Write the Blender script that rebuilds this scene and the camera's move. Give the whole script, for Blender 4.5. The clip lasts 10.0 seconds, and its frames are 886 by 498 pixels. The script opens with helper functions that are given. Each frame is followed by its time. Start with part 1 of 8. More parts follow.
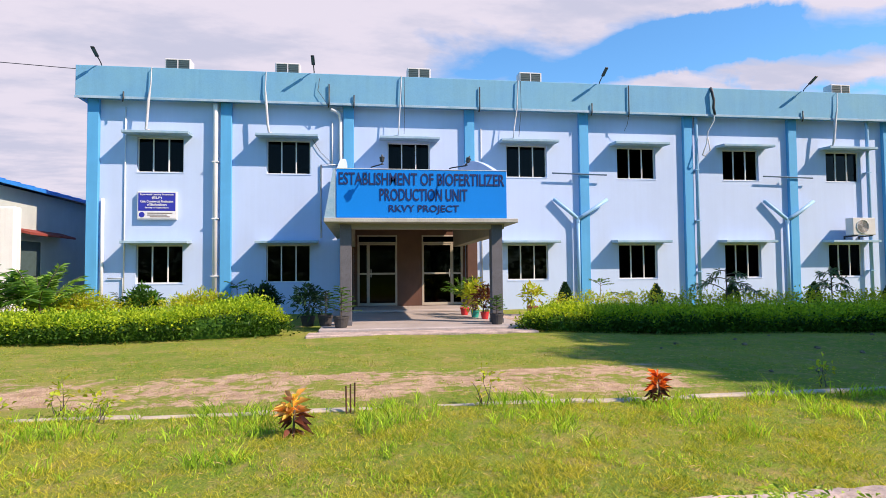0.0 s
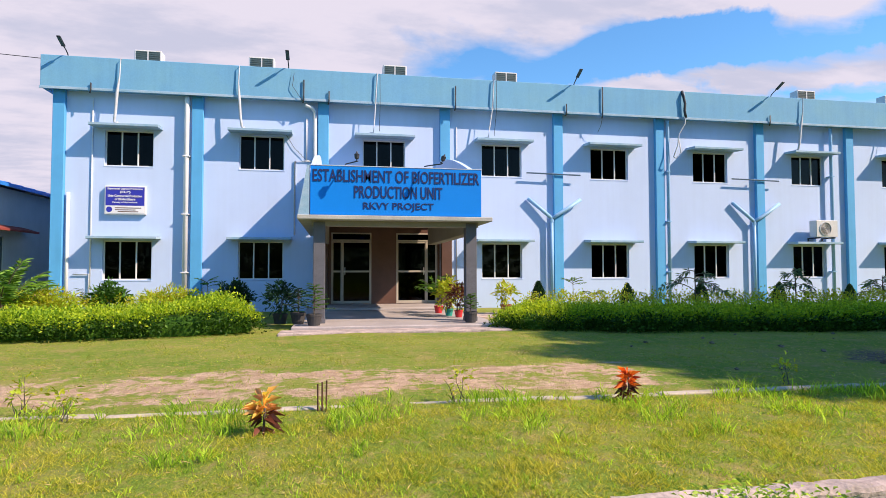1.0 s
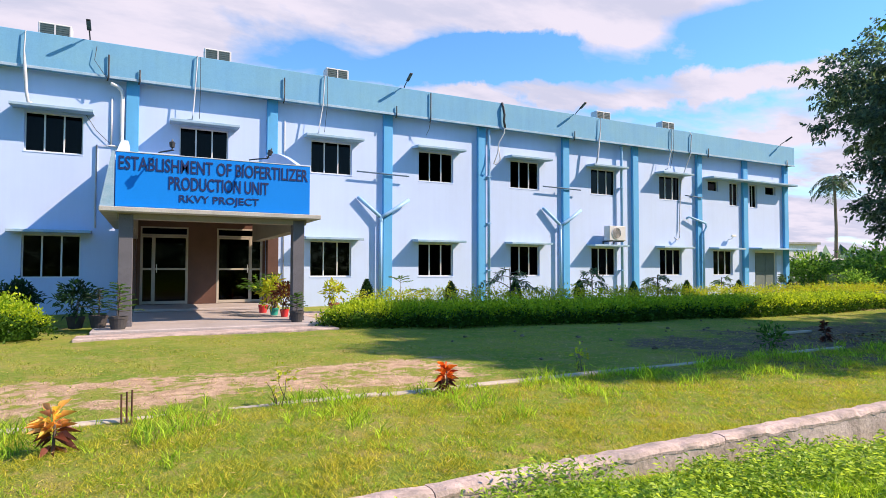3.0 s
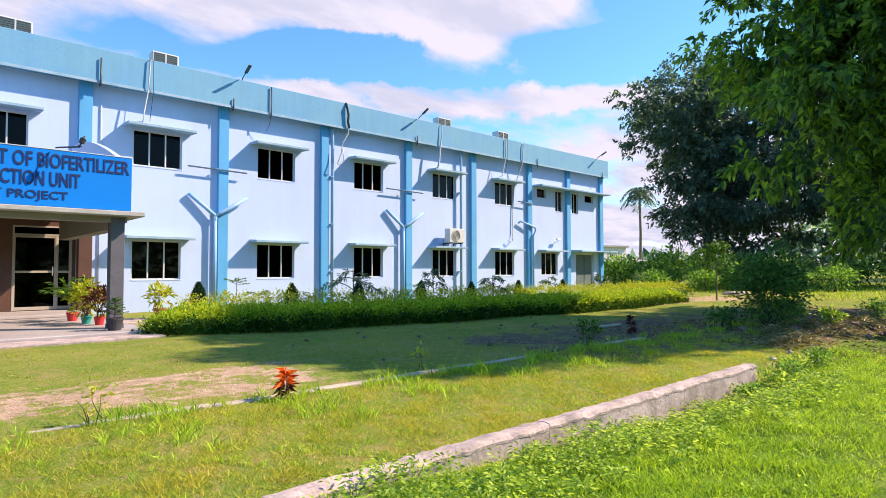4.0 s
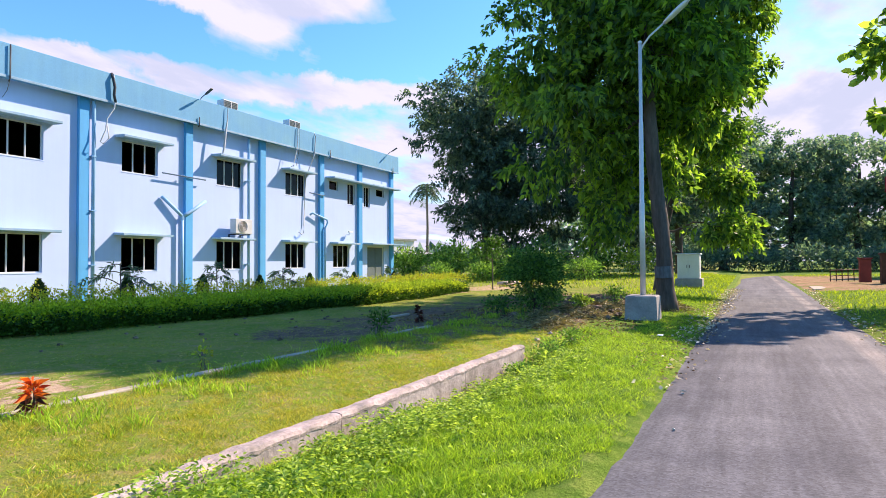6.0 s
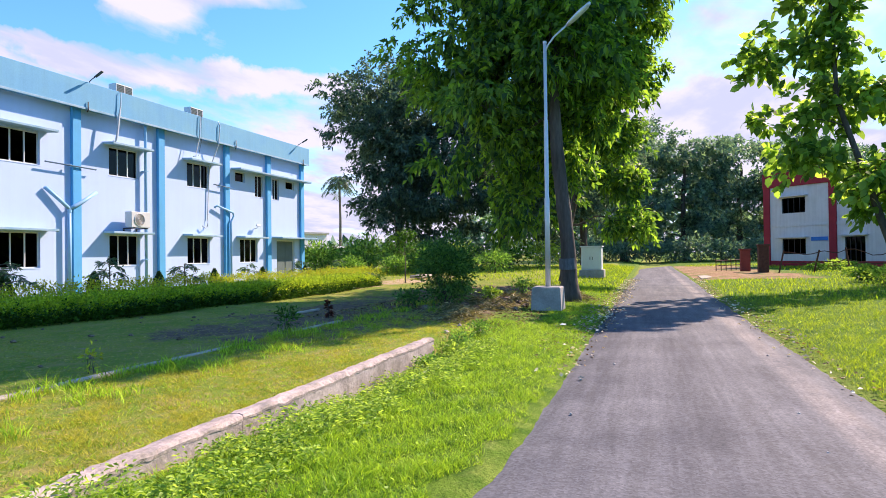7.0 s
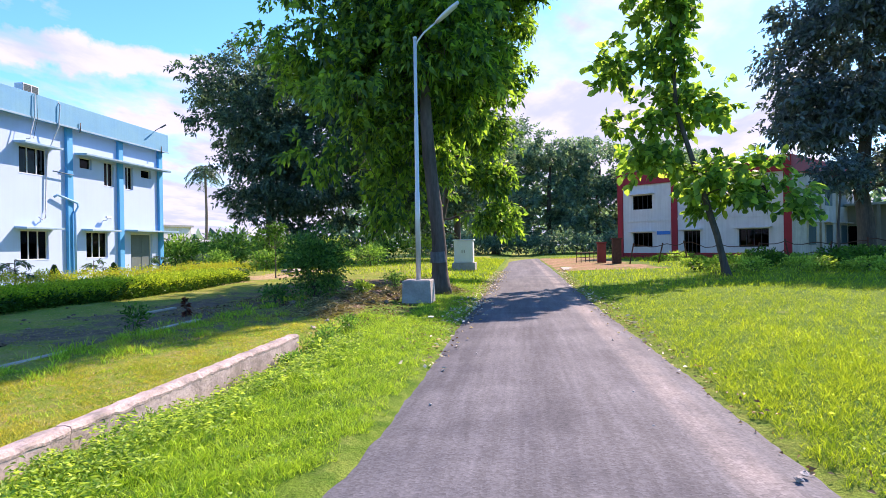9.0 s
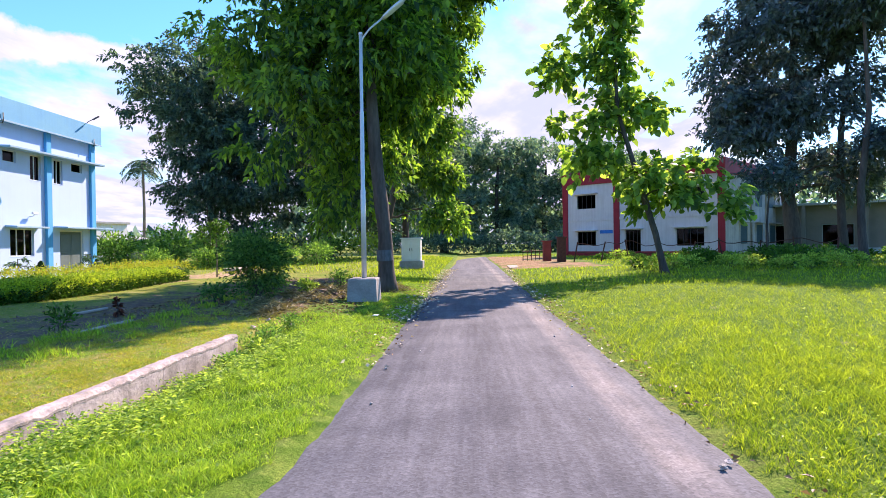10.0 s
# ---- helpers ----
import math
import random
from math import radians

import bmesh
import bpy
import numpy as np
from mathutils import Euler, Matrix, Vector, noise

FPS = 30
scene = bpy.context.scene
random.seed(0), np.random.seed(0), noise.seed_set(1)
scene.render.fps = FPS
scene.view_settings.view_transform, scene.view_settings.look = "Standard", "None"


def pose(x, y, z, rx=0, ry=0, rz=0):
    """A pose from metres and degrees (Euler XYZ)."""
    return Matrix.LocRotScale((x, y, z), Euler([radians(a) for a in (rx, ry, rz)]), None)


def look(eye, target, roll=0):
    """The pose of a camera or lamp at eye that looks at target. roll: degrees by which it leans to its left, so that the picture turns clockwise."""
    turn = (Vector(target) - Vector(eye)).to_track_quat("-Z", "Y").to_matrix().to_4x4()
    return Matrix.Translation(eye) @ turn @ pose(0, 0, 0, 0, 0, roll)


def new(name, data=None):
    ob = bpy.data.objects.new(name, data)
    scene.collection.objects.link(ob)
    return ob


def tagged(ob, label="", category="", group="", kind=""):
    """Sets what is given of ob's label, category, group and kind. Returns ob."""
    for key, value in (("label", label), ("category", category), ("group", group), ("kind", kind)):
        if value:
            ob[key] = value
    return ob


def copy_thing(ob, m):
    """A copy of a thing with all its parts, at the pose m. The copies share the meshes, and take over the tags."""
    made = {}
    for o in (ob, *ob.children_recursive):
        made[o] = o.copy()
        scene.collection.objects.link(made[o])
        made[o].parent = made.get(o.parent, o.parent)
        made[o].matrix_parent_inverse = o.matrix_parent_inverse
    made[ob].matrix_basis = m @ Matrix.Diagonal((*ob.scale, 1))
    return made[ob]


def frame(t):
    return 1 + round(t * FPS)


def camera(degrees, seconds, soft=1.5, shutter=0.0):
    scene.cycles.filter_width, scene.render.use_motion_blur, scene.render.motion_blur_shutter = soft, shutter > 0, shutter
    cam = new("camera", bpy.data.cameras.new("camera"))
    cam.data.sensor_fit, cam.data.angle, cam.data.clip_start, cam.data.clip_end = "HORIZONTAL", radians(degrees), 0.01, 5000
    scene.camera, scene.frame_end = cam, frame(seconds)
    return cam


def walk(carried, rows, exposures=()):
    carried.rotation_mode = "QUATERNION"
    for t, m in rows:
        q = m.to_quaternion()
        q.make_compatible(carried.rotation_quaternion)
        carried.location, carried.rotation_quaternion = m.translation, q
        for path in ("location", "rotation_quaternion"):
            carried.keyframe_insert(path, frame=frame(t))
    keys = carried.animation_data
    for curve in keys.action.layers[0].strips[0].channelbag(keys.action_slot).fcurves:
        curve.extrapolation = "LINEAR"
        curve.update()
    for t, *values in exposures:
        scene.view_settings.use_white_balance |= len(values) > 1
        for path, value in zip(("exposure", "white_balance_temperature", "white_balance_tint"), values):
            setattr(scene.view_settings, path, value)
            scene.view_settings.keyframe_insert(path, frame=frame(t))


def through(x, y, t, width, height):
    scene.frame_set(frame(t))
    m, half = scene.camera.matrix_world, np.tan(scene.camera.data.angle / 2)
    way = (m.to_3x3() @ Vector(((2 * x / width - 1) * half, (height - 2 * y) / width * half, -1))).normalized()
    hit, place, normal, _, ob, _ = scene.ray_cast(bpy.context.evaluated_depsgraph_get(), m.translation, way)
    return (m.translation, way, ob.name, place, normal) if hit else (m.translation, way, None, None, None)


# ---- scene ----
cam = camera(74.4, 10.0, soft=0.85)
PATH = [
    (0, (0.178, 0.072, 1.228), (0.448, 2.052, 1.311), -0.49),
    (0.5, (0.174, 0.081, 1.202), (0.495, 2.053, 1.284), -0.27),
    (1, (0.188, 0.068, 1.224), (0.543, 2.035, 1.301), -0.09),
    (1.5, (0.123, 0.099, 1.201), (0.538, 2.054, 1.279), -0.01),
    (2, (0.207, 0.062, 1.204), (0.732, 1.990, 1.276), -0.23),
    (2.2, (0.223, 0.043, 1.208), (0.824, 1.949, 1.275), -0.19),
    (3.5, (0.181, -0.055, 1.265), (1.291, 1.607, 1.339), 0.1),
    (4, (0.189, -0.052, 1.259), (1.528, 1.432, 1.331), -0.1),
    (4.5, (0.158, -0.051, 1.257), (1.667, 1.26, 1.325), -0.1),
    (5, (0.144, -0.07, 1.266), (1.76, 1.108, 1.327), -0.2),
    (5.5, (0.161, -0.06, 1.259), (1.855, 1.002, 1.313), -0.3),
    (5.7, (0.163, -0.051, 1.255), (1.89, 0.957, 1.305), -0.3),
    (6.8, (0.163, -0.104, 1.251), (2.029, 0.615, 1.277), -0.5),
    (7, (0.171, -0.132, 1.263), (2.059, 0.529, 1.282), -0.7),
    (7.5, (0.181, -0.163, 1.257), (2.106, 0.381, 1.268), -0.7),
    (8, (0.185, -0.205, 1.262), (2.136, 0.235, 1.265), -0.8),
    (8.5, (0.206, -0.244, 1.264), (2.176, 0.098, 1.258), -0.9),
    (9, (0.218, -0.285, 1.265), (2.201, -0.03, 1.256), -0.9),
    (9.5, (0.248, -0.303, 1.246), (2.24, -0.13, 1.235), -0.9),
    (10, (0.247, -0.352, 1.255), (2.246, -0.271, 1.238), -0.8),
]
EXPOSURES = [(0, 0.77, 6500, 14), (2, 0.80, 6500, 14), (3.5, 0.95, 6480, 14.5), (5.0, 1.01, 6330, 15), (7.0, 1.05, 6160, 17.5), (8.5, 1.12, 6060, 20.5), (10, 1.20, 5960, 22.5)]
walk(cam, [(t, look(eye, target, roll)) for t, eye, target, roll in PATH], EXPOSURES)

# ---------------------------------------------------------------- light
SUN_TO = Vector((0.90, -0.55, 0.90)).normalized()
sun_data = bpy.data.lights.new("sun", "SUN")
sun_data.energy, sun_data.angle, sun_data.color = 5.0, radians(0.55), (1.0, 0.77, 0.56)
sun = new("sun", sun_data)
sun.matrix_world = look((20, -30, 40), Vector((20, -30, 40)) - SUN_TO)


def links(tree):
    """Shorthand to add nodes and join sockets of a node tree."""
    def add(kind, **values):
        node = tree.nodes.new(kind)
        for key, value in values.items():
            if isinstance(value, (int, float, tuple)) and key in node.inputs:
                node.inputs[key].default_value = value
        return node

    def join(a, b):
        tree.links.new(a, b)
    return add, join


def make_world():
    world = bpy.data.worlds.new("sky")
    scene.world = world
    world.use_nodes = True
    tree = world.node_tree
    tree.nodes.clear()
    add, join = links(tree)
    out, back = add("ShaderNodeOutputWorld"), add("ShaderNodeBackground")
    back.inputs["Strength"].default_value = 0.10
    sky = add("ShaderNodeTexSky")
    sky.sky_type, sky.sun_disc = "NISHITA", False
    sky.sun_elevation = math.asin(SUN_TO.z)
    sky.sun_rotation = math.atan2(SUN_TO.x, SUN_TO.y)
    sky.air_density, sky.dust_density, sky.ozone_density = 1.0, 0.25, 3.0
    where = add("ShaderNodeTexCoord")
    # flat cloud layer: the view ray is cut with a plane far above
    split = add("ShaderNodeSeparateXYZ")
    join(where.outputs["Generated"], split.inputs[0])
    up = add("ShaderNodeMath"); up.operation = "MAXIMUM"; up.inputs[1].default_value = 0.03
    join(split.outputs["Z"], up.inputs[0])
    lift = add("ShaderNodeMath"); lift.operation = "ADD"; lift.inputs[1].default_value = 0.10
    join(up.outputs[0], lift.inputs[0])
    plane = add("ShaderNodeVectorMath"); plane.operation = "DIVIDE"
    three = add("ShaderNodeCombineXYZ")
    for axis in "XYZ":
        join(lift.outputs[0], three.inputs[axis])
    join(where.outputs["Generated"], plane.inputs[0])
    join(three.outputs[0], plane.inputs[1])
    spot = add("ShaderNodeMapping")
    spot.inputs["Location"].default_value = CLOUD_SHIFT
    spot.inputs["Rotation"].default_value = (0, 0, radians(-32))
    spot.inputs["Scale"].default_value = (0.55, 1.0, 0.0)
    join(plane.outputs[0], spot.inputs["Vector"])
    big = add("ShaderNodeTexNoise", Scale=1.35, Detail=10.0, Roughness=0.55, Distortion=0.3)
    join(spot.outputs[0], big.inputs["Vector"])
    # thicker cloud towards the building's near end, and over the horizon
    turned = add("ShaderNodeVectorMath"); turned.operation = "DOT_PRODUCT"
    turned.inputs[1].default_value = (-0.33, 0.92, 0.20)
    join(where.outputs["Generated"], turned.inputs[0])
    side = add("ShaderNodeMapRange"); side.interpolation_type = "SMOOTHSTEP"
    for key, v in zip(("From Min", "From Max", "To Min", "To Max"), (0.72, 1.0, 0.0, 0.20)):
        side.inputs[key].default_value = v
    join(turned.outputs["Value"], side.inputs["Value"])
    low = add("ShaderNodeMapRange"); low.interpolation_type = "SMOOTHSTEP"
    for key, v in zip(("From Min", "From Max", "To Min", "To Max"), (0.36, 0.0, 0.0, 0.24)):
        low.inputs[key].default_value = v
    join(split.outputs["Z"], low.inputs["Value"])
    more, most = add("ShaderNodeMath"), add("ShaderNodeMath")
    join(big.outputs["Fac"], more.inputs[0]); join(side.outputs["Result"], more.inputs[1])
    join(more.outputs[0], most.inputs[0]); join(low.outputs["Result"], most.inputs[1])
    # clearer sky on the road's far side, overhead and behind
    less = most
    for axis, span in (("Y", (-0.15, -0.6, 0.0, -0.10)), ("Y", (-0.55, -0.9, 0.0, -0.3)), ("X", (-0.5, -0.85, 0.0, -0.3)), ("Z", (0.42, 0.72, 0.0, -0.3))):
        clear, sums = add("ShaderNodeMapRange"), add("ShaderNodeMath")
        clear.interpolation_type = "SMOOTHSTEP"
        for key, v in zip(("From Min", "From Max", "To Min", "To Max"), span):
            clear.inputs[key].default_value = v
        join(split.outputs[axis], clear.inputs["Value"])
        join(less.outputs[0], sums.inputs[0]); join(clear.outputs["Result"], sums.inputs[1])
        less = sums
    # drawn-out banks of cloud and the clear gaps between them, by bearing and height in the sky, with ragged edges
    def op(kind, *values):
        node = add("ShaderNodeMath"); node.operation = kind
        for socket, v in zip(node.inputs, values):
            if isinstance(v, (int, float)):
                socket.default_value = v
            else:
                join(v, socket)
        return node.outputs[0]

    fray = add("ShaderNodeTexNoise", Scale=7.0, Detail=6.0, Roughness=0.62)
    join(where.outputs["Generated"], fray.inputs["Vector"])
    ragged = op("SUBTRACT", fray.outputs["Fac"], 0.5)
    bearing = op("MULTIPLY_ADD", ragged, 0.20, op("ARCTAN2", split.outputs["X"], split.outputs["Y"]))
    height = op("MULTIPLY_ADD", ragged, 0.085, op("ARCSINE", split.outputs["Z"]))
    total = less.outputs[0]
    for az, el, wide, high, tilt, amount in CLOUD_BANKS:
        u, v = op("SUBTRACT", bearing, radians(az)), op("SUBTRACT", height, radians(el))
        v = op("MULTIPLY_ADD", u, -tilt, v)
        far = op("ADD", op("POWER", op("ABSOLUTE", op("DIVIDE", u, radians(wide))), 2.0), op("POWER", op("ABSOLUTE", op("DIVIDE", v, radians(high))), 2.0))
        bank = add("ShaderNodeMapRange"); bank.interpolation_type = "SMOOTHSTEP"
        for key, value in zip(("From Min", "From Max", "To Min", "To Max"), (1.7, 0.15, 0.0, amount)):
            bank.inputs[key].default_value = value
        join(far, bank.inputs["Value"])
        total = op("ADD", total, bank.outputs["Result"])
    ramp = add("ShaderNodeValToRGB")
    ramp.color_ramp.elements[0].position, ramp.color_ramp.elements[1].position = 0.50, 0.63
    join(total, ramp.inputs["Fac"])
    cloud = add("ShaderNodeMix"); cloud.data_type = "RGBA"
    join(ramp.outputs["Color"], cloud.inputs["Factor"])
    sat = add("ShaderNodeHueSaturation", Saturation=1.12, Value=1.25)
    join(sky.outputs[0], sat.inputs["Color"])
    tint = add("ShaderNodeMix"); tint.data_type = "RGBA"; tint.blend_type = "MULTIPLY"
    tint.inputs["Factor"].default_value = 1.0
    tint.inputs["B"].default_value = SKY_TINT
    join(sat.outputs[0], tint.inputs["A"])
    join(tint.outputs["Result"], cloud.inputs["A"])
    # the clouds' own light and shade
    puff = add("ShaderNodeTexNoise", Scale=2.6, Detail=8.0, Roughness=0.6)
    join(spot.outputs[0], puff.inputs["Vector"])
    thick = add("ShaderNodeMapRange"); thick.interpolation_type = "SMOOTHSTEP"
    thick.inputs["From Min"].default_value, thick.inputs["From Max"].default_value = 0.38, 0.60
    join(puff.outputs["Fac"], thick.inputs["Value"])
    tone = add("ShaderNodeMix"); tone.data_type = "RGBA"
    tone.inputs["A"].default_value, tone.inputs["B"].default_value = (3.5, 3.6, 4.45, 1), (4.7, 4.45, 5.05, 1)
    join(thick.outputs["Result"], tone.inputs["Factor"])
    join(tone.outputs["Result"], cloud.inputs["B"])
    join(cloud.outputs["Result"], back.inputs["Color"])
    join(back.outputs[0], out.inputs["Surface"])


CLOUD_SHIFT = (0.4, 0.2, 0.0)
# bearing from the building's face, height, half width and half height in degrees, tilt, amount
CLOUD_BANKS = ((42, 26.0, 14, 4.6, 0.0, 0.22), (47, 16.4, 15, 1.5, -0.05, 0.20), (29, 17.2, 3.0, 0.9, 0.0, 0.10), (10, 26, 22, 5, 0.0, 0.10), (97, 11, 10, 3.6, 0.0, 0.2), (100, 22, 25, 14, 0.0, 0.022),
               (30, 20.2, 9, 2.0, 0.12, -0.26), (57, 20.3, 9, 1.9, 0.0, -0.16), (37, 19.0, 4, 1.3, 0.0, -0.12), (47, 12.8, 13, 1.2, 0.0, -0.06))
SKY_TINT = (0.78, 1.04, 1.10, 1)
make_world()

# ---------------------------------------------------------------- materials


def material(name, color, rough=0.8, vary=0.25, scale=3.0, fine=40.0, bump=0.15, metal=0.0, spec=0.4, second=None, coords="Object", island=0.0, obj_random=0.0, stretch=(1, 1, 1), streaks=0.0):
    """A painted, plastered or raw surface: base colour with stains at a large and a fine scale, and fine relief."""
    mat = bpy.data.materials.new(name)
    mat.use_nodes = True
    tree = mat.node_tree
    add, join = links(tree)
    bsdf = tree.nodes["Principled BSDF"]
    bsdf.inputs["Roughness"].default_value = rough
    bsdf.inputs["Metallic"].default_value = metal
    bsdf.inputs["Specular IOR Level"].default_value = spec
    where = add("ShaderNodeTexCoord")
    spot = add("ShaderNodeMapping")
    spot.inputs["Scale"].default_value = stretch
    join(where.outputs[coords], spot.inputs["Vector"])
    large = add("ShaderNodeTexNoise", Scale=scale, Detail=5.0, Roughness=0.6)
    small = add("ShaderNodeTexNoise", Scale=fine, Detail=4.0, Roughness=0.65)
    join(spot.outputs[0], large.inputs["Vector"])
    join(spot.outputs[0], small.inputs["Vector"])
    mix = add("ShaderNodeMix"); mix.data_type = "RGBA"
    dark = second or tuple(c * (1 - vary) for c in color)
    mix.inputs["A"].default_value, mix.inputs["B"].default_value = (*dark, 1), (*color, 1)
    ramp = add("ShaderNodeValToRGB")
    ramp.color_ramp.elements[0].position, ramp.color_ramp.elements[1].position = 0.32, 0.62
    join(large.outputs["Fac"], ramp.inputs["Fac"])
    join(ramp.outputs["Color"], mix.inputs["Factor"])
    shade = add("ShaderNodeHueSaturation")
    level = add("ShaderNodeMapRange")
    level.inputs["From Min"].default_value, level.inputs["From Max"].default_value = 0.25, 0.75
    level.inputs["To Min"].default_value, level.inputs["To Max"].default_value = 1 - vary * 0.7, 1 + vary * 0.5
    join(small.outputs["Fac"], level.inputs["Value"])
    value = level.outputs["Result"]
    for amount, kind, socket in ((island, "ShaderNodeNewGeometry", "Random Per Island"), (obj_random, "ShaderNodeObjectInfo", "Random")):
        if amount:
            pick, more, times = add(kind), add("ShaderNodeMapRange"), add("ShaderNodeMath")
            more.inputs["To Min"].default_value, more.inputs["To Max"].default_value = 1 - amount, 1 + amount
            times.operation = "MULTIPLY"
            join(pick.outputs[socket], more.inputs["Value"])
            join(more.outputs["Result"], times.inputs[0])
            join(value, times.inputs[1])
            value = times.outputs[0]
    if streaks:
        # rain streaks: noise drawn out along the height
        drawn = add("ShaderNodeMapping")
        drawn.inputs["Scale"].default_value = (6.0, 6.0, 0.25)
        join(where.outputs[coords], drawn.inputs["Vector"])
        rain = add("ShaderNodeTexNoise", Scale=1.0, Detail=3.0, Roughness=0.6)
        join(drawn.outputs[0], rain.inputs["Vector"])
        more, times = add("ShaderNodeMapRange"), add("ShaderNodeMath")
        more.inputs["From Min"].default_value, more.inputs["From Max"].default_value = 0.3, 0.6
        more.inputs["To Min"].default_value, more.inputs["To Max"].default_value = 1 - streaks, 1.0
        times.operation = "MULTIPLY"
        join(rain.outputs["Fac"], more.inputs["Value"])
        join(more.outputs["Result"], times.inputs[0])
        join(value, times.inputs[1])
        value = times.outputs[0]
    join(value, shade.inputs["Value"])
    join(mix.outputs["Result"], shade.inputs["Color"])
    join(shade.outputs[0], bsdf.inputs["Base Color"])
    if bump:
        relief = add("ShaderNodeBump", Strength=bump, Distance=0.02)
        join(small.outputs["Fac"], relief.inputs["Height"])
        join(relief.outputs[0], bsdf.inputs["Normal"])
    return mat


def leaf_material(name, color, other, through=0.5, gloss=0.45, spread=0.35, warm=(1.65, 1.55, 0.75)):
    """Leaves: diffuse and translucent, with another tone from leaf to leaf and from clump to clump."""
    mat = bpy.data.materials.new(name)
    mat.use_nodes = True
    tree = mat.node_tree
    add, join = links(tree)
    bsdf, out = tree.nodes["Principled BSDF"], tree.nodes["Material Output"]
    bsdf.inputs["Roughness"].default_value = gloss
    bsdf.inputs["Specular IOR Level"].default_value = 0.2
    geo, where = add("ShaderNodeNewGeometry"), add("ShaderNodeTexCoord")
    patch = add("ShaderNodeTexNoise", Scale=0.9, Detail=3.0)
    join(where.outputs["Object"], patch.inputs["Vector"])
    sums = add("ShaderNodeMath"); sums.operation = "ADD"
    join(geo.outputs["Random Per Island"], sums.inputs[0])
    join(patch.outputs["Fac"], sums.inputs[1])
    level = add("ShaderNodeMapRange")
    level.inputs["From Min"].default_value, level.inputs["From Max"].default_value = 0.45, 1.5
    join(sums.outputs[0], level.inputs["Value"])
    mix = add("ShaderNodeMix"); mix.data_type = "RGBA"
    mix.inputs["A"].default_value, mix.inputs["B"].default_value = (*color, 1), (*other, 1)
    join(level.outputs["Result"], mix.inputs["Factor"])
    shade = add("ShaderNodeHueSaturation")
    value = add("ShaderNodeMapRange")
    value.inputs["To Min"].default_value, value.inputs["To Max"].default_value = 1 - spread, 1 + spread
    join(geo.outputs["Random Per Island"], value.inputs["Value"])
    join(value.outputs["Result"], shade.inputs["Value"])
    join(mix.outputs["Result"], shade.inputs["Color"])
    join(shade.outputs[0], bsdf.inputs["Base Color"])
    glow = add("ShaderNodeBsdfTranslucent")
    lit = add("ShaderNodeMix"); lit.data_type = "RGBA"; lit.blend_type = "MULTIPLY"
    lit.inputs["Factor"].default_value = 1.0
    lit.inputs["B"].default_value = (*warm, 1)
    join(shade.outputs[0], lit.inputs["A"])
    join(lit.outputs["Result"], glow.inputs["Color"])
    both = add("ShaderNodeMixShader")
    both.inputs["Fac"].default_value = through
    join(bsdf.outputs[0], both.inputs[1])
    join(glow.outputs[0], both.inputs[2])
    join(both.outputs[0], out.inputs["Surface"])
    return mat


def glass_material(name, tint, rough=0.03):
    """A tinted pane: clear straight through, and glossy by Fresnel."""
    mat = bpy.data.materials.new(name)
    mat.use_nodes = True
    tree = mat.node_tree
    add, join = links(tree)
    out = tree.nodes["Material Output"]
    clear, shine, mix, edge = add("ShaderNodeBsdfTransparent"), add("ShaderNodeBsdfGlossy"), add("ShaderNodeMixShader"), add("ShaderNodeFresnel", IOR=1.22)
    clear.inputs["Color"].default_value = (*tint, 1)
    shine.inputs["Roughness"].default_value = rough
    join(edge.outputs[0], mix.inputs["Fac"])
    join(clear.outputs[0], mix.inputs[1])
    join(shine.outputs[0], mix.inputs[2])
    join(mix.outputs[0], out.inputs["Surface"])
    return mat


M_WALL = material("pale_blue_plaster", (0.455, 0.585, 0.84), 0.85, 0.05, 0.7, 60, 0.06, streaks=0.03)
M_BLUE = material("sky_blue_paint", (0.085, 0.37, 0.70), 0.75, 0.10, 0.9, 50, 0.06, streaks=0.06)
M_PARAPET = material("faded_turquoise_paint", (0.135, 0.35, 0.57), 0.8, 0.12, 0.8, 30, 0.08, second=(0.16, 0.38, 0.55), streaks=0.06)
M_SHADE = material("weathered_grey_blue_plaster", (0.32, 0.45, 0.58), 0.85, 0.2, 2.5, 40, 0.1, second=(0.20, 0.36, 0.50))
M_WHITE = material("white_pvc", (0.74, 0.76, 0.80), 0.45, 0.08, 2.0, 20, 0.0)
M_PIPEBLUE = material("blue_painted_pipe", (0.26, 0.48, 0.74), 0.5, 0.10, 2.0, 20, 0.0)
M_ROD = material("slate_blue_painted_rod", (0.07, 0.13, 0.21), 0.55, 0.15, 3.0, 20, 0.0)
M_FRAME = material("white_aluminium", (0.66, 0.67, 0.68), 0.4, 0.08, 3.0, 30, 0.0)
M_GLASS = glass_material("dark_glass", (0.085, 0.075, 0.095))
# Unlit rooms' darkness is put into this colour for added walls and floors.
M_INSIDE = material("dark_interior_backing", (0.12, 0.12, 0.13), 0.9, 0.2)
M_SIGN = material("bright_blue_signboard", (0.001, 0.20, 0.72), 0.6, 0.05, 1.5, 25, 0.0, spec=0.15)
M_LETTER = material("raised_navy_letters", (0.010, 0.022, 0.105), 0.5, 0.1, 3, 30, 0.0)
M_BOARD = material("violet_blue_board", (0.03, 0.035, 0.38), 0.4, 0.08, 2, 20, 0.0)
M_GRANITE = None
M_BROWN = material("brown_wall_tile", (0.11, 0.055, 0.04), 0.5, 0.25, 2.0, 30, 0.04)
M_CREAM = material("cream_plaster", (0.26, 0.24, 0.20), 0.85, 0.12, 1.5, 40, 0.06)
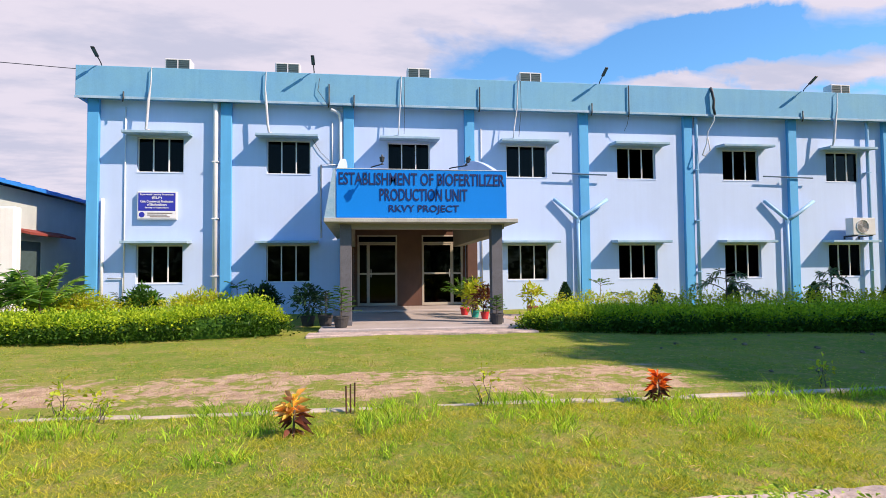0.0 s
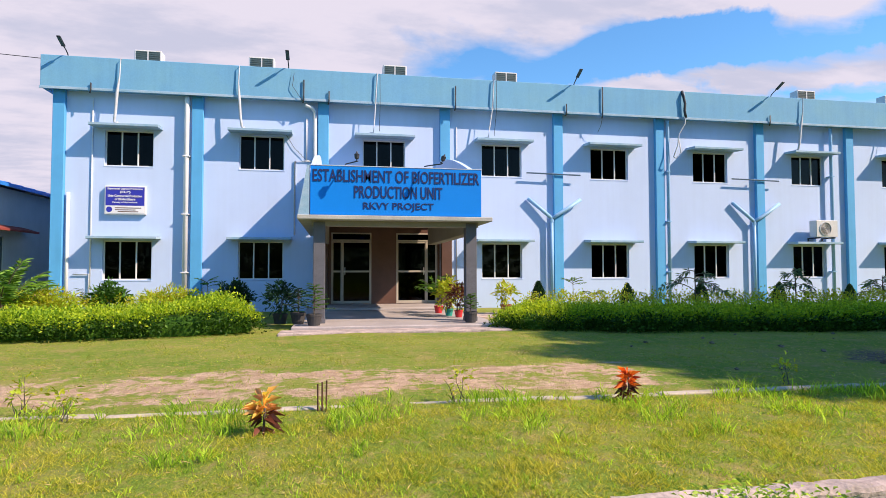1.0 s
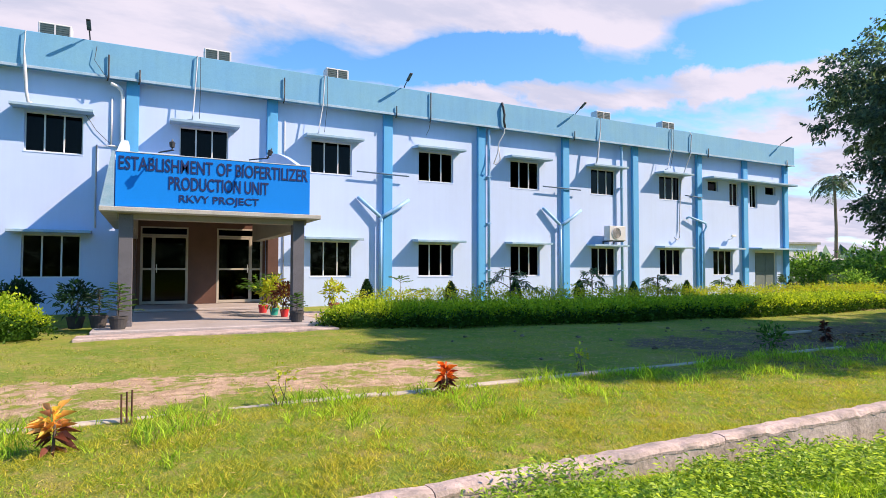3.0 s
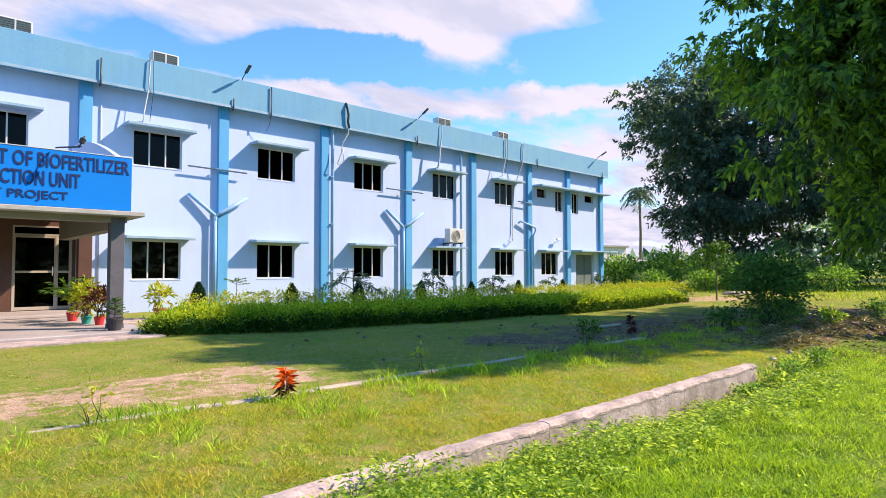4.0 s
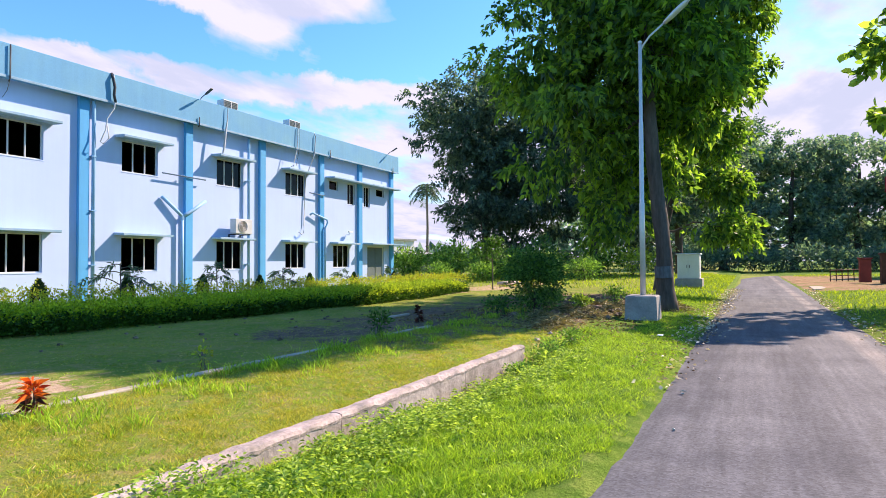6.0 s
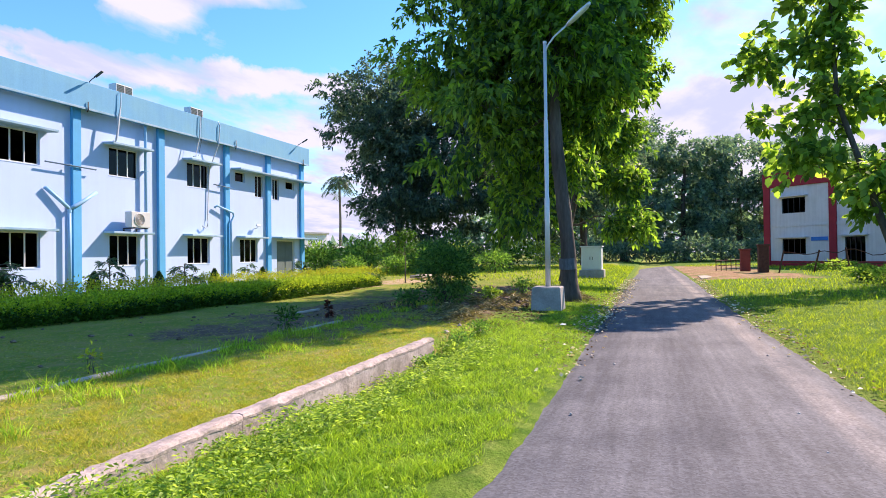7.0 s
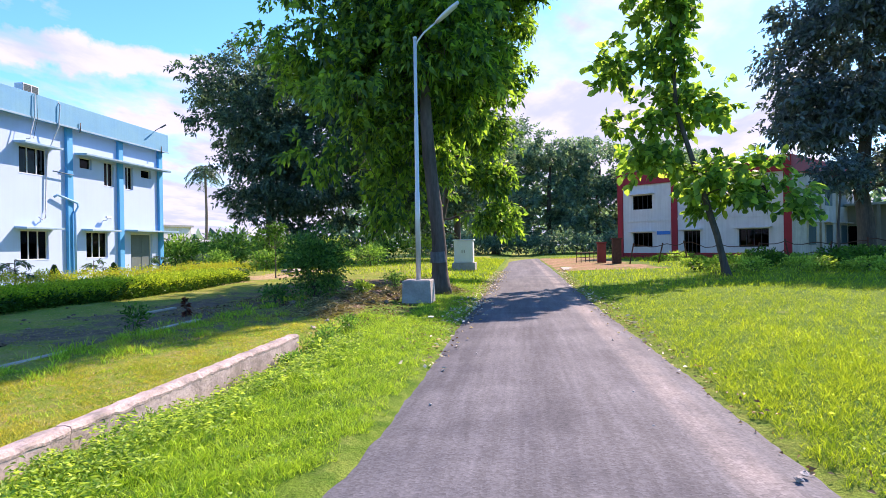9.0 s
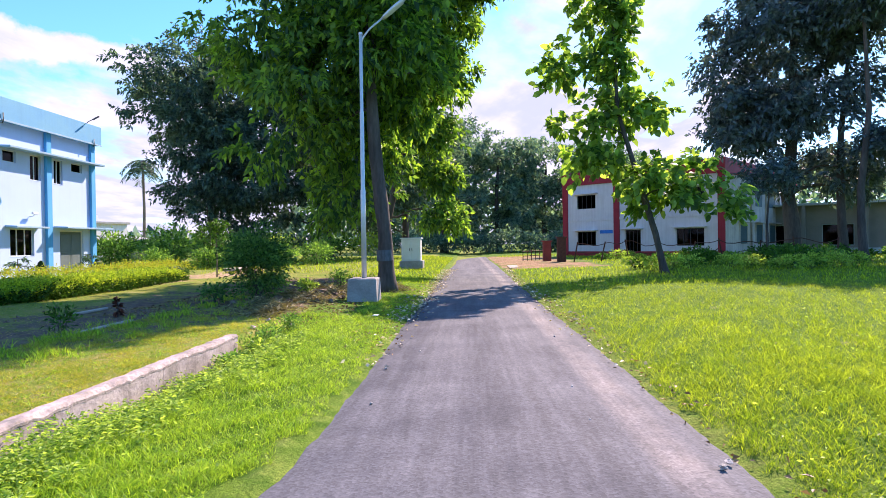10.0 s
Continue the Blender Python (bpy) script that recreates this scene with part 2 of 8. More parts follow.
M_GREYSLAB = material("grey_concrete_edge", (0.42, 0.43, 0.42), 0.85, 0.25, 2.0, 40, 0.12)
M_FLOOR = material("porch_stone_floor", (0.40, 0.37, 0.37), 0.55, 0.2, 1.2, 30, 0.05)
M_CONC = material("weathered_concrete", (0.52, 0.42, 0.40), 0.92, 0.45, 3.2, 30, 0.6, second=(0.24, 0.215, 0.20))
M_KERB = material("pale_concrete_kerb", (0.46, 0.41, 0.34), 0.92, 0.3, 2.5, 40, 0.3)
M_BLOCK = material("grey_concrete_block", (0.38, 0.37, 0.36), 0.92, 0.3, 2.5, 30, 0.3)
M_METAL = material("galvanised_steel", (0.66, 0.68, 0.70), 0.4, 0.12, 4, 40, 0.02, metal=0.35)
M_DARKMETAL = material("dark_grey_metal", (0.05, 0.055, 0.065), 0.5, 0.2, 4, 40, 0.02, metal=0.3)
M_RUST = material("rusty_iron", (0.10, 0.045, 0.03), 0.85, 0.4, 8, 60, 0.2)
M_BARK = material("grey_brown_bark", (0.115, 0.098, 0.088), 0.95, 0.5, 3.0, 14, 0.9, stretch=(1, 1, 0.22))
M_BAND = material("grey_blue_bark_paint", (0.125, 0.145, 0.165), 0.9, 0.4, 5.0, 20, 0.6, stretch=(1, 1, 0.3))
M_PALEBARK = material("pale_bark", (0.20, 0.17, 0.13), 0.95, 0.45, 3.0, 14, 0.7, stretch=(1, 1, 0.22))
M_GREYWALL = material("grey_plaster", (0.46, 0.53, 0.54), 0.9, 0.12, 1.2, 40, 0.08, streaks=0.04)
M_DOORGREY = material("dull_grey_green_paint", (0.13, 0.17, 0.17), 0.6, 0.15, 2, 30, 0.03)
M_LIGHTWALL = material("whitewashed_wall", (0.76, 0.76, 0.76), 0.9, 0.1, 1.2, 40, 0.08, streaks=0.1)
M_SIDEWALL = material("stained_cream_plaster", (0.62, 0.56, 0.50), 0.9, 0.2, 0.7, 30, 0.08, second=(0.42, 0.37, 0.33), streaks=0.25)
M_REDPAINT = material("dark_red_paint", (0.36, 0.028, 0.045), 0.7, 0.15, 1.5, 30, 0.03)
M_BRICK = material("red_gate_paint", (0.24, 0.05, 0.04), 0.8, 0.2, 2.5, 30, 0.1)
M_BLUEROOF = material("blue_roof_sheet", (0.03, 0.22, 0.68), 0.4, 0.15, 2, 20, 0.03)
M_CABLE = material("black_cable", (0.03, 0.035, 0.045), 0.6, 0.2, 5, 30, 0.0)
M_GREYCABLE = material("grey_wrapped_pipe", (0.50, 0.54, 0.60), 0.7, 0.2, 5, 30, 0.05)
M_ACBODY = material("off_white_ac_casing", (0.58, 0.60, 0.62), 0.45, 0.1, 3, 30, 0.0)
M_FAN = material("shaded_fan_grille", (0.30, 0.28, 0.27), 0.6, 0.2, 5, 40, 0.0)
M_ACGRILL = material("dark_ac_grille", (0.06, 0.10, 0.11), 0.6, 0.2, 5, 40, 0.0)
M_REDPOT = material("red_plastic_pot", (0.50, 0.03, 0.035), 0.4, 0.1, 5, 30, 0.0)
M_TEALPOT = material("teal_plastic_pot", (0.02, 0.30, 0.25), 0.4, 0.1, 5, 30, 0.0)
M_BLACKPOT = material("dark_cement_pot", (0.05, 0.05, 0.055), 0.8, 0.3, 5, 30, 0.1)
M_TERRA = material("terracotta_pot", (0.36, 0.15, 0.08), 0.85, 0.2, 5, 30, 0.1)
M_SOIL = material("dark_soil", (0.09, 0.06, 0.04), 0.98, 0.4, 4, 30, 0.5)
M_STONE = material("loose_pale_stone", (0.55, 0.52, 0.50), 0.9, 0.3, 8, 60, 0.2, obj_random=0.3)
M_KIOSK = material("white_metal_cabinet", (0.70, 0.74, 0.74), 0.5, 0.08, 1.5, 20, 0.0)

L_BIG = leaf_material("big_tree_leaves", (0.030, 0.096, 0.068), (0.145, 0.268, 0.054), 0.60, warm=(2.5, 2.2, 0.5))
# Blue is raised in this leaf colour to stand in for veiling glare.
L_DARK = leaf_material("dark_tree_leaves", (0.045, 0.095, 0.100), (0.095, 0.165, 0.125), 0.42)
# Haze is put into this leaf colour, made lighter and bluer.
L_SHADE = leaf_material("hazed_shade_tree_leaves", (0.070, 0.112, 0.140), (0.115, 0.17, 0.180), 0.2)
# Distance haze is put into this paler, bluer green.
L_FAR = leaf_material("hazed_far_leaves", (0.085, 0.165, 0.160), (0.18, 0.29, 0.22), 0.46)
L_TEAK = leaf_material("teak_leaves", (0.070, 0.165, 0.055), (0.22, 0.34, 0.09), 0.58, warm=(2.2, 2.05, 0.65))
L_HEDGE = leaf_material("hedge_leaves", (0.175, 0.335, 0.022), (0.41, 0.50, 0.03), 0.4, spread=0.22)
# Shade on the hedge's flanks and gaps is put into these two greens.
L_HEDGESIDE = leaf_material("hedge_shaded_side_leaves", (0.016, 0.062, 0.010), (0.062, 0.140, 0.014), 0.28)
L_HEDGEDARK = leaf_material("hedge_core_shade", (0.016, 0.060, 0.010), (0.06, 0.15, 0.014), 0.35)
L_SHRUB = leaf_material("shrub_leaves", (0.030, 0.090, 0.015), (0.075, 0.19, 0.022), 0.4)
L_FRESH = leaf_material("fresh_wild_leaves", (0.075, 0.205, 0.045), (0.21, 0.37, 0.07), 0.45)
L_BUSH = leaf_material("half_shade_bush_leaves", (0.045, 0.125, 0.04), (0.12, 0.25, 0.055), 0.42)
L_DARKSHRUB = leaf_material("dark_shrub_leaves", (0.010, 0.036, 0.020), (0.028, 0.075, 0.030), 0.25)
L_YELLOW = leaf_material("yellow_leaves", (0.52, 0.49, 0.035), (0.24, 0.36, 0.03), 0.4)
L_RED = leaf_material("red_orange_leaves", (0.55, 0.045, 0.018), (0.70, 0.22, 0.03), 0.4, spread=0.25)
L_ORANGE = leaf_material("orange_pink_leaves", (0.74, 0.33, 0.20), (0.80, 0.60, 0.09), 0.4, spread=0.25)
L_MAROON = leaf_material("maroon_leaves", (0.05, 0.02, 0.02), (0.16, 0.05, 0.03), 0.3)
L_GRASS = leaf_material("verge_grass_blades", (0.150, 0.320, 0.022), (0.38, 0.53, 0.045), 0.45, gloss=0.5, spread=0.3)
L_LAWN = leaf_material("lawn_grass_blades", (0.200, 0.298, 0.020), (0.485, 0.440, 0.056), 0.4, gloss=0.55, spread=0.3)
L_TURF = leaf_material("short_turf_blades", (0.188, 0.276, 0.028), (0.380, 0.376, 0.060), 0.35, gloss=0.6, spread=0.2)
L_WEED = leaf_material("weed_leaves", (0.16, 0.31, 0.045), (0.36, 0.49, 0.09), 0.45)
L_FIELD = leaf_material("field_grass_blades", (0.160, 0.290, 0.016), (0.365, 0.46, 0.028), 0.45, gloss=0.6, spread=0.3)
L_STRAW = leaf_material("dry_straw", (0.42, 0.33, 0.14), (0.55, 0.42, 0.2), 0.3)

# ---------------------------------------------------------------- mesh helpers


class Shape:
    """Collects vertices and faces for one mesh."""

    def __init__(self):
        self.v, self.f = [], []

    def add(self, verts, faces):
        n = len(self.v)
        self.v += [tuple(p) for p in verts]
        self.f += [tuple(n + i for i in face) for face in faces]
        return self

    def box(self, x0, x1, y0, y1, z0, z1, c=0.0):
        """A box with its edges cut by c."""
        if c <= 0:
            v = [(x, y, z) for x in (x0, x1) for y in (y0, y1) for z in (z0, z1)]
            return self.add(v, [(0, 1, 3, 2), (4, 6, 7, 5), (0, 4, 5, 1), (2, 3, 7, 6), (0, 2, 6, 4), (1, 5, 7, 3)])
        lo, hi = (x0, y0, z0), (x1, y1, z1)
        v, at = [], {}
        for corner in range(8):
            bits = [(corner >> k) & 1 for k in range(3)]
            for axis in range(3):
                p = []
                for k in range(3):
                    edge = hi[k] if bits[k] else lo[k]
                    p.append(edge if k == axis else edge - c * (1 if bits[k] else -1))
                at[corner, axis] = len(v)
                v.append(p)
        f = []
        for axis in range(3):
            a, b = (axis + 1) % 3, (axis + 2) % 3
            for side in (0, 1):
                ring = [side << axis, side << axis | 1 << a, side << axis | 1 << a | 1 << b, side << axis | 1 << b]
                face = [at[k, axis] for k in ring]
                f.append(tuple(face if side else face[::-1]))
            for s in (0, 1):
                for t in (0, 1):
                    k0 = s << a | t << b
                    k1 = k0 | 1 << axis
                    face = [at[k0, a], at[k1, a], at[k1, b], at[k0, b]]
                    f.append(tuple(face if s != t else face[::-1]))
        for corner in range(8):
            face = [at[corner, k] for k in range(3)]
            odd = bin(corner).count("1") % 2
            f.append(tuple(face if odd else face[::-1]))
        return self.add(v, f)

    def tube(self, points, radii, n=8, caps=True):
        """A round bar along points; radii: one, or one for each point."""
        points = [Vector(p) for p in points]
        if isinstance(radii, (int, float)):
            radii = [radii] * len(points)
        v, f = [], []
        for i, p in enumerate(points):
            way = (points[min(i + 1, len(points) - 1)] - points[max(i - 1, 0)]).normalized()
            side = way.cross(Vector((0.13, 0.27, 0.95) if abs(way.z) < 0.9 else (1, 0.1, 0))).normalized()
            other = way.cross(side)
            for k in range(n):
                a = 2 * math.pi * k / n
                v.append(p + radii[i] * (math.cos(a) * side + math.sin(a) * other))
        for i in range(len(points) - 1):
            for k in range(n):
                f.append((i * n + k, i * n + (k + 1) % n, (i + 1) * n + (k + 1) % n, (i + 1) * n + k))
        if caps:
            f.append(tuple(range(n))[::-1])
            f.append(tuple((len(points) - 1) * n + k for k in range(n)))
        return self.add(v, f)

    def lathe(self, profile, n=14, at=(0, 0, 0)):
        """Turns a profile of (radius, height) round the z axis."""
        v = [(at[0] + r * math.cos(2 * math.pi * k / n), at[1] + r * math.sin(2 * math.pi * k / n), at[2] + z) for r, z in profile for k in range(n)]
        f = [(i * n + k, i * n + (k + 1) % n, (i + 1) * n + (k + 1) % n, (i + 1) * n + k) for i in range(len(profile) - 1) for k in range(n)]
        f.append(tuple(range(n))[::-1])
        f.append(tuple((len(profile) - 1) * n + k for k in range(n)))
        return self.add(v, f)

    def prism(self, outline, axis, a, b):
        """Pushes a closed outline (in the other two axes, in order) from a to b along an axis."""
        def lay(p, d):
            return {"x": (d, p[0], p[1]), "y": (p[0], d, p[1]), "z": (p[0], p[1], d)}[axis]
        n = len(outline)
        v = [lay(p, a) for p in outline] + [lay(p, b) for p in outline]
        f = [tuple(range(n)), tuple(range(2 * n - 1, n - 1, -1))] + [(i, n + i, n + (i + 1) % n, (i + 1) % n) for i in range(n)]
        return self.add(v, f)

    def mesh(self, name, smooth=False):
        mesh = bpy.data.meshes.new(name)
        mesh.from_pydata(self.v, [], self.f)
        if smooth:
            mesh.polygons.foreach_set("use_smooth", [True] * len(mesh.polygons))
        fix = bmesh.new()
        fix.from_mesh(mesh)
        bmesh.ops.recalc_face_normals(fix, faces=fix.faces)
        fix.to_mesh(mesh)
        fix.free()
        return mesh


def thing(name, at=(0, 0, 0), label="", category="", group="", kind=""):
    """An Empty that carries the parts of one thing."""
    ob = new(name)
    ob.empty_display_size = 0.2
    ob.location = at
    return tagged(ob, label, category, group, kind)


def part(name, shape, mat, parent=None, label="", smooth=False, at=None):
    """Links a shape as one mesh object under a thing or part. Shapes are in their thing's own space."""
    mesh = shape if isinstance(shape, bpy.types.Mesh) else shape.mesh(name, smooth)
    if not mesh.materials:
        mesh.materials.append(mat)
    ob = new(name, mesh)
    ob.parent = parent
    if at is not None:
        ob.location = at
    return tagged(ob, label)


def solid(name, shape, mat, label, category, kind="", group="", smooth=False, at=(0, 0, 0)):
    """A thing of one mesh."""
    ob = part(name, shape, mat, None, "", smooth)
    ob.location = at
    return tagged(ob, label, category, group, kind)


def raw_mesh(name, verts, tris_or_quads, mat, smooth=False):
    """A mesh from numpy arrays; faces all of one size."""
    mesh = bpy.data.meshes.new(name)
    count, size = tris_or_quads.shape
    mesh.vertices.add(len(verts))
    mesh.vertices.foreach_set("co", np.ascontiguousarray(verts, dtype=np.float32).ravel())
    mesh.loops.add(count * size)
    mesh.loops.foreach_set("vertex_index", np.ascontiguousarray(tris_or_quads, dtype=np.int32).ravel())
    mesh.polygons.add(count)
    mesh.polygons.foreach_set("loop_start", np.arange(0, count * size, size, dtype=np.int32))
    if smooth:
        mesh.polygons.foreach_set("use_smooth", np.ones(count, dtype=bool))
    mesh.update(calc_edges=True)
    mesh.materials.append(mat)
    return mesh


RNG = np.random.default_rng(11)


def unit(v):
    return v / (np.linalg.norm(v, axis=-1, keepdims=True) + 1e-9)


def leaves(name, centres, ways, length, width, mat, fold=0.25, droop=0.0):
    """Pointed leaves, two folded quads each, from their stems along ways."""
    n = len(centres)
    ways = unit(ways)
    side = unit(np.cross(ways, unit(RNG.normal(size=(n, 3)) * 0.9 + (0, 0, 1.0))))
    up = np.cross(side, ways)
    ln = length * RNG.uniform(0.65, 1.25, (n, 1))
    wd = width * RNG.uniform(0.7, 1.25, (n, 1)) * 0.5
    tip = centres + ways * ln + np.array((0, 0, -1.0)) * droop * ln
    mid = centres + ways * ln * 0.45
    left, right = mid + side * wd + up * wd * fold * 2, mid - side * wd + up * wd * fold * 2
    verts = np.stack([centres, left, tip, right], 1).reshape(-1, 3)
    base = (np.arange(n) * 4)[:, None]
    tris = np.concatenate([base + (0, 2, 1), base + (0, 3, 2)], 1).reshape(-1, 3)
    return raw_mesh(name, verts, tris, mat)


def broad_leaves(name, centres, ways, length, width, mat, droop=0.1):
    """Broad rounded leaves of four triangles, hung from their stems along ways."""
    n = len(centres)
    ways = unit(ways)
    side = unit(np.cross(ways, unit(RNG.normal(size=(n, 3)) * 0.7 + (0, 0, 1.0))))
    up = np.cross(side, ways)
    ln = length * RNG.uniform(0.65, 1.25, (n, 1))
    wd = width * RNG.uniform(0.75, 1.2, (n, 1)) * 0.5
    down = np.array((0, 0, -1.0)) * droop * ln
    rows = [centres]
    for s, w, sign in ((0.28, 0.85, 1), (0.68, 0.80, 1), (1.0, 0.0, 1), (0.68, 0.80, -1), (0.28, 0.85, -1)):
        rows.append(centres + ways * ln * s + down * s * s + side * wd * w * sign + up * wd * w * 0.3)
    verts = np.stack(rows, 1).reshape(-1, 3)
    base = (np.arange(n) * 6)[:, None]
    tris = np.concatenate([base + (0, 5, 1), base + (1, 5, 4), base + (1, 4, 2), base + (2, 4, 3)], 1).reshape(-1, 3)
    return raw_mesh(name, verts, tris, mat)


def blades(name, xy, z, height, width, mat, lean=0.5, high=None, simple=False):
    """Grass blades that lean over: of two triangles, widest at a third of their height, or of one."""
    n = len(xy)
    a = RNG.uniform(0, 2 * np.pi, n)
    turn = np.stack([np.cos(a), np.sin(a), 0 * a], 1)
    b = RNG.uniform(0, 2 * np.pi, n)
    bend = np.stack([np.cos(b), np.sin(b), 0 * b], 1)
    h = (height * RNG.uniform(0.45, 1.3, n) if high is None else high)[:, None]
    w = width * RNG.uniform(0.6, 1.4, (n, 1)) * 0.5
    l = lean * RNG.uniform(0.2, 1.3, (n, 1)) * h
    foot = np.concatenate([xy, z[:, None]], 1)
    tip = foot + np.array((0, 0, 0.92)) * h + bend * l
    if simple:
        verts = np.stack([foot - turn * w, foot + turn * w, tip], 1).reshape(-1, 3)
        return raw_mesh(name, verts, np.arange(3 * n).reshape(-1, 3), mat)
    mid = foot + np.array((0, 0, 0.48)) * h + bend * l * 0.25
    verts = np.stack([foot, mid - turn * w, mid + turn * w, tip], 1).reshape(-1, 3)
    base = (np.arange(n) * 4)[:, None]
    tris = np.concatenate([base + (0, 2, 1), base + (1, 2, 3)], 1).reshape(-1, 3)
    return raw_mesh(name, verts, tris, mat)


def wobble(p, seed, size=1.0):
    """Smooth noise at points of the plan, about -1 to 1, as a sum of waves."""
    r = np.random.default_rng(seed)
    out = np.zeros(len(p))
    for k in range(6):
        a, f = r.uniform(0, 2 * np.pi), (0.7 + 0.55 * k) / size
        out += np.sin((p[:, 0] * np.cos(a) + p[:, 1] * np.sin(a)) * f * 2 * np.pi + r.uniform(0, 6.28)) / (1 + 0.5 * k)
    return out / 2.2

# ---------------------------------------------------------------- ground, road, drain
PROFILE_Y = (-900, -20, -8, -3.2, -2.35, -2.15, 0.75, 1.0, 1.3, 1.9, 2.35, 2.72, 2.93, 2.97, 3.2, 11, 19, 900)
PROFILE_DITCH = (0, 0, -0.04, -0.13, -0.20, -0.27, -0.27, -0.20, -0.17, -0.13, -0.12, -0.13, -0.13, -0.04, 0.0, -0.01, -0.02, 0.0)
PROFILE_FLAT = (0, 0, -0.04, -0.13, -0.20, -0.27, -0.27, -0.20, -0.17, -0.13, -0.10, -0.06, -0.04, -0.03, 0.0, -0.01, -0.02, 0.0)
WALL_END = 8.4


def ground_z(xy):
    """The height of the ground at points of the plan."""
    x, y = xy[:, 0], xy[:, 1]
    ditch, flat = np.interp(y, PROFILE_Y, PROFILE_DITCH), np.interp(y, PROFILE_Y, PROFILE_FLAT)
    far = np.clip((x - WALL_END) / 3.4, 0, 1)
    far = far * far * (3 - 2 * far)
    deep = np.clip((x - 3.0) / 3.0, 0, 1) * np.clip((y - 2.1) / 0.4, 0, 1) * np.where(y < 2.95, 1, 0)
    z = (ditch - 0.20 * deep) * (1 - far) + flat * far
    soft = np.where((y > 3.1) | (y < -2.6) | ((y > 1.2) & (y < 2.7)), 1.0, 0.0) * np.where(np.abs(y) < 60, 1, 0)
    z = z + soft * (0.018 * wobble(xy, 3, 2.2) + 0.02 * wobble(xy, 4, 7.0))
    mound = np.exp(-((x - 21.5) ** 2 / 5 + (y - 11.2) ** 2 / 1.2)) * 0.16
    heap = np.exp(-((x - 13.8) ** 2 / 3 + (y - 5.3) ** 2 / 1.0)) * 0.10
    return z + mound + heap


def ground_material():
    mat = bpy.data.materials.new("grass_and_soil_ground")
    mat.use_nodes = True
    tree = mat.node_tree
    add, join = links(tree)
    bsdf = tree.nodes["Principled BSDF"]
    bsdf.inputs["Roughness"].default_value = 0.95
    bsdf.inputs["Specular IOR Level"].default_value = 0.1
    where, split = add("ShaderNodeTexCoord"), add("ShaderNodeSeparateXYZ")
    join(where.outputs["Object"], split.inputs[0])

    def noise_at(scale, detail=5.0):
        node = add("ShaderNodeTexNoise", Scale=scale, Detail=detail, Roughness=0.65)
        join(where.outputs["Object"], node.inputs["Vector"])
        return node.outputs["Fac"]

    def ranged(socket, a, b, c=0.0, d=1.0):
        node = add("ShaderNodeMapRange")
        node.interpolation_type = "SMOOTHSTEP"
        for key, v in zip(("From Min", "From Max", "To Min", "To Max"), (a, b, c, d)):
            node.inputs[key].default_value = v
        join(socket, node.inputs["Value"])
        return node.outputs["Result"]

    def op(kind, a, b):
        node = add("ShaderNodeMath")
        node.operation = kind
        for socket, v in zip(node.inputs, (a, b)):
            if isinstance(v, (int, float)):
                socket.default_value = v
            else:
                join(v, socket)
        return node.outputs[0]

    def mixed(factor, a, b):
        node = add("ShaderNodeMix")
        node.data_type = "RGBA"
        join(factor, node.inputs["Factor"])
        for socket, v in ((node.inputs["A"], a), (node.inputs["B"], b)):
            if isinstance(v, tuple):
                socket.default_value = (*v, 1)
            else:
                join(v, socket)
        return node.outputs["Result"]

    x, y = split.outputs["X"], split.outputs["Y"]
    turf = mixed(ranged(noise_at(0.55), 0.35, 0.65), (0.145, 0.235, 0.028), (0.245, 0.285, 0.050))
    turf = mixed(ranged(noise_at(1.7), 0.50, 0.68), turf, (0.30, 0.27, 0.085))
    turf = mixed(ranged(noise_at(9.0), 0.46, 0.74), turf, (0.34, 0.275, 0.11))
    # ground green lowered so that gaps between blades read as shade
    lush = mixed(ranged(noise_at(3.0), 0.3, 0.7), (0.065, 0.140, 0.014), (0.135, 0.220, 0.024))
    field = ranged(y, -1.0, -3.0)
    verge = op("MULTIPLY", ranged(y, 0.6, 0.8), ranged(y, 2.95, 2.75))
    turf = mixed(op("MAXIMUM", field, verge), turf, lush)
    soil = mixed(ranged(noise_at(5.0), 0.3, 0.7), (0.36, 0.25, 0.165), (0.58, 0.43, 0.31))
    band = op("MULTIPLY", op("MULTIPLY", ranged(y, 5.45, 6.1), ranged(y, 8.1, 7.2)), op("MULTIPLY", ranged(x, -8.0, -3.5), ranged(x, 4.6, 3.5)))
    bare = ranged(op("ADD", op("ADD", op("MULTIPLY", band, 0.33), op("MULTIPLY", noise_at(1.3), 0.95)), op("MULTIPLY", noise_at(6.0), 0.75)), 1.09, 1.20)
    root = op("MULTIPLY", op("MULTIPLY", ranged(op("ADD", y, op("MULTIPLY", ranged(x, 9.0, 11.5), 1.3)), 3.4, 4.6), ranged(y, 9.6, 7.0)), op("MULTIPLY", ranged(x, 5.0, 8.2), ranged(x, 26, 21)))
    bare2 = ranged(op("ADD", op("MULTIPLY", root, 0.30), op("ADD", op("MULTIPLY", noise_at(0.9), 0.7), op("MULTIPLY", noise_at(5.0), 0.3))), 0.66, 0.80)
    lane = op("MULTIPLY", op("MULTIPLY", ranged(y, 9.0, 10.6), ranged(y, 13.5, 11.8)), op("MULTIPLY", ranged(x, 17.5, 21.0), ranged(x, 40, 30)))
    bare3 = ranged(op("ADD", op("MULTIPLY", lane, 0.4), noise_at(0.7)), 0.62, 0.85)
    yard = op("MULTIPLY", op("MULTIPLY", ranged(y, -2.2, -2.6), ranged(y, -10, -6.5)), op("MULTIPLY", ranged(x, 29, 34), ranged(x, 66, 58)))
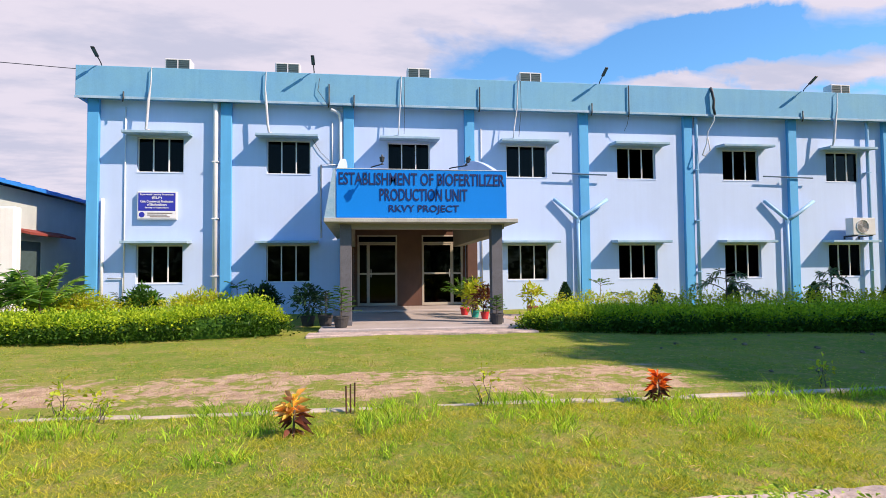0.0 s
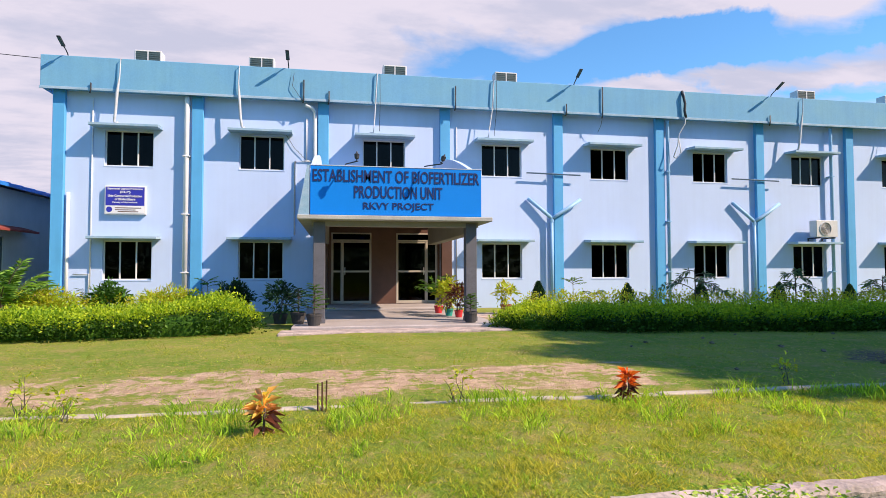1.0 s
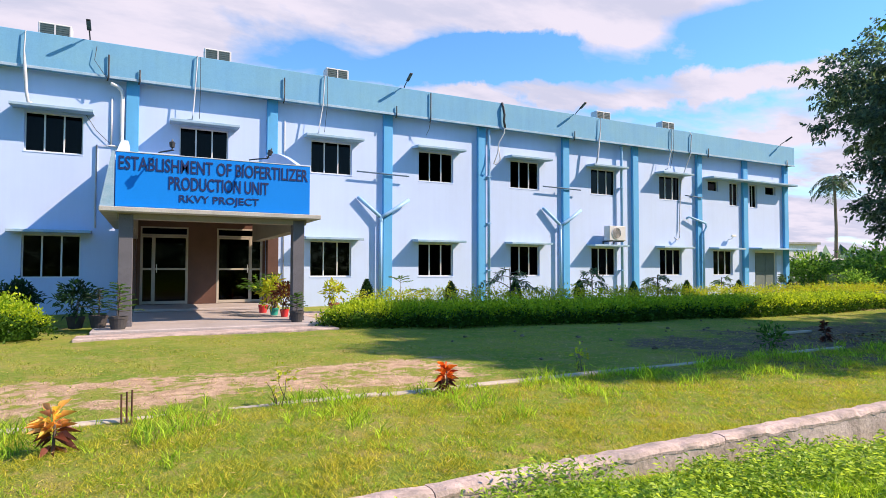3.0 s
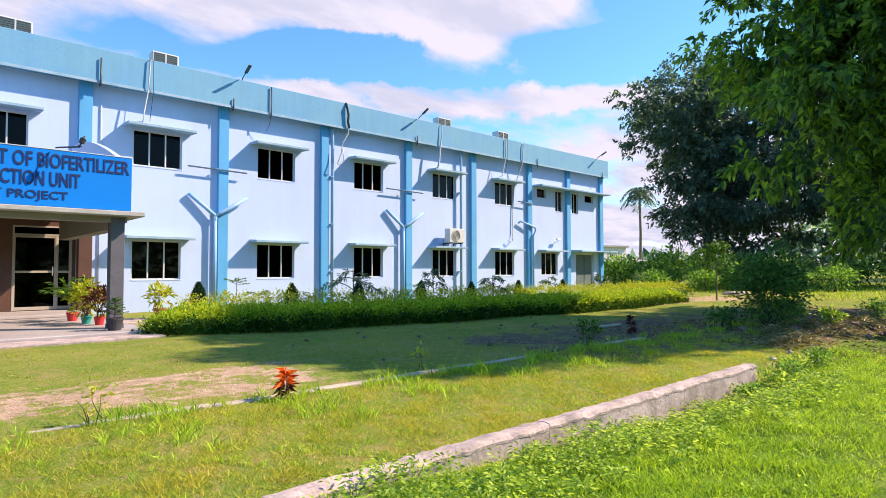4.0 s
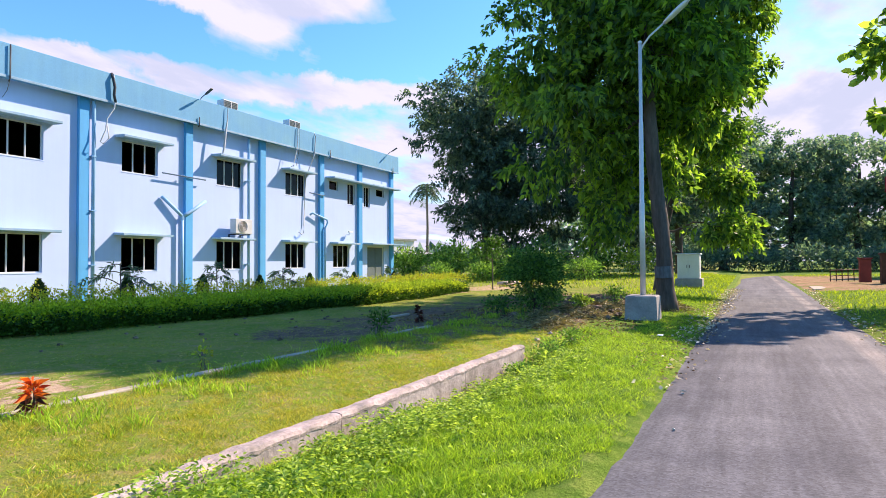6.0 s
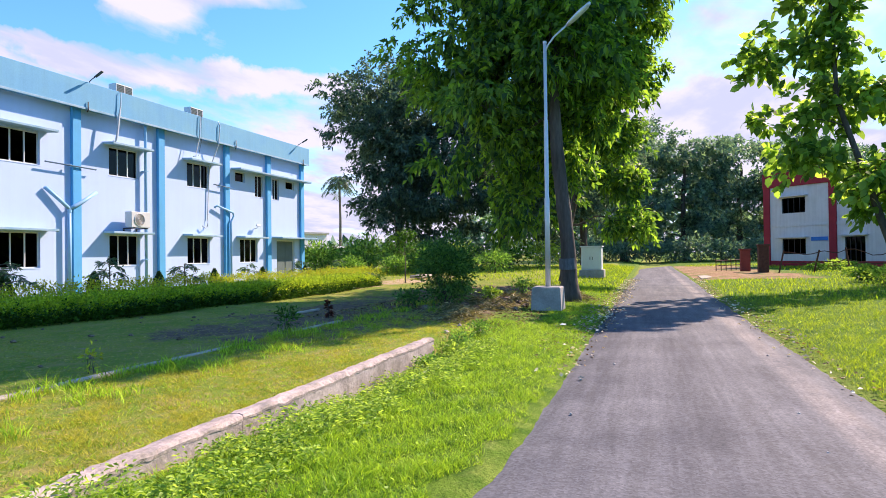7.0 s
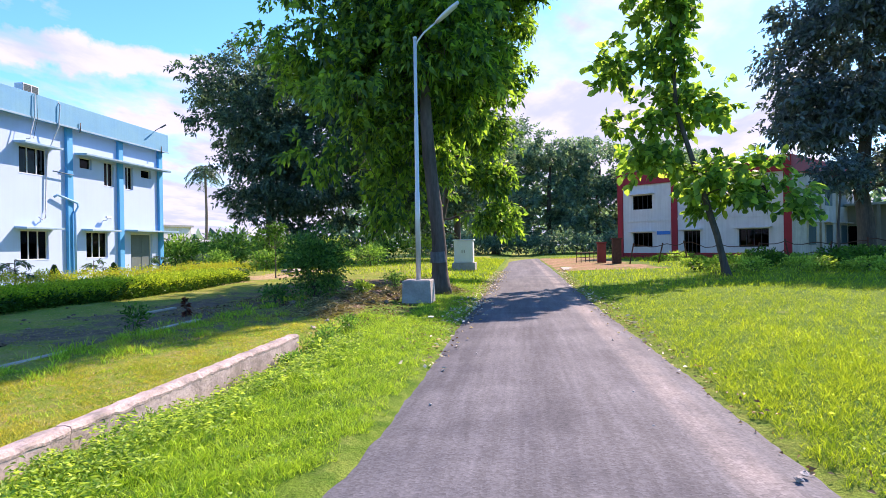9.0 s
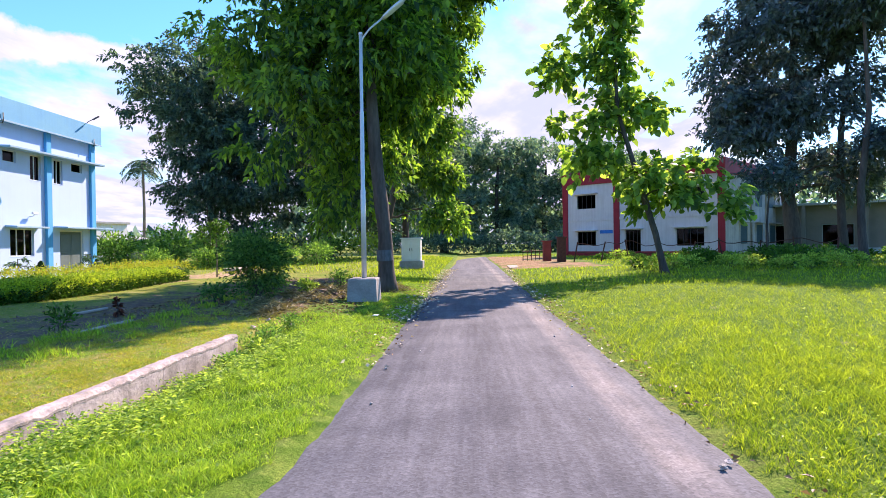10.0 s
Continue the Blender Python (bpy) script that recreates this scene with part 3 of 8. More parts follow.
    bare4 = ranged(op("ADD", op("MULTIPLY", yard, 0.42), noise_at(0.6)), 0.68, 0.96)
    rim = op("MULTIPLY", ranged(y, 1.15, 0.95), ranged(y, -2.5, -2.35))
    all_bare = op("MAXIMUM", op("MAXIMUM", op("MAXIMUM", bare, bare2), op("MAXIMUM", bare3, bare4)), op("MULTIPLY", op("MULTIPLY", rim, 0.4), ranged(noise_at(4.0), 0.4, 0.6)))
    # bare soil by the tree, darkened to carry the tree's shade
    shaded_soil = mixed(ranged(noise_at(7.0), 0.3, 0.7), (0.10, 0.075, 0.055), (0.22, 0.165, 0.12))
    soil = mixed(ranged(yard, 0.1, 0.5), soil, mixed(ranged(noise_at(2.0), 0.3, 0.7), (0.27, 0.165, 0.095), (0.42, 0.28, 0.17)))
    soil = mixed(ranged(root, 0.1, 0.5), soil, shaded_soil)
    moss = mixed(ranged(noise_at(6.0), 0.35, 0.65), (0.20, 0.29, 0.04), (0.33, 0.38, 0.085))
    soil = mixed(rim, soil, moss)
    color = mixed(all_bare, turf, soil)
    shade = add("ShaderNodeHueSaturation")
    join(ranged(noise_at(60.0, 3.0), 0.25, 0.75, 0.72, 1.2), shade.inputs["Value"])
    join(color, shade.inputs["Color"])
    join(shade.outputs[0], bsdf.inputs["Base Color"])
    relief = add("ShaderNodeBump", Strength=0.8, Distance=0.05)
    join(noise_at(28.0), relief.inputs["Height"])
    join(relief.outputs[0], bsdf.inputs["Normal"])
    return mat


def asphalt_material():
    mat = bpy.data.materials.new("worn_asphalt")
    mat.use_nodes = True
    tree = mat.node_tree
    add, join = links(tree)
    bsdf = tree.nodes["Principled BSDF"]
    bsdf.inputs["Roughness"].default_value = 0.85
    bsdf.inputs["Specular IOR Level"].default_value = 0.3
    where, split = add("ShaderNodeTexCoord"), add("ShaderNodeSeparateXYZ")
    join(where.outputs["Object"], split.inputs[0])
    long = add("ShaderNodeMapping")
    long.inputs["Scale"].default_value = (0.06, 1.0, 1.0)
    join(where.outputs["Object"], long.inputs["Vector"])
    lanes = add("ShaderNodeTexNoise", Scale=2.2, Detail=4.0, Roughness=0.6)
    join(long.outputs[0], lanes.inputs["Vector"])
    blot = add("ShaderNodeTexNoise", Scale=0.9, Detail=6.0, Roughness=0.65)
    grit = add("ShaderNodeTexVoronoi", Scale=52.0)
    fine = add("ShaderNodeTexNoise", Scale=120.0, Detail=2.0)
    for node in (blot, grit, fine):
        join(where.outputs["Object"], node.inputs["Vector"])
    base = add("ShaderNodeMix"); base.data_type = "RGBA"
    base.inputs["A"].default_value, base.inputs["B"].default_value = (0.072, 0.075, 0.093, 1), (0.140, 0.143, 0.162, 1)
    pick = add("ShaderNodeMapRange")
    pick.inputs["From Min"].default_value, pick.inputs["From Max"].default_value = 0.40, 0.61
    add_up = add("ShaderNodeMath"); add_up.operation = "ADD"
    half = add("ShaderNodeMath"); half.operation = "MULTIPLY"; half.inputs[1].default_value = 0.5
    join(lanes.outputs["Fac"], add_up.inputs[0]); join(blot.outputs["Fac"], add_up.inputs[1])
    join(add_up.outputs[0], half.inputs[0]); join(half.outputs[0], pick.inputs["Value"])
    join(pick.outputs["Result"], base.inputs["Factor"])
    # dust along the field side
    near = add("ShaderNodeMapRange"); near.interpolation_type = "SMOOTHSTEP"
    near.inputs["From Min"].default_value, near.inputs["From Max"].default_value = -1.50, -1.68
    far = add("ShaderNodeMapRange"); far.interpolation_type = "SMOOTHSTEP"
    far.inputs["From Min"].default_value, far.inputs["From Max"].default_value = -1.98, -1.80
    both = add("ShaderNodeMath"); both.operation = "MULTIPLY"
    sums = add("ShaderNodeMath"); sums.operation = "MULTIPLY"
    join(split.outputs["Y"], near.inputs["Value"]); join(split.outputs["Y"], far.inputs["Value"])
    join(near.outputs["Result"], both.inputs[0]); join(far.outputs["Result"], both.inputs[1])
    patchy = add("ShaderNodeMapRange")
    patchy.inputs["From Min"].default_value, patchy.inputs["From Max"].default_value = 0.32, 0.62
    join(blot.outputs["Fac"], patchy.inputs["Value"])
    join(both.outputs[0], sums.inputs[0]); join(patchy.outputs["Result"], sums.inputs[1])
    dust = add("ShaderNodeMix"); dust.data_type = "RGBA"
    dust.inputs["B"].default_value = (0.222, 0.202, 0.202, 1)
    join(sums.outputs[0], dust.inputs["Factor"]); join(base.outputs["Result"], dust.inputs["A"])
    speck = add("ShaderNodeMapRange")
    speck.inputs["To Min"].default_value, speck.inputs["To Max"].default_value = 0.66, 1.34
    join(grit.outputs["Color"], speck.inputs["Value"])
    # worn mottling: paler grit showing through at hand and foot size
    rolled = add("ShaderNodeMapping")
    rolled.inputs["Scale"].default_value = (0.08, 1.0, 1.0)
    join(where.outputs["Object"], rolled.inputs["Vector"])
    worn = add("ShaderNodeTexNoise", Scale=9.0, Detail=6.0, Roughness=0.7)
    join(rolled.outputs[0], worn.inputs["Vector"])
    mottle, times = add("ShaderNodeMapRange"), add("ShaderNodeMath")
    for key, v in zip(("From Min", "From Max", "To Min", "To Max"), (0.36, 0.66, 0.82, 1.18)):
        mottle.inputs[key].default_value = v
    times.operation = "MULTIPLY"
    join(worn.outputs["Fac"], mottle.inputs["Value"])
    join(mottle.outputs["Result"], times.inputs[0]); join(speck.outputs["Result"], times.inputs[1])
    shade = add("ShaderNodeHueSaturation")
    join(times.outputs[0], shade.inputs["Value"])
    join(dust.outputs["Result"], shade.inputs["Color"])
    join(shade.outputs[0], bsdf.inputs["Base Color"])
    relief = add("ShaderNodeBump", Strength=0.22, Distance=0.008)
    join(grit.outputs["Distance"], relief.inputs["Height"])
    join(relief.outputs[0], bsdf.inputs["Normal"])
    return mat


def grid_mesh(name, xs, ys, z_of, mat):
    gx, gy = np.meshgrid(xs, ys, indexing="ij")
    xy = np.stack([gx.ravel(), gy.ravel()], 1)
    verts = np.concatenate([xy, z_of(xy)[:, None]], 1)
    n, m = len(xs), len(ys)
    i, j = np.meshgrid(np.arange(n - 1), np.arange(m - 1), indexing="ij")
    a = (i * m + j).ravel()
    return raw_mesh(name, verts, np.stack([a, a + m, a + m + 1, a + 1], 1), mat, smooth=True)


def build_ground():
    xs = np.unique(np.concatenate([np.linspace(-900, -40, 12), np.linspace(-40, -12, 15), np.arange(-12, 30, 0.3), np.linspace(30, 80, 60), np.linspace(80, 900, 20)]))
    ys = np.unique(np.concatenate([np.linspace(-900, -40, 12), np.linspace(-40, -8, 40), np.arange(-8, 0.6, 0.25), np.arange(0.6, 3.4, 0.07), np.arange(3.4, 22, 0.3), np.linspace(22, 60, 25), np.linspace(60, 900, 16)]))
    ob = new("ground", grid_mesh("ground", xs, ys, ground_z, ground_material()))
    tagged(ob, "sunlit lawn and verge with mown grass and bare soil", "ground", kind="structure")


ROAD_Z = -0.22


def road_edges(x):
    p = np.stack([x, 0 * x], 1)
    ragged = 0.07 * wobble(p, 21, 1.9) + 0.035 * wobble(p, 22, 0.45)
    left = 0.90 + 0.12 * np.exp(-((x - 3.5) / 1.4) ** 2) + ragged
    right = -2.26 + 0.05 * wobble(p, 23, 2.3) + 0.03 * wobble(p, 24, 0.5)
    left += 0.20 * np.clip((4.0 - x) / 0.5, 0, 1) * np.clip((x - 0.5) / 1.5, 0, 1)
    turn = np.clip((x - 52) / 30, 0, 1) ** 2 * 14
    left -= 0.36 * np.clip((x - 12) / 30, 0, 1)
    right -= 0.40 * np.clip((x - 18) / 22, 0, 1)
    return left - turn, right - turn


def build_road():
    x = np.concatenate([np.linspace(-60, -4, 30), np.arange(-4, 26, 0.12), np.linspace(26, 84, 90)])
    left, right = road_edges(x)
    steps = np.linspace(0, 1, 13)
    y = right[:, None] + (left - right)[:, None] * steps
    crown = ROAD_Z + 0.03 * (1 - (2 * steps - 1) ** 2) - 0.012
    crown[[0, -1]] = ROAD_Z - 0.045
    verts = np.stack([np.repeat(x, 13), y.ravel(), np.tile(crown, len(x))], 1)
    i, j = np.meshgrid(np.arange(len(x) - 1), np.arange(12), indexing="ij")
    a = (i * 13 + j).ravel()
    ob = new("road", raw_mesh("road", verts, np.stack([a, a + 13, a + 14, a + 1], 1), asphalt_material(), smooth=True))
    tagged(ob, "narrow worn grey asphalt road with dusty edge", "road", kind="structure")


M_DRAINFACE = material("stained_drain_concrete", (0.48, 0.415, 0.41), 0.95, 0.45, 2.6, 25, 0.5, second=(0.25, 0.22, 0.20), streaks=0.25)


def build_drain_wall():
    """The low retaining wall along the ditch: cast stretches with a chipped cap."""
    rng = random.Random(5)
    wall = thing("drain_wall", label="low weathered concrete drain wall with chipped cap", category="drain wall", kind="structure")
    x = -11.0
    while x < WALL_END:
        end = min(x + rng.uniform(1.6, 2.6), WALL_END)
        n = max(2, int((end - x) / 0.075))
        rows = []
        for k in range(n + 1):
            px = x + (end - x) * k / n - (0.006 if k == n else 0)
            bite = max(0.0, noise.noise((px * 3.1, 1.7, 0.3)) - 0.05) * 0.018 + max(0.0, noise.noise((px * 9.7, 4.7, 2.3)) - 0.1) * 0.05 + rng.uniform(0, 0.012)
            low = max(0.0, noise.noise((px * 2.3, 9.1, 0)) - 0.15) * 0.012 + max(0.0, noise.noise((px * 8.3, 3.1, 5)) - 0.1) * 0.035 + rng.uniform(0, 0.010)
            rows.append([(px, 2.905, -0.42), (px, 2.905, 0.0 - low - bite * 0.7), (px, 2.912 + bite, 0.020 - low), (px, 2.96, 0.026 - low * 0.6), (px, 3.045 + rng.uniform(-0.015, 0.015), 0.018 - low * 0.5), (px, 3.09, -0.10)])
        # a dark cast body below, and a paler mortar cap that stands a little proud of it
        body = [[(p[0], p[1] + 0.012, p[2]) for p in row[:1]] + [(row[1][0], 2.912, row[1][2] - 0.02), (row[1][0], 3.04, row[1][2] - 0.02), row[5][:1] + (3.04, -0.42)] for row in rows]
        cap = [[(row[1][0], 2.908 + rng.uniform(-0.003, 0.003), row[1][2] - 0.022 + rng.uniform(-0.005, 0.005))] + row[1:5] + [(row[5][0], 3.09, -0.10)] for row in rows]
        for name, lines, mat in (("cast_stretch", body, M_DRAINFACE), ("mortar_cap", cap, M_CONC)):
            m = len(lines[0])
            f = [(k * m + j, (k + 1) * m + j, (k + 1) * m + (j + 1) % m, k * m + (j + 1) % m) for k in range(n) for j in range(m)]
            f += [tuple(range(m)), tuple(n * m + j for j in range(m - 1, -1, -1))]
            part(name, Shape().add([p for row in lines for p in row], f), mat, wall)
        x = end


def build_kerb():
    rng = random.Random(8)
    kerb = thing("lawn_kerb", label="thin pale concrete lawn edging half sunk in grass", category="kerb", kind="structure")
    x = -9.0
    while x < 9.6:
        end = x + rng.uniform(0.9, 1.2)
        z = rng.uniform(0.01, 0.035)
        part("kerb_stone", Shape().box(x, end - 0.012, 5.42 + rng.uniform(-0.015, 0.015), 5.52, -0.12, z - 0.008, 0.012), M_KERB, kerb)
        x = end
    solid("edging_stick", Shape().box(10.6, 12.0, 7.05, 7.12, 0.0, 0.05, 0.01), M_KERB, "short pale concrete edging piece on the lawn", "edging")


def scatter(count, x0, x1, y0, y1, power=0.0, focus=(1.5, 0.0)):
    """Points in a stretch of the plan, thinning out with distance from a place by the road."""
    xy = np.empty((0, 2))
    while len(xy) < count:
        p = np.stack([RNG.uniform(x0, x1, count), RNG.uniform(y0, y1, count)], 1)
        if power:
            d = np.hypot(p[:, 0] - focus[0], p[:, 1] - focus[1])
            p = p[RNG.uniform(0, 1, count) < np.minimum(1, (2.5 / np.maximum(d, 2.5)) ** power)]
        xy = np.concatenate([xy, p])
    return xy[:count]


def grass(name, xy, height, width, mat, label, lean=0.5, tall=None, simple=False):
    z = ground_z(xy) - 0.01
    high = height * RNG.uniform(0.45, 1.3, len(xy))
    if tall is not None:
        high = high * tall(xy)
    ob = new(name, blades(name, xy, z, height, width, mat, lean, high, simple))
    tagged(ob, label, "grass", kind="stuff")


def tufts(p, seed, size=0.28):
    """How high and thick the grass stands at points of the plan: clumps with gaps between."""
    return np.clip(0.55 + 0.55 * wobble(p, seed, size) + 0.35 * wobble(p, seed + 1, size * 3.1), 0.12, 1.7)


def build_grass():
    p = scatter(230000, -6, 26, 0.86, 2.88, 1.05)
    p = p[(p[:, 0] < 11.5) | (p[:, 0] > 19) | (p[:, 1] < 2.0 + 0.25 * wobble(p, 62, 1.0))]
    left, _ = road_edges(p[:, 0])
    p = p[(p[:, 1] > left - 0.03 + 0.10 * np.abs(wobble(p, 31, 0.8))) & ((p[:, 1] < 2.86) | (p[:, 0] > WALL_END))]
    p = p[RNG.uniform(0, 1, len(p)) < 0.45 + 0.55 * tufts(p, 132)]
    grass("verge_grass", p, 0.078, 0.0056, L_GRASS, "bright green ankle-high verge grass beside the road", 1.2, lambda q: (0.78 + 0.35 * np.clip(q[:, 1] - 1.0, 0, 1.2)) * (0.5 + 0.7 * tufts(q, 132)))
    p = scatter(300000, -6, 18, 2.985, 5.42, 0.75)
    p = p[RNG.uniform(0, 1, len(p)) < (0.35 + 0.6 * tufts(p, 61, 0.45)) * np.clip(1.0 - 0.85 * (p[:, 0] - 10.0) / 2.0, 0.15, 1)]
    grass("mown_strip_grass", p, 0.045, 0.0062, L_LAWN, "mown yellow-green grass behind the drain wall", 1.5, lambda q: 0.45 + 0.65 * tufts(q, 61, 0.45), True)
    q = scatter(34000, -6, 14, 4.0, 5.7, 0.5)
    q = q[(wobble(q, 34, 0.9) + 0.5 * wobble(q, 35, 0.35) + 0.5 * (np.abs(q[:, 1] - 5.1) < 0.35) > 0.62)]
    grass("kerb_long_grass", q, 0.17, 0.009, L_GRASS, "longer uncut grass tufts along the lawn edging", 0.8, lambda r: 0.72 + 0.4 * wobble(r, 36, 0.8))
    q = scatter(9000, -4, WALL_END, 3.0, 3.09, 0.5)
    q = q[tufts(q, 181, 0.3) > 0.45]
    grass("wall_edge_grass", q, 0.07, 0.006, L_LAWN, "dry grass hanging over the drain wall's cap", 1.9, lambda r: 0.35 + 0.55 * tufts(r, 181, 0.3))
    q = np.concatenate([scatter(60000, -6, 12, 3.0, 5.4, 0.6), scatter(26000, -7, 6, 5.5, 8.6, 0.4)])
    q = q[tufts(q, 171, 0.22) > np.where(q[:, 1] > 5.45, 1.0, 0.72)]
    grass("green_tufts", q, 0.062, 0.0062, L_GRASS, "fresh green tufts growing through the mown grass", 1.1, lambda r: np.where(r[:, 1] > 5.45, 0.55, 0.9) * (0.3 + 0.6 * tufts(r, 171, 0.22)))
    p = scatter(215000, -12, 30, 5.55, 12.2, 0.55)
    keep = ~((np.abs(p[:, 1] - 6.7) < 0.85 + 0.35 * wobble(p, 37, 1.5)) & (p[:, 0] > -6) & (p[:, 0] < 4.6) & (RNG.uniform(0, 1, len(p)) < 0.95 - 0.6 * np.clip(wobble(p, 137, 0.5), 0, 1)))
    keep &= ~((p[:, 0] > 7.5) & (p[:, 1] < 9.0) & (RNG.uniform(0, 1, len(p)) < 0.5 + 0.4 * wobble(p, 50, 1.6)))
    keep &= ~((p[:, 0] > -1.4) & (p[:, 0] < 3.7) & (p[:, 1] > 11.45))
    keep &= RNG.uniform(0, 1, len(p)) < 0.25 + 0.75 * tufts(p, 138, 0.6)
    grass("lawn_grass", p[keep], 0.034, 0.0085, L_TURF, "short mown green lawn grass in front of the building", 1.4, lambda q: 0.55 + 0.6 * tufts(q, 138, 0.6), True)
    p = scatter(350000, -6, 30, -24, -2.2, 1.45, (4.0, -2.5))
    _, right = road_edges(p[:, 0])
    p = p[p[:, 1] < right + 0.03 - 0.12 * np.abs(wobble(p, 39, 0.7))]
    p = p[RNG.uniform(0, 1, len(p)) < 0.4 + 0.6 * tufts(p, 140, 0.34)]
    grass("field_grass", p, 0.115, 0.0064, L_FIELD, "lush bright green long field grass beside the road", 1.15, lambda q: (0.55 + 0.4 * np.clip(-2.2 - q[:, 1], 0, 1.2)) * (0.45 + 0.65 * tufts(q, 140, 0.34)))
    p = np.concatenate([scatter(26000, 18, 64, -30, -2.5), scatter(6000, 21, 60, 1.0, 4.5), scatter(15000, 27, 62, 3, 24)])
    left, right = road_edges(p[:, 0])
    p = p[(p[:, 1] > left + 0.1) | (p[:, 1] < right - 0.1)]
    p = p[~((p[:, 0] < 31) & (p[:, 1] > 12.5))]
    p = p[~((p[:, 0] > 31) & (p[:, 0] < 56) & (p[:, 1] < -2.0) & (p[:, 1] > -8.5 + 1.2 * wobble(p, 77, 3.0)))]
    grass("far_grass", p, 0.16, 0.03, L_FIELD, "rough green grass beyond the trees", 0.6)


build_ground()
build_road()
build_drain_wall()
build_kerb()
build_grass()

# ---------------------------------------------------------------- main building
WALL_Y, LEFT, RIGHT, DEEP = 19.3, -8.26, 30.32, 9.0
COLUMNS = (-8.07, -4.13, -0.29, 3.71, 7.71, 11.56, 15.61, 19.49, 23.58, 26.90, 30.14)
UP_Z, LOW_Z = (4.47, 5.57), (0.98, 2.18)
BAND_LOW, BAND_TOP, PIER = 6.70, 7.68, 0.14
WINDOWS = [(-6.83, -5.44), (-2.90, -1.52), (0.98, 2.38), (5.00, 6.42), (8.96, 10.38), (12.94, 14.34), (17.04, 18.42), (21.06, 22.46), (24.63, 26.03)]
ENTRY = (-0.13, 3.57, 0.1, 2.78)
SMALL = [(24.30, 25.05, 5.06, 5.56), (25.86, 26.54, 4.42, 5.56), (27.38, 27.98, 4.40, 5.56), (28.62, 29.45, 5.12, 5.56)]
BACK_DOOR = (27.72, 29.45, 0.1, 2.18)


def grid_wall(x0, x1, z0, z1, holes, y0, y1):
    """A wall in the x-z plane with openings that go right through it."""
    xs = sorted({x0, x1, *(h[0] for h in holes), *(h[1] for h in holes)})
    zs = sorted({z0, z1, *(h[2] for h in holes), *(h[3] for h in holes)})
    s = Shape()

    def open_at(i, k):
        if not (0 <= i < len(xs) - 1 and 0 <= k < len(zs) - 1):
            return True
        cx, cz = (xs[i] + xs[i + 1]) / 2, (zs[k] + zs[k + 1]) / 2
        return any(h[0] < cx < h[1] and h[2] < cz < h[3] for h in holes)

    for i in range(len(xs) - 1):
        for k in range(len(zs) - 1):
            if open_at(i, k):
                continue
            a, b, c, d = xs[i], xs[i + 1], zs[k], zs[k + 1]
            s.add([(a, y0, c), (b, y0, c), (b, y0, d), (a, y0, d)], [(0, 1, 2, 3)])
            s.add([(a, y1, c), (b, y1, c), (b, y1, d), (a, y1, d)], [(3, 2, 1, 0)])
            if open_at(i - 1, k):
                s.add([(a, y0, c), (a, y1, c), (a, y1, d), (a, y0, d)], [(3, 2, 1, 0)])
            if open_at(i + 1, k):
                s.add([(b, y0, c), (b, y1, c), (b, y1, d), (b, y0, d)], [(0, 1, 2, 3)])
            if open_at(i, k - 1):
                s.add([(a, y0, c), (b, y0, c), (b, y1, c), (a, y1, c)], [(3, 2, 1, 0)])
            if open_at(i, k + 1):
                s.add([(a, y0, d), (b, y0, d), (b, y1, d), (a, y1, d)], [(0, 1, 2, 3)])
    return s


def plain_mesh(shape, name):
    """A mesh that keeps the faces as they were laid."""
    mesh = bpy.data.meshes.new(name)
    mesh.from_pydata(shape.v, [], shape.f)
    return mesh


def build_window(name, x0, x1, z0, z1, panes=3, label="sliding window with dark glass and white aluminium frame"):
    w = thing(name, (x0, WALL_Y, z0), label, "window", "windows of the blue building", "structure")
    wide, high, t, y = x1 - x0, z1 - z0, 0.035, 0.09
    frame_shape = Shape()
    frame_shape.box(0, t, y, y + 0.06, 0, high).box(wide - t, wide, y, y + 0.06, 0, high)
    frame_shape.box(t, wide - t, y, y + 0.06, 0, t).box(t, wide - t, y, y + 0.06, high - t, high)
    part("window_frame", frame_shape, M_FRAME, w)
    each = wide / panes
    for k in range(1, panes):
        part("mullion", Shape().box(k * each - 0.02, k * each + 0.02, y - 0.012, y + 0.055, t, high - t, 0.006), M_FRAME, w)
    for k in range(panes):
        a, b = (t if k == 0 else k * each + 0.02), (wide - t if k == panes - 1 else (k + 1) * each - 0.02)
        pane = part("pane", Shape().box(a, b, y + 0.025, y + 0.031, t, high - t), M_GLASS, w, "dark tinted glass")
        pane.visible_shadow = False
    part("window_sill", Shape().box(-0.02, wide + 0.02, -0.012, 0.088, -0.035, -0.002, 0.004), M_WALL, w)
    return w


def build_shade(x0, x1, z, depth=0.55, label="weathered grey-blue concrete sunshade over a window"):
    s = Shape()
    prof = [(WALL_Y, z), (WALL_Y - depth + 0.03, z - 0.035), (WALL_Y - depth, z - 0.02), (WALL_Y - depth, z + 0.045), (WALL_Y - depth + 0.02, z + 0.055), (WALL_Y, z + 0.085)]
    s.prism(prof, "x", x0, x1)
    return solid("sunshade", s, M_SHADE, label, "sunshade", "structure", "sunshades of the blue building")


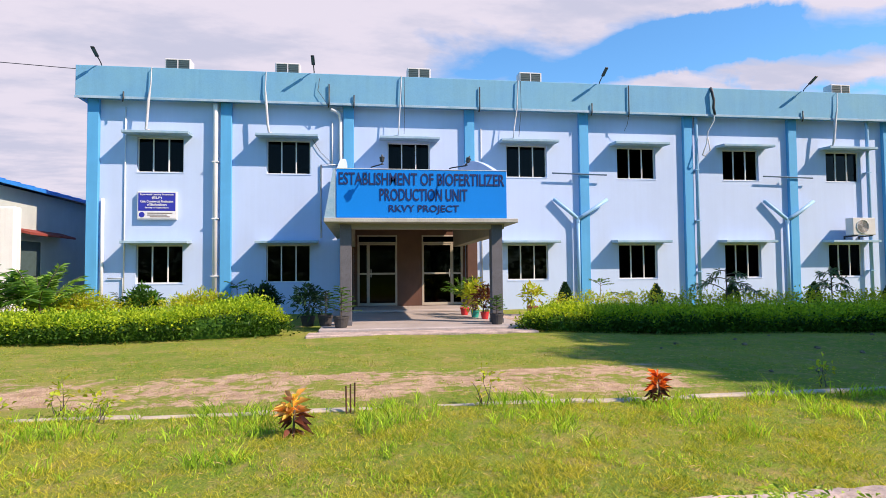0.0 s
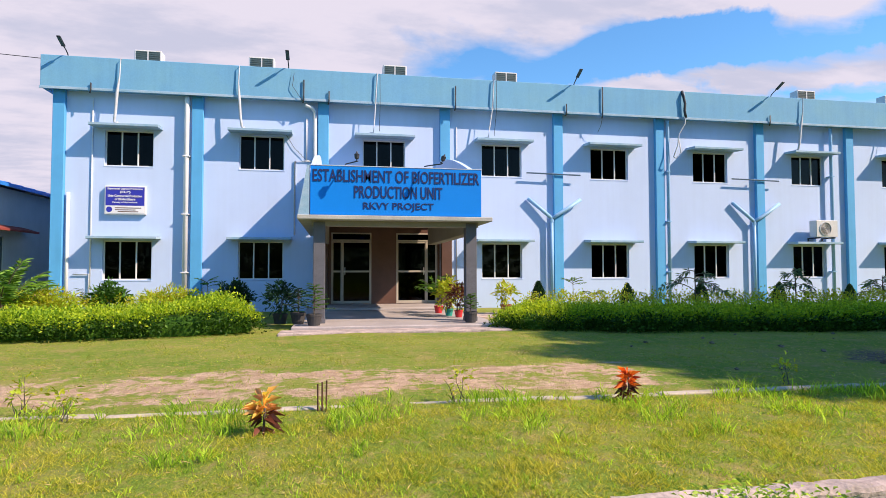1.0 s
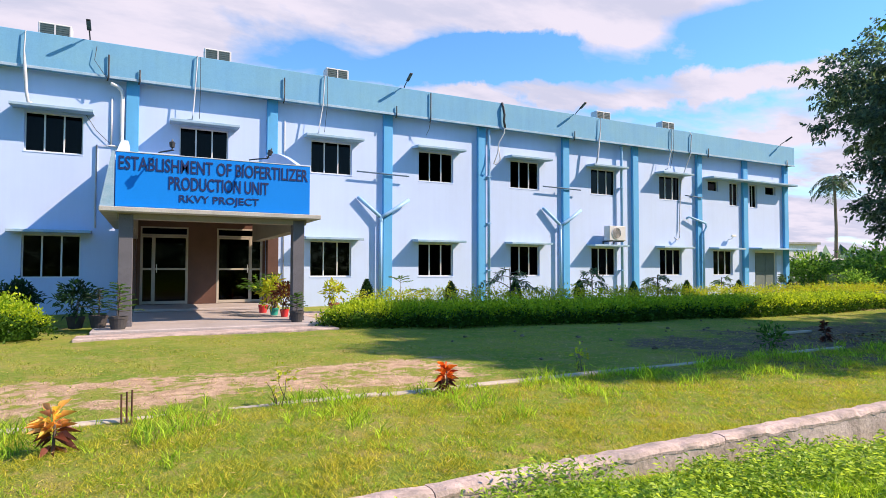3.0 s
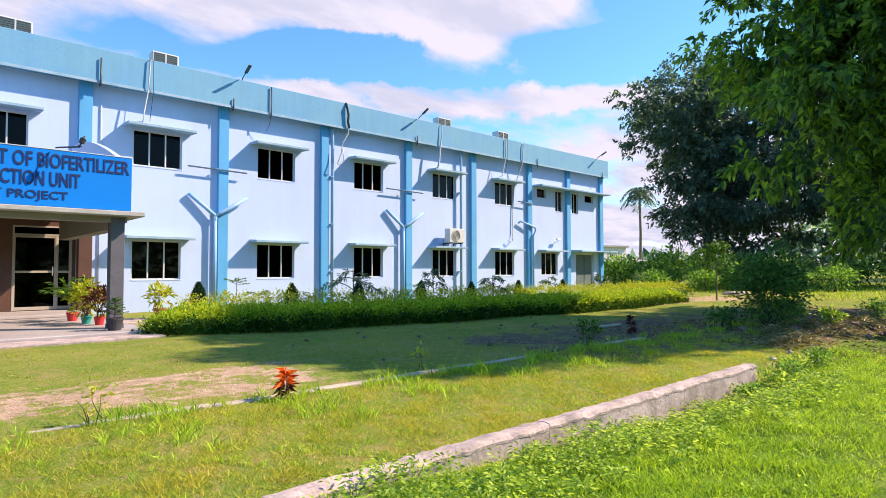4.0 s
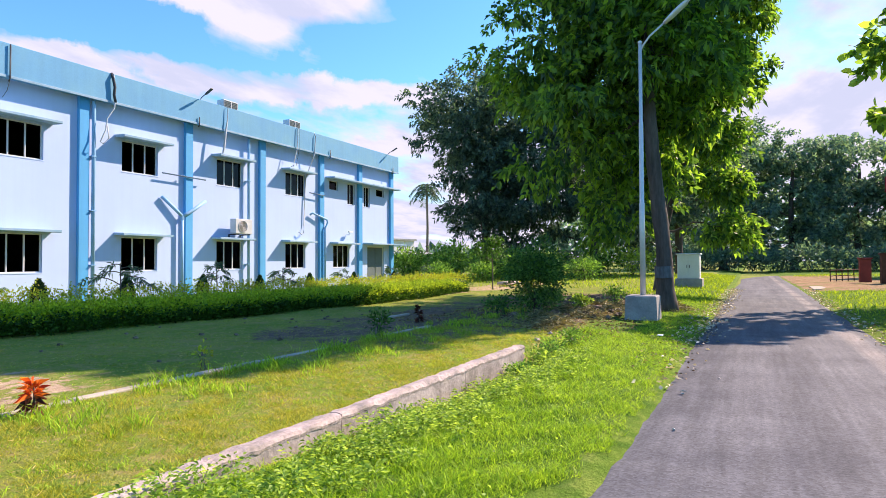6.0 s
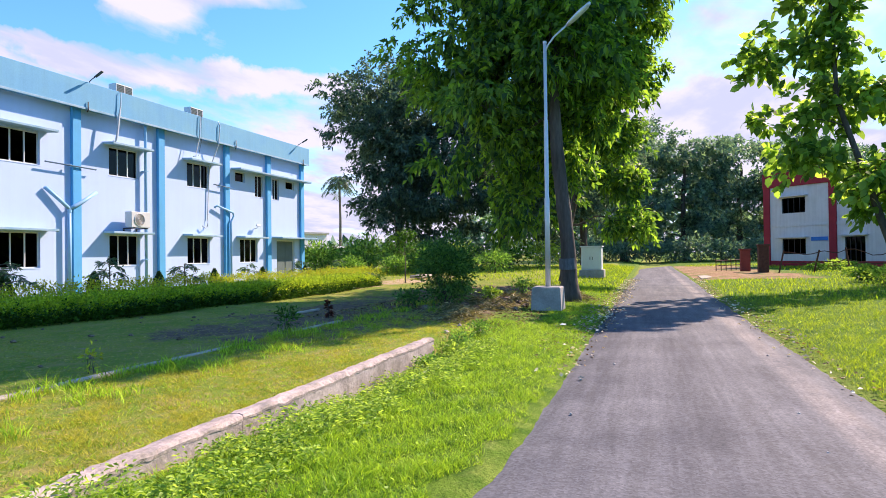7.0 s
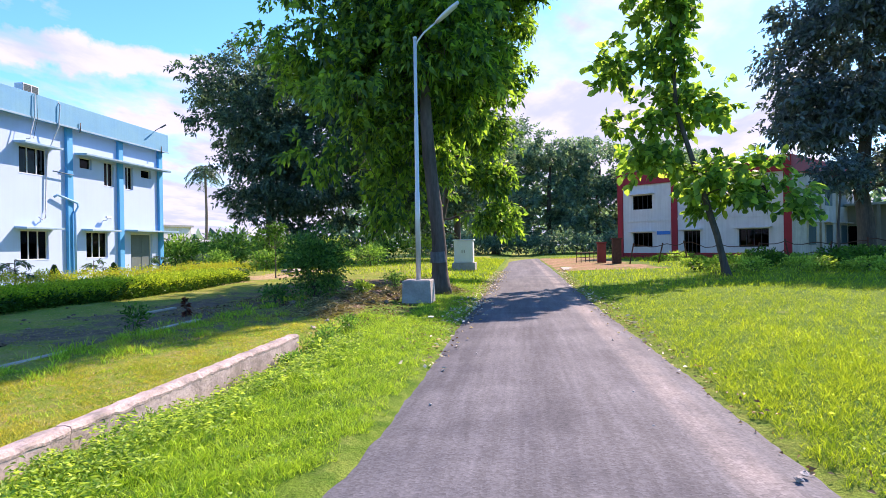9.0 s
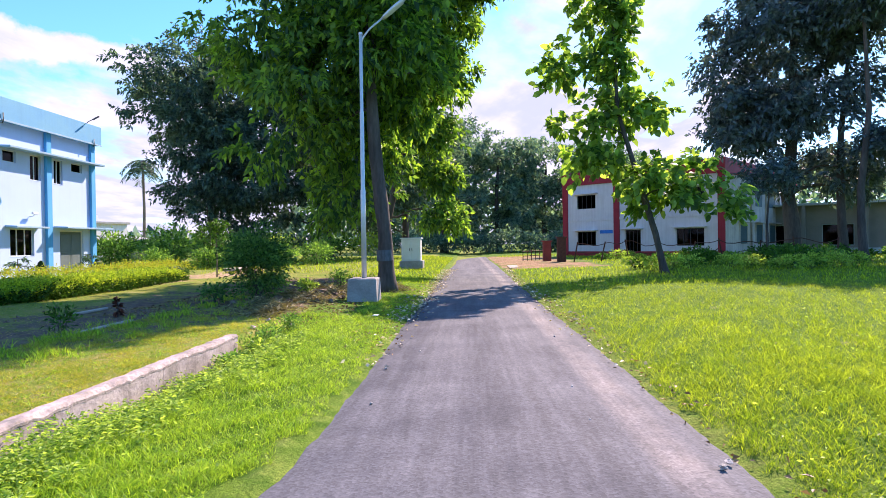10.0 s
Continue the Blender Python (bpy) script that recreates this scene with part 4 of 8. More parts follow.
def build_building():
    holes = [(a, b, *UP_Z) for a, b in WINDOWS[:8]] + [(a, b, *LOW_Z) for k, (a, b) in enumerate(WINDOWS) if k != 2]
    holes += SMALL + [BACK_DOOR, ENTRY]
    shell = grid_wall(LEFT, RIGHT, -0.15, 6.72, holes, WALL_Y, WALL_Y + 0.23)
    tagged(new("wall_front", plain_mesh(shell, "wall_front")), "pale blue plastered two-storey front wall", "wall", kind="structure").data.materials.append(M_WALL)
    solid("wall_left", Shape().box(LEFT, LEFT + 0.23, WALL_Y + 0.23, WALL_Y + DEEP, -0.15, 6.72), M_WALL, "pale blue plastered end wall", "wall", "structure")
    solid("wall_right", Shape().box(RIGHT - 0.23, RIGHT, WALL_Y + 0.23, WALL_Y + DEEP, -0.15, 6.72), M_WALL, "pale blue plastered end wall", "wall", "structure")
    solid("wall_back", Shape().box(LEFT, RIGHT, WALL_Y + DEEP, WALL_Y + DEEP + 0.23, -0.15, 6.72), M_WALL, "pale blue plastered back wall", "wall", "structure")
    solid("inner_wall", Shape().box(LEFT + 0.3, RIGHT - 0.3, WALL_Y + 3.6, WALL_Y + 3.75, 0, 6.5), M_INSIDE, "unseen inner wall coloured dark for unlit rooms", "wall", "structure")
    solid("floor_ground", Shape().box(LEFT + 0.25, RIGHT - 0.25, WALL_Y + 0.24, WALL_Y + DEEP - 0.02, 0.0, 0.12), M_INSIDE, "ground floor coloured dark for unlit rooms", "floor", "structure")
    solid("floor_upper", Shape().box(LEFT + 0.25, RIGHT - 0.25, WALL_Y + 0.24, WALL_Y + DEEP - 0.02, 3.25, 3.42), M_INSIDE, "upper floor slab coloured dark for unlit rooms", "floor", "structure")
    solid("roof_slab", Shape().box(LEFT - 0.22, RIGHT + 0.2, WALL_Y - 0.33, WALL_Y + DEEP + 0.4, 6.72, 6.86), M_PARAPET, "turquoise painted flat roof slab", "roof", "structure")
    par = thing("parapet", label="faded turquoise roof parapet with projecting fascia", category="parapet", kind="structure")
    x0, x1, y0, y1 = LEFT - 0.24, RIGHT + 0.22, WALL_Y - 0.35, WALL_Y + DEEP + 0.45
    part("front_band", Shape().box(x0, x1, y0, y0 + 0.14, BAND_LOW, BAND_TOP, 0.012), M_PARAPET, par)
    part("side_band", Shape().box(x0, x0 + 0.14, y0 + 0.145, y1, BAND_LOW, BAND_TOP, 0.012), M_PARAPET, par)
    part("side_band", Shape().box(x1 - 0.14, x1, y0 + 0.145, y1, BAND_LOW, BAND_TOP, 0.012), M_PARAPET, par)
    part("back_band", Shape().box(x0 + 0.145, x1 - 0.145, y1 - 0.14, y1, BAND_LOW, BAND_TOP, 0.012), M_PARAPET, par)
    part("drip_moulding", Shape().box(x0 - 0.015, x1 + 0.015, y0 - 0.02, y0 - 0.002, BAND_LOW - 0.04, BAND_LOW + 0.04, 0.006), M_SHADE, par)
    for k, c in enumerate(COLUMNS):
        foot = -0.15 if k not in (2, 3) else 2.45
        solid("column", Shape().box(c - 0.17, c + 0.17, WALL_Y - PIER, WALL_Y - 0.002, foot, 6.715, 0.012), M_BLUE, "sky-blue painted pilaster on the front wall", "column", "structure", "pilasters")
    for k, (a, b) in enumerate(WINDOWS):
        if k < 8:
            build_window(f"window_{k + 1}", a, b, *UP_Z)
            build_shade(a - 0.27, b + 0.27, UP_Z[1] + 0.05)
        if k != 2:
            build_window(f"window_{k + 11}", a, b, *LOW_Z)
            build_shade(a - 0.27, b + 0.27, LOW_Z[1] + 0.06)
    build_window("window_21", *SMALL[1], 2)
    build_window("window_22", *SMALL[2], 2)
    for n, h in ((23, SMALL[0]), (24, SMALL[3])):
        build_window(f"window_{n}", *h, 1, "small ventilator window with dark glass")
    build_shade(24.0, 30.4, 5.62, 0.6, "long white sunshade over the far upper windows")
    build_shade(27.3, 30.9, 2.28, 0.7, "long white canopy over the side entrance")
    build_back_door()


def build_back_door():
    a, b, c, d = BACK_DOOR
    door = thing("door_2", (a, WALL_Y, c), "grey-green metal side door, closed", "door", kind="structure")
    part("door_frame", Shape().box(0, 0.06, 0.08, 0.18, 0, d - c).box(b - a - 0.06, b - a, 0.08, 0.18, 0, d - c).box(0.06, b - a - 0.06, 0.08, 0.18, d - c - 0.06, d - c), M_FRAME, door)
    for k in range(2):
        x0 = 0.06 + k * (b - a - 0.12) / 2
        x1 = x0 + (b - a - 0.12) / 2 - 0.006
        part("door_leaf", Shape().box(x0, x1, 0.10, 0.14, 0.01, d - c - 0.065, 0.005).box(x0 + 0.1, x1 - 0.1, 0.085, 0.101, 0.15, 0.9, 0.006).box(x0 + 0.1, x1 - 0.1, 0.085, 0.101, 1.05, d - c - 0.2, 0.006), M_DOORGREY, door)


build_building()

# ---------------------------------------------------------------- porch
def granite_material():
    mat = material("grey_speckled_granite", (0.115, 0.12, 0.15), 0.7, 0.2, 3.0, 60, 0.03)
    tree = mat.node_tree
    add, join = links(tree)
    bsdf = tree.nodes["Principled BSDF"]
    old = bsdf.inputs["Base Color"].links[0].from_socket
    where, cells = add("ShaderNodeTexCoord"), add("ShaderNodeTexVoronoi", Scale=85.0)
    join(where.outputs["Object"], cells.inputs["Vector"])
    level, mix = add("ShaderNodeMapRange"), add("ShaderNodeMix")
    mix.data_type = "RGBA"
    level.inputs["From Min"].default_value, level.inputs["From Max"].default_value = 0.5, 0.9
    join(cells.outputs["Color"], level.inputs["Value"])
    join(level.outputs["Result"], mix.inputs["Factor"])
    join(old, mix.inputs["A"])
    mix.inputs["B"].default_value = (0.07, 0.07, 0.08, 1)
    join(mix.outputs["Result"], bsdf.inputs["Base Color"])
    return mat


M_GRANITE = granite_material()


def lettering(name, text, width, height, mat, parent, at, depth=0.03, bold=0.012, apart=False):
    """Raised letters of the built-in font, fitted to a width and a height, centred at a place on an upright face."""
    curve = bpy.data.curves.new(name, "FONT")
    curve.body, curve.align_x, curve.align_y = text, "CENTER", "CENTER"
    curve.extrude, curve.offset, curve.resolution_u = 0.5, bold, 3
    ob = bpy.data.objects.new(name, curve)
    scene.collection.objects.link(ob)
    bpy.context.view_layer.update()
    mesh = bpy.data.meshes.new_from_object(ob.evaluated_get(bpy.context.evaluated_depsgraph_get()))
    bpy.data.objects.remove(ob)
    bpy.data.curves.remove(curve)
    co = np.empty(len(mesh.vertices) * 3, dtype=np.float32)
    mesh.vertices.foreach_get("co", co)
    co = co.reshape(-1, 3)
    lo, hi = co.min(0), co.max(0)
    co = (co - (lo + hi) / 2) / (hi - lo) * (width, height, depth)
    mesh.vertices.foreach_set("co", np.stack([co[:, 0], -co[:, 2], co[:, 1]], 1).ravel())
    mesh.update()
    mesh.materials.clear()
    if not apart:
        ob = part(name, mesh, mat, parent)
        ob.location = at
        return ob
    # each letter an object of its own
    mesh.materials.append(mat)
    whole = bmesh.new()
    whole.from_mesh(mesh)
    todo = set(whole.verts)
    while todo:
        piece, edge = set(), [todo.pop()]
        while edge:
            v = edge.pop()
            piece.add(v)
            for e in v.link_edges:
                w = e.other_vert(v)
                if w in todo:
                    todo.discard(w)
                    edge.append(w)
        row = {v: i for i, v in enumerate(piece)}
        faces = {f for v in piece for f in v.link_faces}
        letter = bpy.data.meshes.new("letter")
        letter.from_pydata([tuple(v.co) for v in row], [], [[row[v] for v in f.verts] for f in faces])
        letter.materials.append(mat)
        part("letter", letter, mat, parent).location = at
    whole.free()
    bpy.data.meshes.remove(mesh)


def build_porch():
    # floor and apron
    floor = thing("porch_floor", label="pale stone porch floor with one low step", category="porch floor", kind="structure")
    part("slab", Shape().box(-0.75, 3.72, 12.42, WALL_Y - 0.31, -0.15, 0.085, 0.015), M_FLOOR, floor)
    part("step", Shape().box(-0.12, 3.56, 17.3, WALL_Y + 0.22, 0.09, 0.16, 0.012), M_FLOOR, floor)
    solid("apron", Shape().box(-0.95, 3.75, 11.75, 12.40, -0.1, 0.03, 0.012), M_CONC, "weathered concrete apron before the porch", "pavement", "structure")
    solid("side_path", Shape().box(3.76, 6.2, 14.9, 16.2, -0.1, 0.06, 0.012), M_CONC, "concrete side path beside the porch", "pavement", "structure")
    for x in (-0.215, 3.23):
        col = thing("porch_column", (x, 13.36, 0.085), "square grey speckled granite porch column", "column", "porch columns")
        part("shaft", Shape().box(-0.128, 0.128, -0.128, 0.128, 0.0, 2.25, 0.008), M_GRANITE, col)
        part("base_band", Shape().box(-0.14, 0.14, -0.14, 0.14, 0.0, 0.10, 0.008), M_GRANITE, col)
    roof = thing("porch_roof", label="flat concrete porch roof with cream soffit", category="roof", kind="structure")
    part("slab", Shape().box(-0.68, 3.66, 12.92, 13.5, 2.36, 2.455, 0.012).box(-0.68, -0.352, 13.502, WALL_Y - 0.3, 2.36, 2.455, 0.012).box(3.372, 3.66, 13.502, WALL_Y - 0.3, 2.36, 2.455, 0.012), M_GREYSLAB, roof)
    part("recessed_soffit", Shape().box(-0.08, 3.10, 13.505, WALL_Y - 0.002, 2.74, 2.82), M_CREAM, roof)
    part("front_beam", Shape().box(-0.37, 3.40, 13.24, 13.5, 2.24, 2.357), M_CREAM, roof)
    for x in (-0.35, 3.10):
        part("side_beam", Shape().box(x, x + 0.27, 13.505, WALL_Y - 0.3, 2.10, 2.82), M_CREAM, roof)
    arch = [(13.3 + 5.7 * k / 24, 3.48 + 1.25 * math.sin(k / 24 * math.pi / 2)) for k in range(25)]
    for x in (-0.44, 3.36):
        part("arched_side", Shape().prism([(13.3, 2.457)] + arch + [(19.0, 2.457)], "x", x, x + 0.11), M_WALL, roof, "arched side parapet")
    part("splayed_panel", Shape().prism([(-0.67, 2.46), (-0.43, 2.46), (-0.43, 3.55), (-0.475, 3.55)], "y", 12.99, 13.25), M_SHADE, roof, "sloped grey end panel")
    lamp_shape = Shape().lathe([(0.035, 0), (0.035, 0.015), (0.012, 0.02), (0.012, 0.05), (0.045, 0.065), (0.055, 0.145), (0.062, 0.15), (0.02, 0.185), (0.008, 0.22)], 8)
    lamp = solid("gate_lantern", lamp_shape, M_DARKMETAL, "small black lantern on an arm over the signboard", "lantern", "", "lanterns", at=(0.58, 12.62, 3.58))
    copy_thing(lamp, pose(2.42, 12.62, 3.60, 0, 22, 0))
    for x0, x1 in ((0.35, 0.58), (2.10, 2.42)):
        solid("lantern_arm", Shape().tube([(x0, 13.0, 3.585), (x0 + 0.05, 12.9, 3.585), (x1, 12.62, 3.585)], 0.014, 6), M_DARKMETAL, "thin black iron arm reaching out from the signboard", "lamp arm", "", "lantern arms")

    sign = thing("signboard", (1.51, 13.06, 2.47), "bright blue signboard with raised navy lettering", "sign")
    part("board", Shape().box(-1.92, 1.92, 0, 0.14, 0, 1.08, 0.006), M_SIGN, sign)
    part("top_trim", Shape().box(-1.93, 1.93, -0.008, 0.15, 1.082, 1.10, 0.004), M_METAL, sign, "thin metal edge")
    lettering("lettering", "ESTABLISHMENT OF BIOFERTILIZER", 3.74, 0.275, M_LETTER, sign, (0.0, -0.0065, 0.87), 0.012, 0.010, True)
    lettering("lettering", "PRODUCTION UNIT", 1.98, 0.275, M_LETTER, sign, (0.02, -0.0065, 0.52), 0.012, 0.012, True)
    lettering("lettering", "RKVY PROJECT", 1.58, 0.20, M_LETTER, sign, (0.02, -0.0065, 0.19), 0.012, 0.010, True)

    # entry wall, set back, and its two doors
    wall = grid_wall(-0.125, 3.565, 0.165, 2.775, [(-0.02, 1.28, 0.17, 2.50), (2.10, 3.48, 0.17, 2.50)], WALL_Y + 0.10, WALL_Y + 0.22)
    ob = new("entry_wall", plain_mesh(wall, "entry_wall"))
    ob.data.materials.append(M_BROWN)
    tagged(ob, "brown tiled entrance wall between the doors", "wall", kind="structure")
    for x in (-0.30, 3.74):
        solid("entry_pier", Shape().box(x - 0.17, x + 0.17, WALL_Y - 0.28, WALL_Y - 0.002, 0.0, 2.445, 0.01), M_BROWN, "brown tiled pier beside the entrance", "pier", "structure")
    for n, x0, x1, wide in ((1, -0.02, 1.28, 1), (3, 2.10, 3.48, 0)):
        build_entry_door(f"door_{n}", x0, x1, wide)


def build_entry_door(name, x0, x1, right):
    """A glazed door with a narrow side light and a top light."""
    d = thing(name, (x0, WALL_Y + 0.10, 0.17), "glazed entrance door in a cream metal frame, closed", "door", "entrance doors", "structure")
    w, h, t = x1 - x0, 2.33, 0.045
    split = w * (0.27 if right else 0.73)
    part("door_frame", Shape().box(0, t, -0.01, 0.08, 0, h, 0.006).box(w - t, w, -0.01, 0.08, 0, h, 0.006).box(t, w - t, -0.01, 0.08, h - t, h, 0.006).box(t, w - t, -0.01, 0.08, h - 0.27, h - 0.27 + t, 0.006).box(split - 0.022, split + 0.022, -0.01, 0.08, 0, h - 0.27, 0.006), M_CREAMFRAME, d)
    for a, b in ((t, split - 0.024), (split + 0.024, w - t)):
        leaf = part("door_leaf", Shape().box(a, a + 0.025, 0.0, 0.05, 0.01, h - 0.28, 0.004).box(b - 0.025, b, 0.0, 0.05, 0.01, h - 0.28, 0.004).box(a + 0.025, b - 0.025, 0.0, 0.05, 0.01, 0.10, 0.004).box(a + 0.025, b - 0.025, 0.0, 0.05, 1.03, 1.09, 0.004).box(a + 0.025, b - 0.025, 0.0, 0.05, h - 0.33, h - 0.28, 0.004), M_CREAMFRAME, d)
        for z0, z1 in ((0.10, 1.03), (1.09, h - 0.33)):
            pane = part("pane", Shape().box(a + 0.025, b - 0.025, 0.02, 0.026, z0, z1), M_GLASS, leaf, "dark glass")
            pane.visible_shadow = False
    part("handle", Shape().tube([(split + (0.09 if right else -0.09), -0.012, 0.95), (split + (0.09 if right else -0.09), -0.05, 0.97), (split + (0.09 if right else -0.09), -0.05, 1.18), (split + (0.09 if right else -0.09), -0.012, 1.2)], 0.011, 6), M_METAL, d)
    pane = part("pane", Shape().box(t, w - t, 0.02, 0.026, h - 0.21, h - t), M_GLASS, d, "dark glass")
    pane.visible_shadow = False


M_CREAMFRAME = material("cream_metal_frame", (0.40, 0.37, 0.32), 0.45, 0.1, 3, 30, 0.0)
build_porch()

# ---------------------------------------------------------------- trees
def bent(a, b, sag, rng, n=6):
    """Points of a limb from a to b that wanders and sags."""
    a, b = Vector(a), Vector(b)
    side = (b - a).cross(Vector((rng.uniform(-1, 1), rng.uniform(-1, 1), rng.uniform(-1, 1)))).normalized()
    far = (b - a).length
    return [a.lerp(b, k / (n - 1)) + Vector((0, 0, sag * far * math.sin(math.pi * k / (n - 1)))) + side * far * 0.06 * math.sin(2.2 * math.pi * k / (n - 1)) for k in range(n)]


def build_tree(name, label, base, trunk, radius, blobs, boughs, twigs, per_twig, bough_r, twig, leaf, mat, bark, seed, droop=0.35, flat=0.6, group="", shell=0.55, fork=0.3, broad=False, top_big=0.0):
    """A tree: a tapered trunk through the given points, limbs to boughs, twigs round each bough's end, and leaves
    along the twigs. blobs: (x, y, z, rx, ry, rz, share) from the foot; leaf: (length, width)."""
    rng, r = random.Random(seed), np.random.default_rng(seed)
    tree = thing(name, base, label, "tree", group)
    stem = [Vector(p) for p in trunk]
    total = sum((b - a).length for a, b in zip(stem, stem[1:]))
    fine, radii, gone = [], [], 0.0
    for a, b in zip(stem, stem[1:]):
        for k in range(5):
            p = a.lerp(b, k / 5)
            t = (gone + (p - a).length) / total
            flare = 1 + 0.55 * max(0, 1 - t * 14) ** 2
            fine.append(p + Vector((noise.noise((t * 4, seed, 0)), noise.noise((t * 4, seed, 7)), 0)) * radius * 0.5 * min(1, t * 6))
            radii.append(radius * flare * (1 - 0.72 * t) * (1 + 0.06 * rng.uniform(-1, 1)))
        gone += (b - a).length
    fine.append(stem[-1]); radii.append(radius * 0.25)
    wood = Shape().tube(fine, radii, 12)
    shares = np.array([b[6] for b in blobs], float)
    pick = r.choice(len(blobs), boughs, p=shares / shares.sum())
    way = unit(r.normal(size=(boughs, 3)))
    far = r.uniform(0.1, 1.0, boughs) ** (1 - shell)
    lump = 1 + 0.22 * np.sin(way[:, 0] * 5 + seed) * np.sin(way[:, 1] * 6 + 2 * seed) + 0.10 * np.sin(way[:, 2] * 9 + seed)
    cent = np.array([b[:3] for b in blobs])[pick] + way * (far * lump)[:, None] * np.array([b[3:6] for b in blobs])[pick]
    # each limb leaves the nearest wood below it, so that limbs branch from limbs
    first = int(len(fine) * fork)
    nodes = [tuple(p) for p in fine[first:]]
    thick = [0.55 * w for w in radii[first:]]
    stem_xy = np.array([tuple(p) for p in fine])
    order = np.argsort([np.min(((stem_xy - c) ** 2).sum(1)) for c in cent])
    for e in order:
        gap = np.array(nodes) - cent[e]
        cost = (gap ** 2).sum(1) + 6.0 * np.clip(gap[:, 2] + 0.35 * np.hypot(gap[:, 0], gap[:, 1]), 0, None) ** 2
        k = int(np.argmin(cost))
        run = bent(nodes[k], cent[e], 0.05, rng)
        w = float(max(0.012, min(thick[k] * 0.72, 0.02 + 0.03 * np.linalg.norm(gap[k]))))
        wood.tube(run, [w * (1 - 0.6 * i / 5) for i in range(6)], 5, caps=False)
        for i in (2, 3, 4, 5):
            nodes.append(tuple(run[i])); thick.append(w * (1 - 0.6 * i / 5))
    part("trunk", wood, bark, tree, smooth=True)
    # twigs lean outwards from the bough's end and hang a little
    n = boughs * twigs
    b = np.repeat(np.arange(boughs), twigs)
    size = (bough_r * r.uniform(0.55, 1.35, boughs))[b][:, None]
    off = unit(r.normal(size=(n, 3))) * (r.uniform(0.05, 1, (n, 1)) ** 0.6) * (1, 1, flat)
    foot = cent[b] + off * size
    lead = unit(off * 1.2 + way[b] * 0.5 + r.normal(size=(n, 3)) * 0.45 + np.array((0, 0, 0.25 - droop)))
    k = np.repeat(np.arange(n), per_twig)
    m = len(k)
    s = np.tile((np.arange(per_twig) + 0.5) / per_twig, n)[:, None] * twig * r.uniform(0.6, 1.2, (n, 1))[k]
    at = foot[k] + lead[k] * s + np.array((0, 0, -0.5)) * droop * s * s / twig + r.normal(size=(m, 3)) * twig * 0.05
    turn = unit(np.cross(lead[k], r.normal(size=(m, 3))))
    ways = lead[k] * 0.55 + turn * 0.8 + np.array((0, 0, -droop * 0.9))
    # larger leaves high up, out of view, to thicken the cast shade
    grow = 1 + top_big * np.clip((at[:, 2:] - 10.6) / 2.0, 0, 1)
    crown = broad_leaves("crown", at, ways, leaf[0], leaf[1], mat) if broad else leaves("crown", at, ways, leaf[0] * grow, leaf[1] * grow, mat, 0.22, 0.15)
    part("crown", crown, mat, tree)
    return tree


# Blobs above 10.6 m are unseen, added to throw the lawn and hedge shade.
build_tree("roadside_tree", "tall leafy green roadside tree with a slender leaning trunk", (17.35, 2.0, -0.06),
           [(0, 0, -0.1), (-0.1, 0.05, 1.5), (-0.25, 0.25, 4.0), (-0.2, 0.35, 6.0), (0.2, 0.4, 8.6), (0.9, 0.4, 13.5)], 0.235,
           [(0.3, 0.9, 7.9, 2.6, 2.7, 2.2, 2.0), (-1.0, 0.0, 7.6, 0.9, 1.0, 1.2, 0.6), (0.4, 3.2, 8.4, 2.2, 2.2, 1.9, 2.3), (0.4, 2.6, 5.6, 2.2, 1.7, 1.8, 1.2), (1.7, 1.5, 11.0, 2.3, 3.0, 1.8, 6.0), (1.8, 0.8, 7.4, 1.5, 1.9, 2.3, 2.4),
            (0.6, -1.3, 8.3, 1.9, 1.2, 2.0, 1.0), (1.2, -0.9, 6.0, 1.4, 0.9, 1.4, 0.9), (2.2, -2.1, 12.6, 2.3, 2.4, 1.3, 4.5), (4.3, -0.6, 14.6, 2.3, 2.3, 1.3, 4.0), (5.6, -3.4, 13.3, 2.4, 2.2, 1.2, 5.5),
            (2.6, 1.2, 5.0, 1.6, 2.0, 1.8, 0.9), (2.2, 1.6, 2.9, 1.0, 1.3, 0.9, 0.4), (5.6, 1.1, 13.9, 2.4, 3.0, 1.5, 6.5), (8.1, 1.7, 14.8, 2.9, 2.6, 1.6, 6.5), (9.7, 1.5, 16.4, 2.8, 2.2, 1.6, 3.8)],
           550, 21, 11, 0.90, 0.55, (0.26, 0.13), L_BIG, M_BARK, 3, 0.5, 0.6, fork=0.5, top_big=0.9)

# Its topmost blob is unseen, added to shade the tall tree's lower left.
build_tree("roadside_tree", "younger leafy green tree behind the tall roadside tree", (25.5, 3.3, -0.05),
           [(0, 0, -0.1), (0.05, -0.2, 2.0), (0, -0.7, 4.5), (0.1, -1.3, 8.0), (0.1, -2.2, 13.0)], 0.17,
           [(0, -1.9, 6.4, 1.5, 1.2, 2.1, 2.0), (0, -2.4, 3.6, 1.2, 1.0, 1.3, 1.2), (0, -0.4, 7.6, 1.7, 1.7, 1.8, 1.2), (0, -2.9, 2.4, 0.8, 0.7, 0.5, 0.3),
            (0, -2.5, 9.0, 1.5, 1.5, 1.8, 2.2), (0, -3.0, 11.6, 1.6, 1.6, 1.6, 2.2), (0.2, -2.6, 13.6, 1.6, 2.0, 1.2, 2.4)],
           150, 18, 9, 0.7, 0.5, (0.27, 0.135), L_BIG, M_BARK, 4, 0.5, 0.6, fork=0.3)

band = thing("trunk_band", (17.27, 2.04, 0.0), "grey-blue painted band round the roadside tree's trunk", "paint band")
